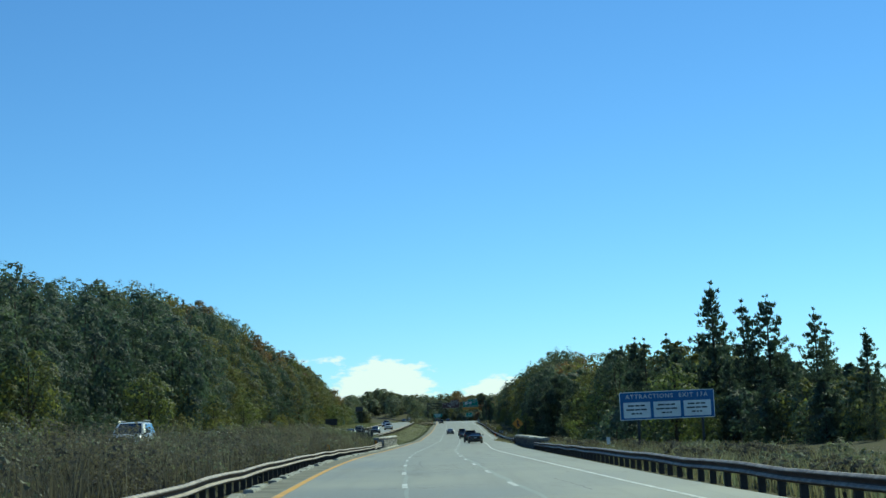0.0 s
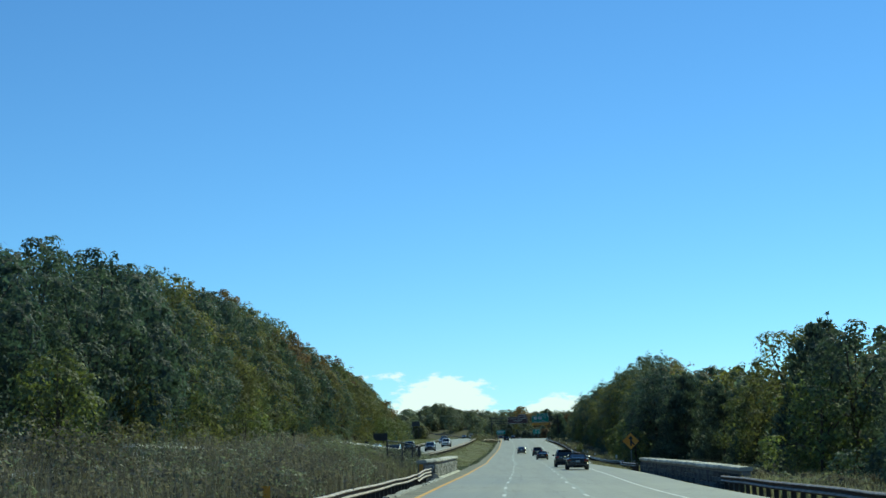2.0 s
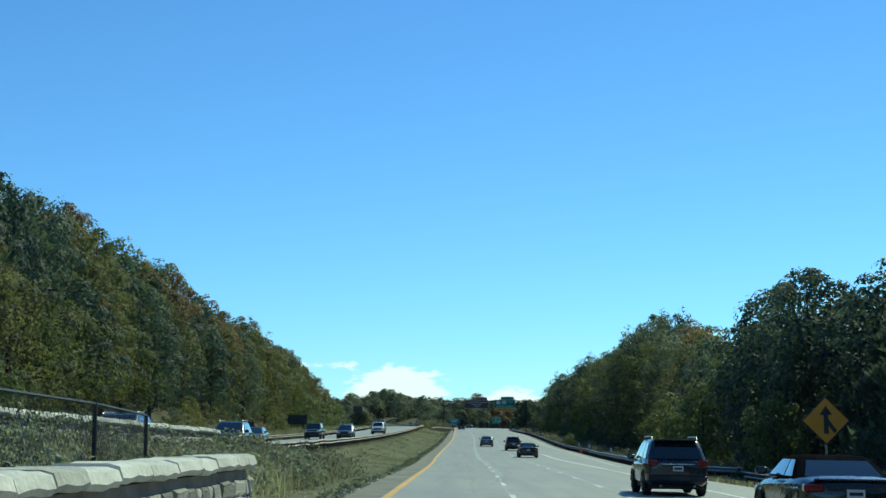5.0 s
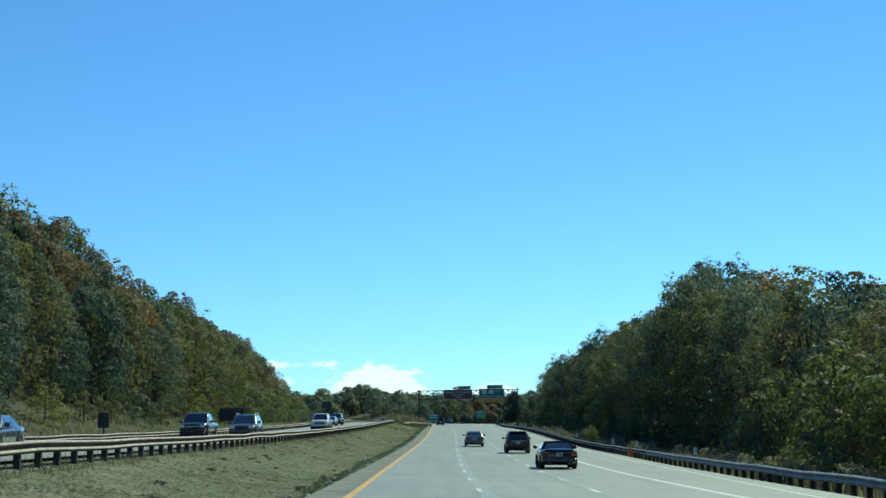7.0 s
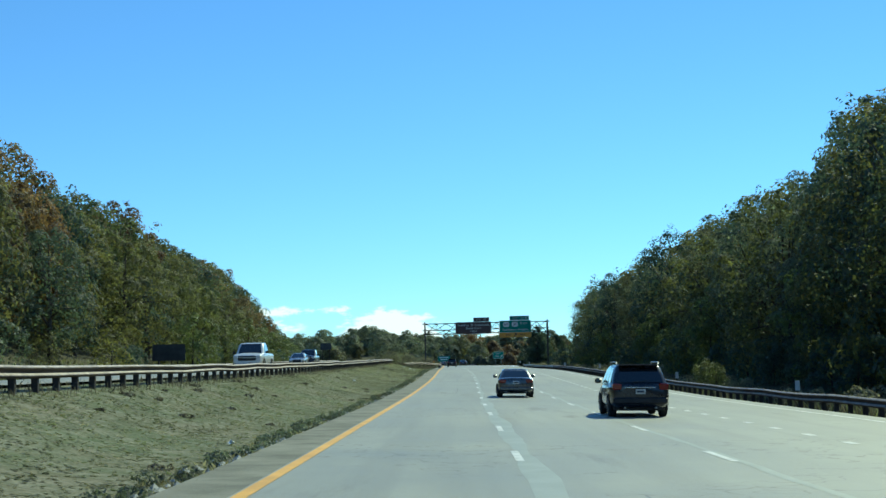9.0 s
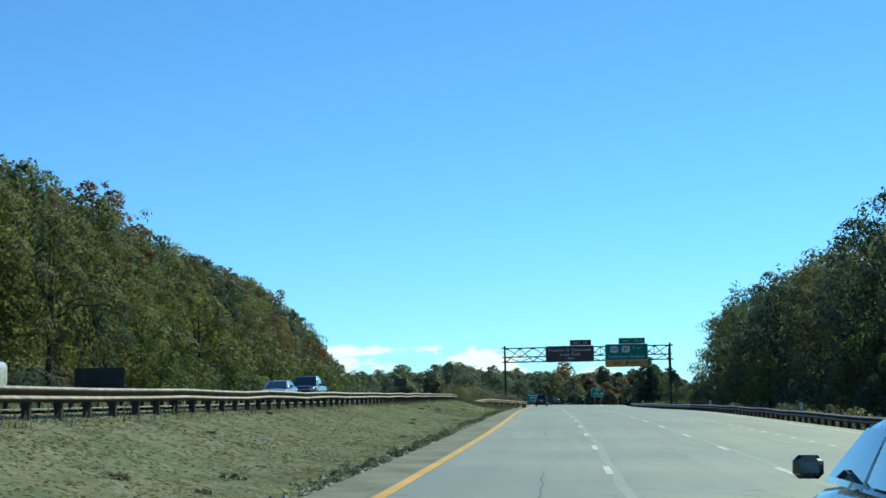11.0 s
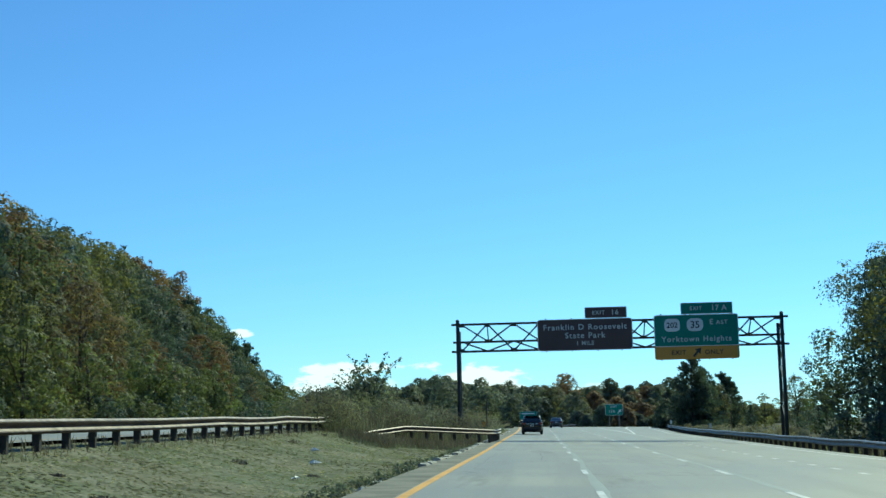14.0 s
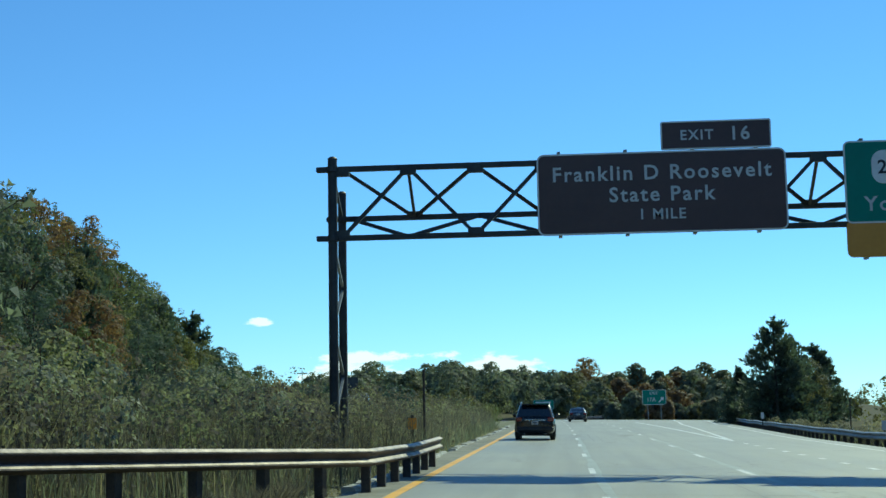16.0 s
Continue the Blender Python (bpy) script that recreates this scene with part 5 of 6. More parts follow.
def pickup(label, paint, group=""):
    w = 0.99
    st = [(-2.85, w - 0.05, 0.5, 1.12, 0.0), (-2.82, w, 0.45, 1.16, 0.0), (-0.75, w, 0.4, 1.16, 0.0), (-0.7, w, 0.4, 1.18, 0.0), (1.2, w, 0.4, 1.16, 0.02), (1.5, w, 0.4, 1.18, 0.05),
          (2.5, w - 0.03, 0.42, 1.12, 0.06), (2.75, w - 0.08, 0.45, 1.02, 0.03), (2.85, w - 0.14, 0.5, 0.92, 0.0)]
    cab = (-0.72, 1.55, w - 0.05, 1.14, -0.6, 0.75, w - 0.2, 1.86, dict(pillars=(0.5,)))

    def extras(top, a, b):
        part("bed_liner", Shape().box(-w + 0.14, w - 0.14, -2.72, -0.82, 1.16, 1.178, 0.004), TRIM, top)
        part("chrome_bar", Shape().box(-0.62, 0.62, b + 0.02, b + 0.05, 0.86, 0.94, 0.01), CHROME, top)

    return vehicle(label, group, paint, st, cab, (-1.75, 1.8), w, 0.4, dict(lamp=(0.8, 1.1, 0.14, 0.97), bumper=(0.5, 0.68), plate=0.72, bumper_paint=CHROME), dict(lamp=(0.82, 1.02, 0.3, 0.9), grille=0.6), extras, category="pickup", name="pickup_truck")


def on_lane(ob, u, y, facing=0.0, height=surface):
    """Stand a vehicle on the roadway."""
    a = along(y)
    slope = math.degrees(math.atan2(float(height(u, y + 2)) - float(height(u, y - 2)), 4.0))
    lean = math.degrees(math.atan2(float(height(u + 1, y)) - float(height(u - 1, y)), 2.0))
    ob.matrix_world = Matrix.Translation((float(mark_x(y)) + u, y, float(height(u, y)) + 0.004)) @ pose(0, 0, 0, slope, -lean, a) @ pose(0, 0, 0, 0, 0, facing)
    return ob


SAME, OPP = "cars on the near carriageway", "cars on the opposite carriageway"
on_lane(suv("black sport utility vehicle seen from behind, brightly edged roof rails", BLACK_PAINT, SAME), -2.0, 594.0)
on_lane(sedan("dark saloon car ahead in the middle lane", BLUE_BLACK, SAME), 1.6, 676.0)
on_lane(sedan("small dark saloon car far ahead near the bend", BLACK_PAINT, SAME), -2.0, 755.0)
on_lane(suv("midnight blue crossover with silver roof rails on pale pavement", BLUE_BLACK, SAME), 4.75, 345.0)
on_lane(coupe("black two-door car with a black canvas roof on pale pavement", BLACK_PAINT, SAME), 4.9, 306.0)
on_lane(suv("dark crossover with roof rails beside the stone parapet", BLUE_BLACK, SAME), 5.0, 210.0)
on_lane(coupe("black two-door car with a canvas roof beside the bridge parapet", BLACK_PAINT, SAME), 5.5, 192.0)
on_lane(sedan("dark grey saloon car in the middle of the pale road", GREY_PAINT, SAME), 1.8, 373.0)
lanes = (-15.2, -19.3)
for maker, label, paint, lane, y in ((suv, "white sport utility vehicle half hidden behind dry brush", WHITE_PAINT, 0, 80.0), (suv, "dark sport utility vehicle facing the camera", BLACK_PAINT, 0, 249.0),
                                     (sedan, "grey saloon car facing the camera by the bridge", GREY_PAINT, 1, 196.0), (suv, "black sport utility vehicle facing the camera by the bridge", BLACK_PAINT, 0, 222.0),
                                     (sedan, "white saloon car on the far lane", WHITE_PAINT, 1, 244.0),
                                     (sedan, "dark saloon car facing the camera behind the rail", GREY_PAINT, 1, 288.0), (pickup, "dark pickup truck facing the camera behind the rail", BLUE_BLACK, 1, 338.0),
                                     (suv, "grey sport utility vehicle facing the camera behind the rail", GREY_PAINT, 0, 334.0), (pickup, "white pickup truck facing the camera", WHITE_PAINT, 0, 394.0),
                                     (pickup, "grey-blue pickup truck behind the long guard rail", NAVY_PAINT, 1, 470.0), (sedan, "silver saloon car facing the camera", SILVER_PAINT, 1, 458.0),
                                     (suv, "silver crossover far down the opposite carriageway", SILVER_PAINT, 0, 625.0), (sedan, "black saloon car far down the opposite carriageway", BLACK_PAINT, 1, 690.0)):
    on_lane(maker(label, paint, OPP), lanes[lane], y, 180.0, flat_other)


# ---- trees ----
class Boughs:
    """The shaded inside of a crown: larger sprays, turned every way."""

    def __init__(self):
        self.p, self.s = [], []

    def fill(self, c, reach, size, n, rs):
        d = rs.normal(0, 1, (n, 3))
        d *= (rs.uniform(0.2, 1.0, n) ** 0.6 / np.linalg.norm(d, axis=1))[:, None]
        self.p.append(np.asarray(c) + d * np.asarray(reach))
        self.s.append(np.full(n, size))


def leaf_mesh(name, points, outward, size, material, rs, core=None, slim=1.0, scatter_=0.28):
    """Small folded leaf sprays, one at each point, turned roughly outward, over the inner masses."""
    n = len(points)
    nrm = outward + rs.normal(0, scatter_, (n, 3))
    nrm /= np.linalg.norm(nrm, axis=1)[:, None] + 1e-9
    a = np.cross(nrm, rs.normal(0, 1, (n, 3)))
    a /= np.linalg.norm(a, axis=1)[:, None] + 1e-9
    b = np.cross(nrm, a)
    if slim < 1.0:
        a, b = b, nrm
    s = (size * rs.uniform(0.65, 1.4, n))[:, None]
    if core is not None:
        s = np.where(core[:, None] > 0, core[:, None] * rs.uniform(0.7, 1.2, n)[:, None], s)
    k = rs.uniform(-0.4, 0.4, n)[:, None]
    v = np.stack([points - a * s * slim - b * s * 0.45, points + a * s * slim * (0.9 + k) - b * s * 0.5, points + b * s * 0.9 / slim**0.5 + a * s * k * slim], 1).reshape(-1, 3)
    f = np.arange(3 * n).reshape(-1, 3)
    me = bpy.data.meshes.new(name)
    me.vertices.add(len(v)), me.loops.add(f.size), me.polygons.add(len(f))
    me.vertices.foreach_set("co", v.ravel())
    me.loops.foreach_set("vertex_index", f.ravel())
    me.polygons.foreach_set("loop_start", 3 * np.arange(len(f)))
    me.update(calc_edges=True)
    me.validate()
    me.materials.append(material)
    return me


def gathered(pts, out, core, rs):
    """All sprays of a crown: places, outward ways, and the sizes of the inner ones (0 for the rest)."""
    n = sum(map(len, pts))
    if not core.p:
        return np.concatenate(pts), np.concatenate(out), np.zeros(n)
    m = sum(map(len, core.p))
    return np.concatenate(pts + core.p), np.concatenate(out + [rs.normal(0, 1, (m, 3))]), np.concatenate([np.zeros(n)] + core.s)


def broadleaf(seed, h, r, base, leaves, size, open_=0.0, lobes=27, twigs=18, inner=130, plump=1.0):
    """Trunk and limbs, leaf points with their outward ways, and inner masses, for a domed tree of many lobes."""
    rs = np.random.RandomState(seed)
    wood, core = Shape(), Boughs()
    lean = rs.uniform(-0.04, 0.04, 2) * h
    wood.tube([(0, 0, -0.6), (lean[0] * 0.3, lean[1] * 0.3, h * 0.3), (lean[0] * 0.7, lean[1] * 0.7, h * 0.6), (lean[0], lean[1], h * 0.86)], [h * 0.022, h * 0.016, h * 0.009, h * 0.003], 7)
    pts, out = [], []
    tall = h - base
    ph = rs.uniform(0, 2 * np.pi, 3)
    total = lobes + twigs

    def spread(th, t):
        """How far the crown reaches to a side, at a height."""
        wide = np.sqrt(max(0.0, 1 - abs((t - 0.42) / (0.58 if t > 0.42 else 0.5)) ** 2.3))
        return r * wide * (1 + 0.2 * np.sin(2 * th + ph[0]) + 0.13 * np.sin(3 * th + ph[1] + 4 * t))

    if inner:
        core.fill((lean[0] * 0.5, lean[1] * 0.5, base + tall * 0.44), np.array([0.52 * r, 0.52 * r, 0.3 * tall]), 0.05 * r, int(2.6 * inner * (1 - open_)), rs)
    for k in range(total):
        small = k >= lobes
        th = 2.39996 * k + rs.uniform(-0.5, 0.5)
        t = 0.03 + 0.95 * ((k % lobes + rs.uniform(0, 1)) / lobes) ** 0.85 if not small else rs.uniform(0.05, 1.0)
        cr = r * (rs.uniform(0.1, 0.17) if small else plump * rs.uniform(0.25, 0.42) * (1.0 - 0.22 * t))
        rad = max(0.0, spread(th, t) - cr * (0.7 if small else 0.7)) * (1.0 if small else rs.uniform(0.88, 1.03))
        p = np.array([lean[0] * t + rad * np.cos(th), lean[1] * t + rad * np.sin(th), base + tall * min(t, 1.0) - cr * (0.6 if small else 0.8) * t + (0.03 * tall * rs.uniform(-1, 1))])
        if k % 3 == 0 and not small:
            z0 = min(rs.uniform(0.25, 0.5) * h, p[2] * 0.85)
            q0 = np.array([lean[0] * z0 / h, lean[1] * z0 / h, z0])
            wood.tube([q0, (q0 + p) / 2 + np.array([0, 0, 0.04 * h]), p], [h * 0.009, h * 0.006, h * 0.003], 4)
        away = p - np.array([lean[0] * 0.5, lean[1] * 0.5, base + tall * 0.3])
        away = away / (np.linalg.norm(away) + 1e-6)
        if inner and not small and rs.uniform() > open_:
            core.fill(p - away * cr * 0.15, np.array([0.75, 0.75, 0.65]) * cr, 0.045 * r, inner // 6, rs)
        n = int(leaves / total * (0.35 if small else 1.5) * rs.uniform(0.75, 1.25) * (1 - open_ * rs.uniform(0, 0.8)))
        d = rs.normal(0, 1, (n, 3)) + away * 0.6 + np.array([0, 0, 0.4])
        d /= np.linalg.norm(d, axis=1)[:, None]
        rr = cr * (rs.uniform(0.78, 1.1, n) if not small else rs.uniform(0.3, 1.4, n))[:, None]
        pts.append(p + d * rr * np.array([1, 1, 0.84]))
        out.append(d + away * 0.25)
    return wood, *gathered(pts, out, core, rs), rs


def conifer(seed, h, r, leaves, ragged=0.35, fill=0.8, tiers=15, rise=1.0, tuft=1.0, heart=90):
    """A pine: whorls of rising branches that end in tufts of needles, with a ragged top."""
    rs = np.random.RandomState(seed)
    wood, core = Shape().tube([(0, 0, -0.5), (0, 0, h * 0.5), (0, 0, h * 0.97)], [h * 0.014, h * 0.009, h * 0.002], 6), Boughs()
    pts, out, tufts_ = [], [], []
    for k in range(tiers):
        t = (k + rs.uniform(-0.2, 0.2)) / tiers
        z = h * (0.05 + 0.9 * t)
        for j in range(6 if t < 0.7 else 4):
            th = rs.uniform(0, 2 * np.pi)
            ln = r * ((1 - t) ** 0.75 * rs.uniform(1 - ragged, 1.0 + ragged * 0.35) + 0.07)
            up = (0.1 + 0.5 * t) * ln * rise
            wood.tube([(0, 0, z), (np.cos(th) * ln * 0.9, np.sin(th) * ln * 0.9, z + up * 0.9)], [0.035, 0.008], 3)
            for f in (0.45, 0.75, 1.0):
                tufts_.append((np.array([np.cos(th) * ln * f, np.sin(th) * ln * f, z + up * f * f]) + rs.normal(0, 0.1, 3), (0.15 + 0.11 * rs.uniform()) * r * tuft * (1.15 - 0.55 * t), np.array([np.cos(th), np.sin(th), 0.9 + t])))
    for z in (0.9, 0.95, 1.0):
        tufts_.append((np.array([0, 0, h * z - 0.2]), 0.07 * r, np.array([0, 0, 1.0])))
    weight = sum(q[1] for q in tufts_)
    for p, cr, way in tufts_:
        n = max(4, int(leaves * cr / weight))
        d = rs.normal(0, 1, (n, 3)) + 0.5 * way
        d /= np.linalg.norm(d, axis=1)[:, None]
        pts.append(p + d * cr * rs.uniform(0.5, 1.1, n)[:, None] * np.array([1, 1, 0.8]))
        out.append(d * 0.8 + way * 0.7)
        if rs.uniform() < fill:
            core.fill(p - 0.1 * way * cr, np.array([0.7, 0.7, 0.5]) * cr, 0.075 * r, 5, rs)
    core.fill((0, 0, h * 0.32), (r * 0.45, r * 0.45, h * 0.28), 0.12 * r, heart, rs)
    return wood, *gathered(pts, out, core, rs), rs


PROTOS = {}


def proto(key, parts_, size, material, label, category="tree", name="tree", slim=1.0):
    wood, pts, out, core, rs = parts_
    PROTOS[key] = (name, wood.mesh("trunk", BARK, 60), leaf_mesh("crown", pts, out, size, material, rs, core, slim), label, category)


def recolour(key, source, material, label):
    name, trunk, crown, _, category = PROTOS[source]
    crown = crown.copy()
    crown.materials.clear()
    crown.materials.append(material)
    PROTOS[key] = (name, trunk, crown, label, category)


GREEN_LABEL, TURN_LABEL, RUST_LABEL = "tall green broadleaf tree at the wood's edge", "broadleaf tree turning olive and yellow", "broadleaf tree in rust autumn colour"
OPEN_LABEL = "open-crowned broadleaf tree with bare limbs showing"
for k in range(4):
    h = (19.0, 17.0, 21.0, 15.0)[k]
    proto("green%d" % k, broadleaf(10 + k, h, (6.6, 5.8, 6.1, 6.2)[k], h * 0.06, 3900, 0.205), 0.205, LEAF_GREEN, GREEN_LABEL)
    recolour("olive%d" % k, "green%d" % k, LEAF_OLIVE, TURN_LABEL)
    recolour("rust%d" % k, "green%d" % k, LEAF_RUST, RUST_LABEL)
for k in range(6):
    proto("airy%d" % k, broadleaf(30 + k, 17.0, 4.7 + 0.4 * (k // 2), 1.0, 7500, 0.14, 0.3, 36, 34), 0.14, (LEAF_LIFTED, LEAF_OLIVE, LEAF_LIFTED, LEAF_GREEN, LEAF_LIFTED, LEAF_OLIVE)[k], OPEN_LABEL)
for k in range(2):
    proto("lime%d" % k, broadleaf(40 + k, 7.5, 3.1, 0.3, 2100, 0.15, 0.2, 22, 20), 0.15, LEAF_LIME, "bright yellow-green young tree in sunlight")
    proto("bush%d" % k, broadleaf(50 + k, 4.2, 2.4, -0.2, 900, 0.14, 0.1, 16, 14, 70), 0.14, (LEAF_OLIVE, LEAF_GREEN)[k], "rounded shrub at the foot of the woods", "shrub", "shrub")
    proto("sage%d" % k, broadleaf(55 + k, 2.1, 1.5, -0.1, 2600, 0.045, 0.1, 20, 30, 50), 0.045, (LEAF_GREY, GREEN_BLADE)[k], "rounded dusty green shrub in the weeds", "shrub", "shrub")
    proto("spire%d" % k, conifer(60 + k, (13.0, 11.0)[k], (2.8, 2.6)[k], 6500, 0.55, 0.3, 21, 0.35, 0.62, 50), 0.13, NEEDLES, "slender dark conifer with ragged branches", slim=0.5)
    proto("pine%d" % k, conifer(70 + k, (12.0, 10.0)[k], (3.7, 3.3)[k], 6500, 0.28, 1.0), 0.2, NEEDLES, "broad dark pine with uneven branches", slim=0.55)
BACK = [broadleaf(80 + k, 19.0, 6.4, 0.4, 1050, 0.34, 0.0, 20, 14, 60, 1.2)[1:4] for k in range(4)]
FAR = [broadleaf(85 + k, 17.0, 7.5, 0.2, 950, 0.43, 0.0, 22, 6, 50, 1.4)[1:4] for k in range(4)]
FINE = [broadleaf(90 + k, 19.0, 6.0, 0.6, 1250, 0.27, 0.05, 20, 18, 60)[1:4] for k in range(4)]
THICKET = [broadleaf(100 + k, 1.5, 0.95, 0.05, 330, 0.06, 0.0, 16, 14, 0)[1:4] for k in range(4)]


def woods(name, spots, material, label, seed, size, protos, category="woods", tall=(1.0, 1.0), every=1):
    """Many plants too close together to tell apart, as one object. spots: u, y, scale."""
    rs = np.random.RandomState(seed)
    pts, out, core = [], [], []
    for u, y, sc, stretch in (q if len(q) == 4 else (*q, 1.0) for q in spots):
        p, o, c = (q[::every] for q in protos[rs.randint(len(protos))])
        a = rs.uniform(0, 2 * np.pi)
        turn = np.array([[np.cos(a), -np.sin(a), 0], [np.sin(a), np.cos(a), 0], [0, 0, 1]])
        pts.append((p @ turn.T) * sc * np.array([1, 1, stretch * rs.uniform(*tall)]) + np.array(spot(float(u), float(y), -0.1 * sc)))
        out.append(o @ turn.T)
        core.append(c * sc)
    return tagged(new(name, leaf_mesh(name, np.concatenate(pts), np.concatenate(out), size, material, rs, np.concatenate(core))), label, category, kind="stuff")


def strewn(n, u0, u1, y0, y1, lo, hi, seed):
    """Spots for woods(), spread over a strip."""
    rs = np.random.RandomState(seed)
    y = rs.uniform(y0, y1, n)
    a = u0(y) if callable(u0) else u0 + 0 * y
    b = u1(y) if callable(u1) else u1 + 0 * y
    return list(zip(a + (b - a) * rs.uniform(0, 1, n), y, rs.uniform(lo, hi, n)))


def plant(key, u, y, scale=1.0, turn=0.0, sink=0.15, squash=1.0, group=""):
    name, trunk, crown, label, category = PROTOS[key]
    top = empty(name, label, category, group)
    top.matrix_world = Matrix.Translation(spot(u, y, -sink)) @ pose(0, 0, 0, 0, 0, turn) @ Matrix.Diagonal((scale, scale, scale * squash, 1))
    for nm, me in (("trunk", trunk), ("crown", crown)):
        ob = new(nm, me)
        ob.parent = top
    return top


rw = random.Random(11)


def mix_pick(olive, rust):
    q = rw.random()
    return ("rust" if q < rust else "olive" if q < rust + olive else "green") + str(rw.randrange(4))


WOODS = "trees of the wooded hillside"
deep = {"green": [], "olive": [], "rust": []}
far_deep = {"green": [], "olive": [], "rust": []}
near_deep = {"green": [], "olive": [], "rust": [], "pale": []}


def deep_tree(u, y, sc, olive, rust, near=False, stretch=1.0):
    q = rw.random()
    (near_deep if near else far_deep if y > 786 else deep)["rust" if q < rust else "olive" if q < rust + olive else "green"].append((u, y, sc, stretch))


TALL = {"green0": 19.0, "green1": 17.0, "green2": 21.0, "green3": 15.0, "airy": 17.0, "spire0": 13.0, "spire1": 11.0, "pine0": 12.0, "pine1": 10.0}


def grown(key, u, y, high, group):
    """A tree of a given height; the tallest are slimmer."""
    sc = high / TALL["airy" if key[:4] == "airy" else key.replace("olive", "green").replace("rust", "green")]
    wide = min(sc, 0.95 + 0.3 * (sc - 0.95))
    return plant(key, u, y, wide, rw.uniform(0, 360), squash=sc / wide, group=group)


def edge_at(y):
    return float(wood_edge(y)) - 2.0 * math.sin(y * 0.021) - 1.5 * math.sin(y * 0.05)


# the wooded hillside beyond the other carriageway: an edge row, then rows up the slope, each with its heights along the road
HILL_ROWS = ((0.0, 10.0, 0.55, 0.98, lerp([(96, 17.5), (220, 20.5), (400, 20.5), (500, 19.0), (560, 17.0), (620, 15.0), (680, 13.5), (700, 10.8), (725, 10.8), (760, 14.0), (780, 14.0)])),
             (-8.0, 10.5, 0.84, 1.07, lerp([(96, 19.0), (200, 21.0), (260, 22.5), (280, 21.0), (330, 23.5), (430, 22.0), (460, 20.3), (540, 20.0), (580, 18.6), (660, 18.0), (700, 16.8), (740, 15.3), (760, 15.8), (780, 17.0)])),
             (-17.0, 10.5, 0.9, 1.1, lerp([(96, 20.0), (220, 21.5), (300, 24.0), (320, 20.5), (400, 23.7), (460, 25.0), (490, 20.0), (560, 19.6), (620, 17.5), (700, 17.0), (720, 18.5), (760, 19.5), (780, 20.0)])),
             (-27.0, 11.0, 0.92, 1.1, lerp([(96, 21.0), (260, 23.0), (300, 20.8), (340, 17.2), (380, 22.0), (420, 26.0), (525, 27.0), (540, 20.0), (600, 20.5), (660, 18.5), (690, 17.5), (740, 18.2), (780, 21.0)])),
             (-38.0, 12.0, 0.92, 1.1, lerp([(96, 22.0), (300, 23.5), (330, 19.5), (380, 20.3), (420, 27.0), (560, 28.0), (580, 24.0), (690, 22.0), (720, 20.0), (740, 22.0), (780, 24.0)])))
for row, (du, gap, lo, hi, high) in enumerate(HILL_ROWS):
    y = 94.0 + 3 * row
    while y < 789:
        u, tall_ = edge_at(y) + du + rw.uniform(-2.2, 2.2), float(high(y)) * rw.uniform(lo, hi)
        if row < 2 or (row == 2 and y > 360 and rw.random() < 0.55):
            grown(mix_pick(0.0 if y < 215 else (0.1, 0.05, 0.1)[row] if y < 270 else 0.25 if y < 330 else 0.42 if y < 450 else 0.6, 0.0 if y < 330 else (0.04, 0.2, 0.26)[row]), u, y, tall_, WOODS)
        else:
            sc = tall_ / 19.0
            wide = min(sc, 0.95 + 0.3 * (sc - 0.95))
            deep_tree(u, y, wide, 0.0 if y < 330 else 0.3, 0.0 if y < 330 else 0.08, y < 330, sc / wide)
        for _ in range((rw.random() < 0.75) + 2 * (y > 500) if row == 0 else 0):
            plant(rw.choice(("bush0", "bush1", "lime0", "bush1", "bush0")), edge_at(y) + 5.5 + rw.uniform(-1, 3), y + rw.uniform(0, 4), rw.uniform(0.7, 1.25), rw.uniform(0, 360), group=WOODS)
        y += gap * rw.uniform(0.82, 1.2)

RIGHT = "trees of the right-hand wood"
RIGHT_ROWS = (lerp([(40, 3.5), (84, 4.5), (96, 6.0), (108, 7.5), (120, 9.0), (132, 9.9), (168, 11.8), (182, 11.5), (192, 7.0), (204, 8.2), (216, 10.8), (228, 11.3), (252, 12.3), (270, 13.5), (283, 9.5), (296, 9.0), (308, 10.2), (324, 12.9), (348, 15.8), (372, 17.4), (396, 18.2), (408, 15.5), (440, 16.9), (500, 17.4), (530, 16.5), (560, 16.0), (590, 15.0)]),
              lerp([(40, 3.0), (84, 3.6), (96, 4.4), (108, 6.2), (132, 8.3), (156, 10.5), (204, 13.0), (216, 8.0), (228, 9.0), (240, 12.8), (270, 13.5), (286, 9.5), (306, 9.5), (320, 12.0), (346, 13.8), (372, 17.6), (408, 20.5), (432, 18.2), (456, 20.0), (500, 19.7), (560, 19.0), (590, 17.0)]),
              lerp([(40, 3.0), (108, 4.7), (132, 7.1), (156, 8.8), (180, 10.9), (192, 12.0), (228, 11.5), (240, 9.0), (252, 9.7), (276, 14.5), (292, 13.0), (312, 11.0), (330, 12.0), (355, 15.0), (372, 16.3), (396, 19.7), (432, 22.5), (500, 22.5), (547, 21.0)]))
set_back = lerp([(-40, 18.0), (92, 17.0), (104, 12.5), (150, 11.5), (195, 11.0), (255, 10.0), (300, 10.0), (340, 14.0), (480, 14.5), (515, 13.2), (540, 13.8), (570, 14.6), (590, 15.5)])
y = 40.0
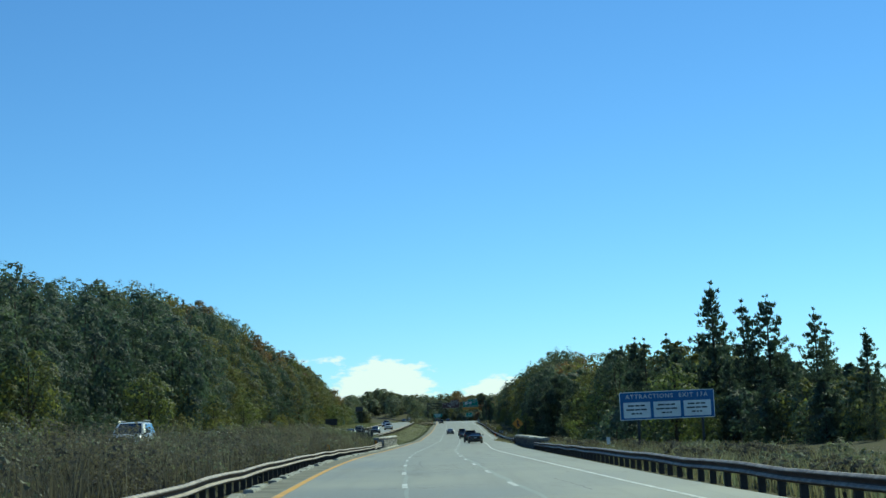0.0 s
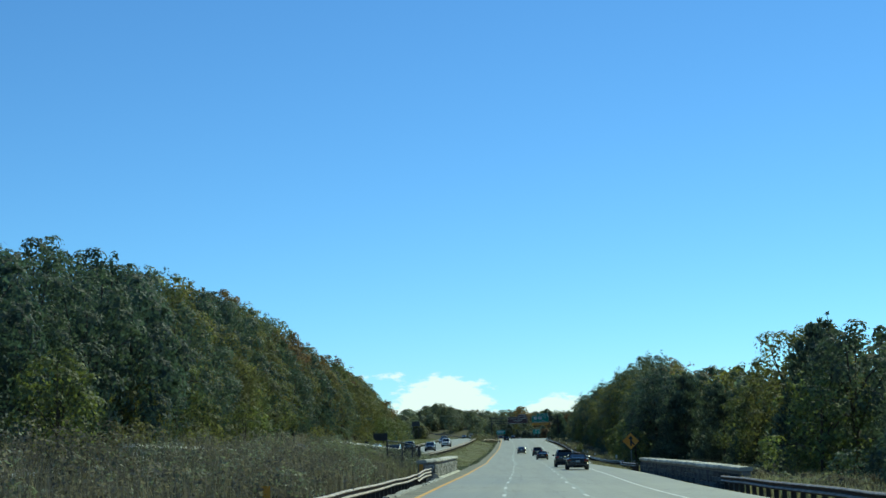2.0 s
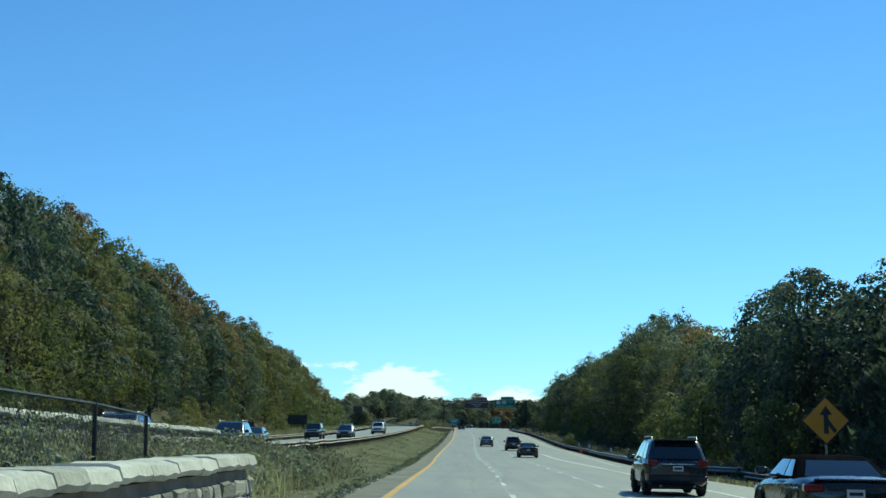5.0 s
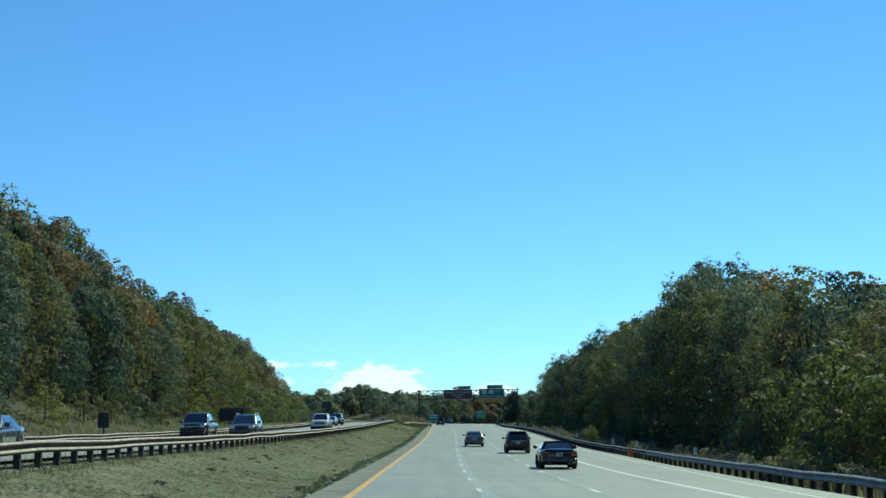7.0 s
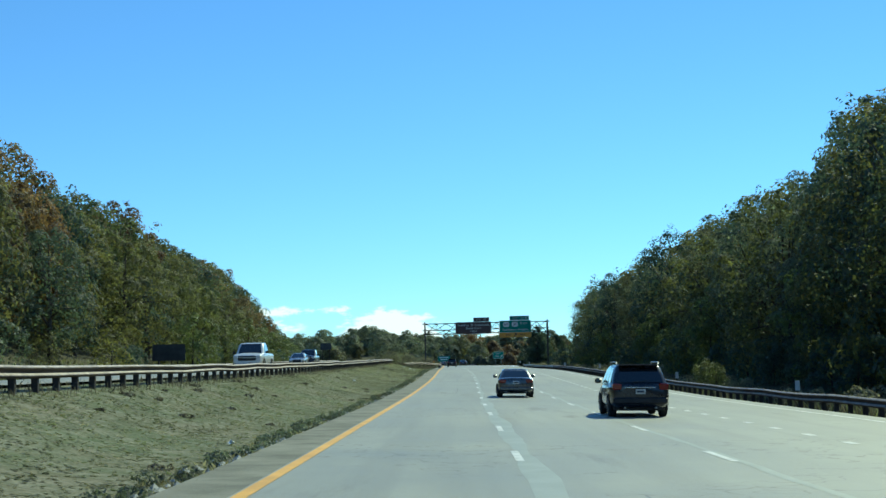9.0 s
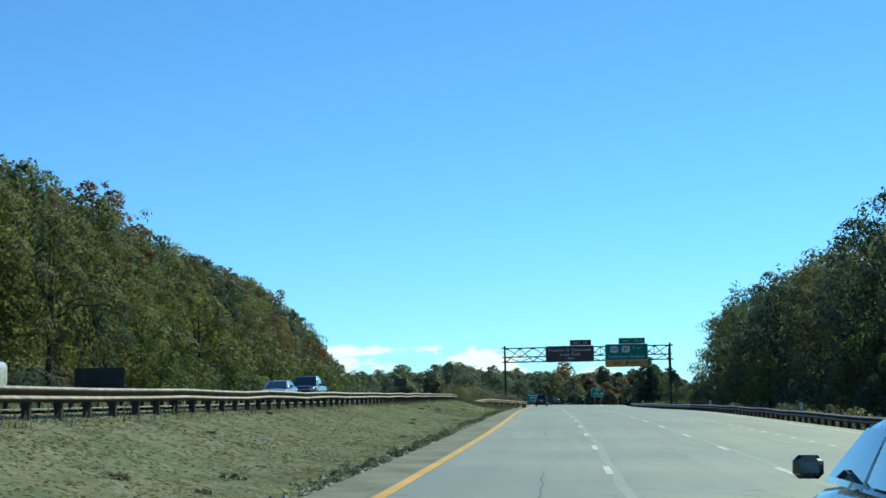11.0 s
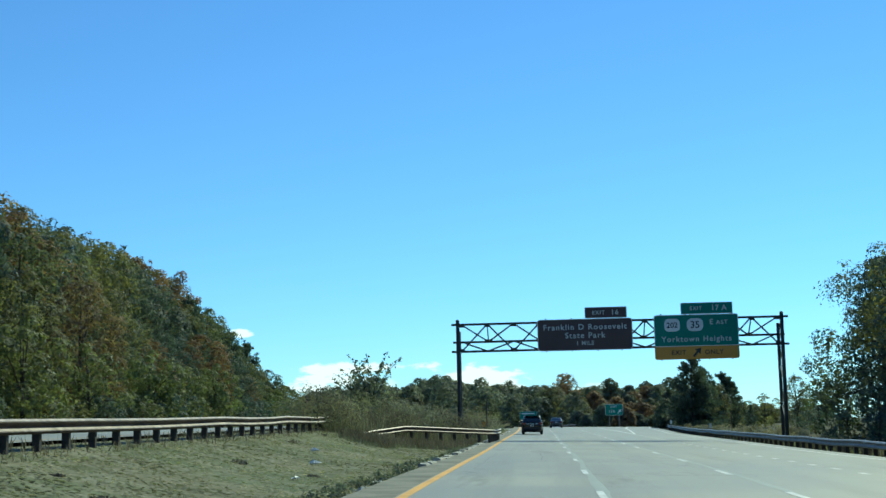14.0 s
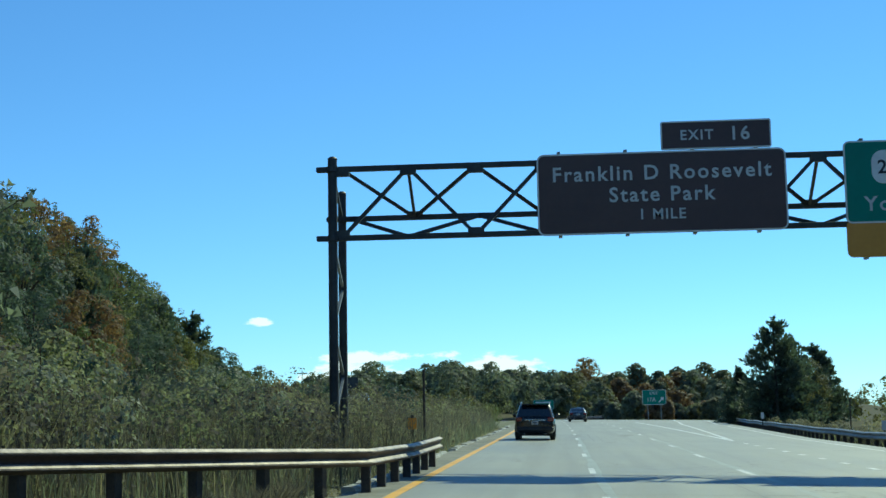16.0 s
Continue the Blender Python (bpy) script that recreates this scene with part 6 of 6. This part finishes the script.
while y < 588:
    u = max(float(right_pave(y)), 9.5) + float(set_back(y)) + 1.2 * math.sin(y * 0.043)
    if y < 180 or 195 < y < 234:
        key = rw.choice(("spire0", "spire1", "pine0", "pine0" if y < 100 or y > 190 else "green1", "pine1", "pine0"))
    else:
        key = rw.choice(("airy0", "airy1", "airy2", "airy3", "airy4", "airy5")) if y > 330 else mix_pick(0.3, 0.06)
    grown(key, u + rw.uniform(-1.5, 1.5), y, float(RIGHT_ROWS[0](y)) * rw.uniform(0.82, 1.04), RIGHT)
    if rw.random() < 0.6 and not 195 < y < 236 and not 60 < y < 100:
        plant(rw.choice(("bush0", "bush1", "lime1" if y > 200 else "bush1", "bush1")), u - 4.0 + rw.uniform(-0.6, 1.0), y + 2, rw.uniform(0.5, 0.95), rw.uniform(0, 360), group=RIGHT)
    for row in (1, 2):
        kind = rw.choice(("pale", "pale", "green", "olive", "olive", "rust" if y > 230 else "green"))
        near_deep[kind].append((u + 7.0 * row + rw.uniform(-2, 2), y + rw.uniform(-2, 2), float(RIGHT_ROWS[row](y)) / 19.0 * rw.uniform(0.82, 1.02), 1.0))
    y += rw.uniform(5.0, 7.0)

y = 372.0
while y < 546:
    u = max(float(right_pave(y)), 9.5) + float(set_back(y)) - 2.6 + rw.uniform(-0.8, 0.8)
    plant(rw.choice(("bush0", "bush1", "bush1", "bush0", "lime1")), u, y, rw.uniform(0.75, 1.35), rw.uniform(0, 360), group=RIGHT)
    y += rw.uniform(4.0, 6.0)

# single trees that stand out
for x, y, h in ((21.2, 114, 12.2), (22.8, 110, 10.3), (24.0, 107, 10.3), (25.2, 98, 8.5), (26.0, 89, 6.5), (22.6, 106, 7.4), (27.0, 102, 7.6), (23.0, 150, 10.5)):
    key = rw.choice(("spire0", "spire1"))
    plant(key, x - float(mark_x(y)), y, 1.07 * h / (13.0 if key == "spire0" else 11.0), x * 40)
for u, y, s_ in ((19.5, 240, 0.58), (17.8, 247, 0.62), (18.6, 255, 0.6), (21.0, 234, 0.5)):
    plant("green%d" % (y % 4), u, y, s_, y, group=RIGHT)
plant("lime1", 18.3, 100, 0.84, 30)
plant("lime0", 19.6, 97, 0.36, 80)
for u, y, s_ in ((24.3, 96, 0.9), (26.0, 94, 1.0), (25.4, 88, 0.75), (28.0, 92, 0.95), (27.4, 86, 0.7), (22.8, 100, 1.0), (22.0, 106, 1.0), (29.6, 90, 0.8)):
    plant("bush%d" % (y % 4 == 0), u, y, s_, 53 * y, group=RIGHT)
for u, y, high in ((29.5, 103, 5.4), (27.0, 108, 6.2), (31.5, 99, 4.4), (25.2, 112, 7.0)):
    grown("green%d" % (y % 4), u, y, high, RIGHT)
plant("lime0", 18.0, 150, 0.9, 60)
for du, y, s_ in ((-13, 466, 1.12), (-15, 480, 1.2), (-12, 528, 1.05), (-11, 546, 1.1), (-16, 392, 1.25), (-10, 612, 1.0)):
    plant("rust%d" % (y % 4), edge_at(y) + du, y, s_, y, group=WOODS)
for du, y, s_ in ((-6, 414, 1.75), (-9, 428, 1.8), (-8, 360, 1.5), (-5, 590, 1.3), (-7, 700, 1.4), (-5, 742, 1.2), (-8, 772, 1.3), (-1, 787, 1.15), (-4, 784, 1.45), (1.5, 781, 0.95)):
    plant("pine%d" % (y % 2), edge_at(y) + du, y, s_, y, group=WOODS)
plant("lime0", -33, 170, 1.2, 10)
plant("lime1", -36, 232, 1.1, 50)
plant("olive3", -37.0, 205, 0.62, 70)
plant("pine0", 20.4, 664, 1.05, 0, squash=0.86)
plant("pine0", 22.0, 667, 0.92, 70, squash=0.84)
plant("pine1", 26.2, 676, 1.0, 90, squash=0.86)
plant("pine1", 27.6, 679, 0.86, 20, squash=0.84)
plant("olive3", 23.6, 668, 0.46, 40)
plant("pine1", 17.8, 672, 0.62, 10)
plant("bush0", 28.0, 650, 1.1, 0)
plant("airy1", 25.0, 610, 0.36, 0)
plant("spire1", 22.0, 622, 0.32, 0)
for u, y, s_ in ((33, 640, 1.0), (36, 660, 1.2), (30, 690, 1.1), (27, 622, 0.7), (24, 598, 0.6)):
    plant("bush1", u, y, s_, y)
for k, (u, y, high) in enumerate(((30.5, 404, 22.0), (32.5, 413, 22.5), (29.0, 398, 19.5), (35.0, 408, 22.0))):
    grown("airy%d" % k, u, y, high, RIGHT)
plant("bush1", 16.6, 538, 0.9, 0)
plant("lime0", 14.6, 385, 0.3, 0)
plant("lime1", 15.0, 391, 0.34, 0)
for k in range(16):
    plant(rw.choice(("bush0", "bush1")), rw.uniform(-11.8, -8.5), rw.uniform(592, 720), rw.uniform(0.35, 0.75), rw.uniform(0, 360))
for u, y, s_ in ((-11.0, 583, 0.5), (-9.6, 590, 0.4), (-11.2, 543, 0.42), (-11.8, 556, 0.5), (-11.9, 570, 0.55)):
    plant("bush1", u, y, s_, y)

for u, y, s_ in ((-7.3, 147.5, 0.85), (-8.6, 151.0, 1.0), (-7.4, 153.5, 0.8), (-10.2, 149.0, 1.05), (-9.3, 155.5, 0.95), (-11.0, 154.0, 1.0), (-8.9, 144.0, 0.95), (-10.8, 160.5, 0.9), (-9.4, 164.0, 0.8), (-10.6, 172.0, 0.85), (-7.6, 140.0, 0.85),
                 (-9.6, 546.0, 1.1), (-8.0, 549.5, 0.9), (-10.9, 551.0, 1.2), (-7.6, 555.0, 0.8), (-11.3, 541.0, 1.1), (-9.9, 557.0, 1.0), (-8.9, 562.5, 0.9), (-11.0, 566.0, 1.1)):
    plant("sage%d" % (int(y) % 2), u, y, s_, 37 * y)

# the woods round the bend and on the far ridge
for k in range(230):
    y = rw.uniform(885, 1040)
    x = rw.uniform(-200, 62)
    u = x - float(mark_x(y))
    if -25 < u < 15 or (u > 15 and u < 60 and y < 905):
        continue
    deep_tree(u, y, rw.uniform(0.42, 0.76) * (1.0 if x < 10 else 0.75 if x < 50 else 0.4), 0.25, 0.1 if x < 0 else 0.3)
for row in range(4):
    x = -128.0
    while x < 150:
        y = 1236.0 + 22 * row + rw.uniform(-8, 8)
        deep_tree(x - float(mark_x(y)), y, rw.uniform(0.58, 0.86), 0.16 if x < -10 else 0.3, 0.04 if x < -10 else 0.22)
        x += rw.uniform(5.5, 8.5)
for k in range(90):
    y = rw.uniform(800, 885)
    u = rw.choice((rw.uniform(18, 42) + max(0.0, y - 700) * 0.2, rw.uniform(20, 48), rw.uniform(-130, -58)))
    deep_tree(u, y, rw.uniform(0.2, 0.38), 0.35, 0.2)
# far trees take the lightened leaves: haze put into their colour
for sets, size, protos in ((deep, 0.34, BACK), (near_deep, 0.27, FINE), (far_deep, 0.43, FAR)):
    woods("woods", sets["green"], LEAF_LIFTED if sets is far_deep else LEAF_GREEN, "dense green woodland on the slopes and the far ridge", 1, size, protos)
    woods("woods", sets["olive"], LEAF_OLIVE, "woodland turning olive and yellow on the slopes", 2, size, protos)
    woods("woods", sets["rust"], LEAF_RUST, "scattered woodland crowns in rust autumn colour", 3, size, protos)


# back rows lifted out of shade by the lighter leaf colour
woods("woods", near_deep["pale"], LEAF_LIFTED, "dusty green woodland behind the verge", 4, 0.27, FINE)


# ---- brush, weeds and grass ----
def blades(name, spots, height, width, material, seed, label, lean=0.25, category="grass", tips=1.0):
    """Upright blades or stalks with tapered tips, each bent a little: one object."""
    rs = np.random.RandomState(seed)
    n = len(spots)
    p = np.array(spots)
    h = height * rs.uniform(0.45, 1.15, n)
    th = rs.uniform(0, 2 * np.pi, n)
    a = np.stack([np.cos(th), np.sin(th), np.zeros(n)], 1) * (width * rs.uniform(0.6, 1.4, n))[:, None]
    ben = rs.normal(0, lean, (n, 2)) * h[:, None]
    m = p + np.stack([ben[:, 0] * 0.35, ben[:, 1] * 0.35, h * 0.55], 1)
    t = p + np.stack([ben[:, 0], ben[:, 1], h], 1)
    v = np.stack([p - a * 0.5, p + a * 0.5, m + a * 0.55 * tips, m - a * 0.55 * tips, t], 1).reshape(-1, 3)
    k = 5 * np.arange(n)[:, None]
    me = bpy.data.meshes.new(name)
    loops = np.concatenate([k + np.array([[0, 1, 2, 3]]), k + np.array([[3, 2, 4]])], 1).ravel()
    me.vertices.add(5 * n), me.loops.add(7 * n), me.polygons.add(2 * n)
    me.vertices.foreach_set("co", v.ravel())
    me.loops.foreach_set("vertex_index", loops)
    me.polygons.foreach_set("loop_start", (7 * np.arange(n)[:, None] + np.array([[0, 4]])).ravel())
    me.update(calc_edges=True)
    me.validate()
    me.materials.append(material)
    return tagged(new(name, me), label, category, kind="stuff")


def scatter(n, u0, u1, y0, y1, seed, near=0.0):
    """Places on the ground; near > 0 crowds them toward the road's side u1."""
    rs = np.random.RandomState(seed)
    y = rs.uniform(y0, y1, n)
    f = rs.uniform(0, 1, n) ** (1.0 + near)
    lo = u0(y) if callable(u0) else np.full(n, float(u0))
    hi = u1(y) if callable(u1) else np.full(n, float(u1))
    u = hi + (lo - hi) * f
    clump = np.sin(u * 1.9 + 3 * np.sin(y * 0.7)) * np.sin(y * 1.3 + 2 * np.sin(u * 0.8))
    keep = clump > rs.uniform(-1.6, 0.7, n)
    u, y = u[keep], y[keep]
    return np.stack([mark_x(y) + u, y, land(u, y) - 0.03], 1)


brush_in = lambda y: left_rail_u(y) - 1.2
woods("dry_brush", strewn(360, -12.2, brush_in, -10, 158, 0.8, 1.4, 21), DRY_STALK, "dense grey-brown dry brush filling the median", 21, 0.05, THICKET, "brush", (0.85, 1.2))
woods("weed_thicket", strewn(190, -12.2, brush_in, -10, 158, 0.8, 1.35, 22), LEAF_GREY, "dusty green weeds among the dry brush", 22, 0.052, THICKET, "weeds", (0.8, 1.1))
blades("dry_stalks", scatter(26000, -12.2, lambda y: left_rail_u(y) - 0.6, -20, 158, 1), 1.75, 0.017, DRY_STALK, 1, "thin brown stalks standing in the brush", 0.12, "brush")
woods("weed_thicket", strewn(190, -12.0, -6.9, 150, 236, 0.7, 1.25, 23), LEAF_GREY, "dusty green weeds between the two bridges", 23, 0.06, THICKET, "weeds", (0.7, 1.0))
woods("dry_brush", strewn(80, -12.0, -6.9, 157, 236, 0.6, 1.0, 24), DRY_STALK, "dry brown brush between the two bridges", 24, 0.045, THICKET, "brush", (0.7, 1.1))
blades("weeds", scatter(14000, -12.0, -6.6, 158, 236, 3), 1.1, 0.016, TAN_GRASS, 3, "tall green and tan weeds between the bridges", 0.25, "weeds")
rr_ = lambda y: right_rail_u(y) + 0.5
blades("tan_weeds", scatter(30000, lambda y: right_rail_u(y) + 7.0, rr_, -20, 196, 5), 0.95, 0.03, TAN_GRASS, 5, "brown dry weeds behind the guard rail", 0.25, "weeds")
blades("dark_weeds", scatter(12000, lambda y: right_rail_u(y) + 7.0, rr_, -20, 196, 6), 0.85, 0.035, LEAF_GREY, 6, "green weeds behind the guard rail", 0.3, "weeds")
woods("weed_thicket", strewn(120, lambda y: right_rail_u(y) + 8.0, lambda y: right_rail_u(y) + 1.8, 0, 200, 0.4, 0.8, 25), LEAF_GREY, "dusty weeds behind the guard rail", 25, 0.07, THICKET, "weeds")
woods("dry_brush", strewn(210, lambda y: right_rail_u(y) + 6.0, lambda y: right_rail_u(y) + 0.9, 0, 200, 0.45, 0.85, 26), DRY_STALK, "dry brown brush behind the guard rail", 26, 0.07, THICKET, "brush")
woods("weed_thicket", strewn(150, lambda y: ramp_u(y) + 7.0, lambda y: ramp_u(y) + 1.6, 196, 720, 0.4, 0.9, 27), TAN_GRASS, "tan weeds below the woods", 27, 0.07, THICKET, "weeds")
woods("dry_brush", strewn(300, lambda y: ramp_u(y) + 2.0, lambda y: ramp_u(y) + 0.5, 240, 640, 0.3, 0.5, 35), DRY_STALK, "low brown weeds under the guard rail", 35, 0.05, THICKET, "weeds", every=2)
blades("verge_weeds", scatter(26000, lambda y: ramp_u(y) + 5.0, lambda y: ramp_u(y) + 0.4, 200, 720, 7), 0.7, 0.03, DRY_STALK, 7, "brown weeds between the rail and the woods", 0.3, "weeds")
blades("verge_weeds", scatter(14000, lambda y: ramp_u(y) + 5.0, lambda y: ramp_u(y) + 0.4, 200, 720, 8), 0.6, 0.045, GREEN_BLADE, 8, "green weeds between the rail and the woods", 0.35, "weeds")
blades("gore_grass", scatter(9000, lambda y: ramp_u(y) - 0.6, lambda y: np.maximum(right_pave(y) + 0.3, 9.0), 200, 262, 9), 0.35, 0.06, TAN_GRASS, 9, "dry grass in the gore of the slip road", 0.4)


def tufts(name, spots, height, size, material, seed, label):
    """Low scattered turf leaves: one object."""
    rs = np.random.RandomState(seed)
    p = np.array(spots)
    p[:, 2] += 0.055 + rs.uniform(0, height, len(p))
    return tagged(new(name, leaf_mesh(name, p, rs.normal(0, 0.12, p.shape) + np.array([0.2, 0.1, 2.2]), size, material, rs)), label, "grass", kind="stuff")


tufts("median_grass", scatter(120000, -12.0, lambda y: left_pave(y) - 0.15, 190, 560, 10), 0.02, 0.06, GREEN_BLADE, 10, "short mown grass of the median")
tufts("median_straw", scatter(70000, -12.0, lambda y: left_pave(y) - 0.1, 190, 560, 11), 0.02, 0.05, TAN_GRASS, 11, "dry straw in the mown median")
woods("thatch_mats", strewn(90, -11.4, lambda y: left_pave(y) - 0.8, 200, 545, 0.12, 0.3, 31), DRY_STALK, "low mats of brown dead weed in the mown median", 31, 0.04, THICKET, "weeds", (0.25, 0.45), 3)
blades("edge_weeds", scatter(16000, lambda y: left_pave(y) - 0.9, lambda y: left_pave(y) + 0.05, 190, 640, 12), 0.16, 0.04, TAN_GRASS, 12, "dark weeds and litter along the shoulder", 0.7, "weeds")
woods("edge_clumps", strewn(460, lambda y: left_pave(y) - 0.9, lambda y: left_pave(y) - 0.2, 196, 545, 0.1, 0.24, 33), LEAF_GREY, "low dark clumps of weed along the shoulder's edge", 33, 0.035, THICKET, "weeds", (0.6, 1.0), 3)


def rubble(seed, n, y0, y1):
    """Broken pale chips of kerb and gravel along the shoulder: one object."""
    rs = np.random.RandomState(seed)
    verts, faces = [], []
    for k in range(n):
        y = rs.uniform(y0, y1)
        u = float(left_pave(y)) - 0.12 - abs(rs.normal(0, 0.3))
        if math.sin(y * 0.31) + math.sin(y * 0.083 + 1.0) < rs.uniform(-1.6, 0.9):
            continue
        s_ = 0.03 + 0.1 * rs.uniform(0, 1) ** 3
        c = np.array([float(mark_x(y)) + u, y, float(land(u, y)) + 0.02 + s_ * 0.25])
        b = len(verts)
        for q in ((1, 0, 0), (0, 1, 0), (-1, 0, 0), (0, -1, 0), (0, 0, 0.6), (0, 0, -0.6)):
            verts.append(tuple(c + np.array(q) * s_ * rs.uniform(0.6, 1.4, 3)))
        for i in range(4):
            faces += [(b + i, b + (i + 1) % 4, b + 4), (b + (i + 1) % 4, b + i, b + 5)]
    me = bpy.data.meshes.new("rubble")
    me.from_pydata(verts, [], faces)
    me.materials.append(CONCRETE)
    return tagged(new("rubble", me), "pale broken concrete chips along the shoulder's edge", "rubble", kind="stuff")


rubble(34, 3600, 200, 548)
blades("rail_weeds", scatter(9000, -12.3, -11.2, 236, 545, 13), 0.3, 0.02, DRY_STALK, 13, "dry weeds at the foot of the long guard rail", 0.3, "weeds")
gantry_edge = lerp([(530, -12.0), (534, -11.0), (540, -8.7), (545, -6.9), (549, -5.7), (565, -5.1), (640, -6.0)])
inner = lambda y: gantry_edge(y) - 0.9
woods("dry_brush", strewn(120, -12.0, inner, 528, 640, 0.9, 1.5, 28), DRY_STALK, "tall dry brush around the gantry leg", 28, 0.05, THICKET, "brush", (0.9, 1.3))
woods("weed_thicket", strewn(170, -12.0, inner, 526, 650, 0.9, 1.45, 29), GREEN_BLADE, "tall green weeds around the gantry leg", 29, 0.05, THICKET, "weeds", (0.9, 1.2))
blades("gantry_straw", scatter(11000, -12.2, gantry_edge, 530, 640, 36), 1.5, 0.013, TAN_GRASS, 36, "pale straw standing among the weeds", 0.3, "weeds")
blades("gantry_stalks", scatter(22000, -12.2, gantry_edge, 530, 640, 14), 1.7, 0.014, DRY_STALK, 14, "tall thin stalks around the gantry leg", 0.14, "brush")
front = lerp([(530, -10.9), (534, -10.2), (540, -7.6), (545, -5.9), (549, -4.7)])
blades("rail_weeds", scatter(9000, lambda y: np.minimum(front(y) + 2.6, -5.2), lambda y: np.minimum(front(y) + 0.2, -5.4), 527, 548, 37), 0.55, 0.02, DRY_STALK, 37, "brown weeds in front of the bent rail", 0.35, "weeds")
blades("rail_weeds", scatter(5000, lambda y: np.minimum(front(y) + 2.8, -5.1), lambda y: np.minimum(front(y) + 0.2, -5.4), 526, 548, 38), 0.3, 0.02, LEAF_GREY, 38, "dusty green weeds in front of the bent rail", 0.4, "weeds")
blades("gantry_grass", scatter(12000, -12.2, lambda y: gantry_edge(y) + 0.4, 530, 640, 15), 1.1, 0.014, LEAF_GREY, 15, "tall grass around the gantry leg", 0.3, "weeds")
blades("far_verge", scatter(26000, lambda y: wood_edge(y) + 3.0, OPP_OUT - 0.6, 60, 820, 16), 0.8, 0.09, GREEN_BLADE, 16, "rough grass between the other carriageway and the woods", 0.35, "grass")
blades("far_straw", scatter(14000, lambda y: wood_edge(y) + 3.0, OPP_OUT - 0.6, 60, 820, 17), 0.7, 0.08, TAN_GRASS, 17, "pale straw between the other carriageway and the woods", 0.35, "grass")


# ---- an arching leggy shrub by the gantry, litter in the grass ----
def leggy_shrub(place):
    rs = np.random.RandomState(3)
    top = empty("shrub", "tall leggy shrub with arching bare sprays", "shrub")
    top.matrix_world = Matrix.Translation(place)
    wood, pts, out = Shape(), [], []
    for k in range(30):
        th, ln, rise_ = rs.uniform(0, 2 * np.pi), rs.uniform(1.0, 2.4), rs.uniform(2.2, 4.8)
        path = [np.array([math.cos(th) * ln * f**1.6, math.sin(th) * ln * f**1.6, rise_ * (f * 1.25 - 0.3 * f**3)]) for f in np.linspace(0, 1, 7)]
        wood.tube(path, [0.035, 0.032, 0.028, 0.024, 0.018, 0.012, 0.006], 5)
        for f in np.r_[np.linspace(0.1, 0.75, 60), np.linspace(0.75, 1.0, 10)]:
            i = f * 6
            a, b = path[int(min(i, 5))], path[int(min(i, 5)) + 1]
            pts.append(a + (b - a) * (i - int(min(i, 5))) + rs.normal(0, 0.28 - 0.22 * f, 3)), out.append(rs.normal(0, 1, 3))
    part("woody_frame", wood, BARK, top)
    part("foliage", leaf_mesh("foliage", np.array(pts), np.array(out), 0.11, LEAF_GREY, rs), None, top)


leggy_shrub(Vector((-12.6, 545.0, float(land(-11.2, 545.0)))))
crumple = Shape()
crumple.loft([[(0.14 * q * math.cos(a) * (1 + 0.45 * math.sin(3 * a + z * 40)), 0.1 * q * math.sin(a) * (1 + 0.4 * math.sin(2 * a + z * 60)), z * (1 + 0.5 * math.sin(2 * a))) for a in (2 * math.pi * k / 11 for k in range(11))] for q, z in ((0.6, 0.0), (1.0, 0.02), (0.75, 0.055), (0.45, 0.05), (0.12, 0.085))])
bag = solid("litter_bag", crumple, SIGN_WHITE, "crumpled white plastic bag lying in the grass", "litter", "litter in the median")
bag.matrix_world = Matrix.Translation(spot(-8.2, 505.0, 0.06)) @ Matrix.Diagonal((1.3, 1.3, 1.1, 1))
for u, y, s_ in ((-9.3, 512.0, 1.1), (-6.4, 330.0, 0.9), (-9.0, 402.0, 0.8), (-6.0, 262.0, 1.0), (-7.4, 497.0, 0.9)):
    copy_thing(bag, Matrix.Translation(spot(u, y, 0.06)) @ pose(0, 0, 0, 0, 0, 40 * u)).scale = (s_, s_, s_)


# ---- a far utility pole and a lone post behind the rail ----
def utility_pole(place, high, label, arms=True):
    top = empty("utility_pole" if arms else "marker_post", label, "pole" if arms else "post")
    top.matrix_world = Matrix.Translation(place)
    part("shaft", Shape().tube([(0, 0, -0.5), (0, 0, high * 0.5), (0.02, 0, high)], [high * 0.011, high * 0.009, high * 0.006] if arms else [0.06, 0.055, 0.05], 8), BARK, top)
    if arms:
        part("crossarm", Shape().box(-1.3, 1.3, -0.08, 0.08, high - 1.0, high - 0.78, 0.02), BARK, top)
        for x in (-1.15, -0.4, 0.4, 1.15):
            part("insulator", Shape().tube([(x, 0, high - 0.78), (x, 0, high - 0.55)], 0.06, 6), ZINC, top)


pole_u = -71.0 - float(mark_x(900.0))
utility_pole(spot(pole_u, 900.0), 15.0 - float(land(pole_u, 900.0)), "tall wooden utility pole above the far trees")
utility_pole(spot(20.5 - float(mark_x(640.0)), 640.0), 2.5, "lone dark post behind the exit guard rail", False)
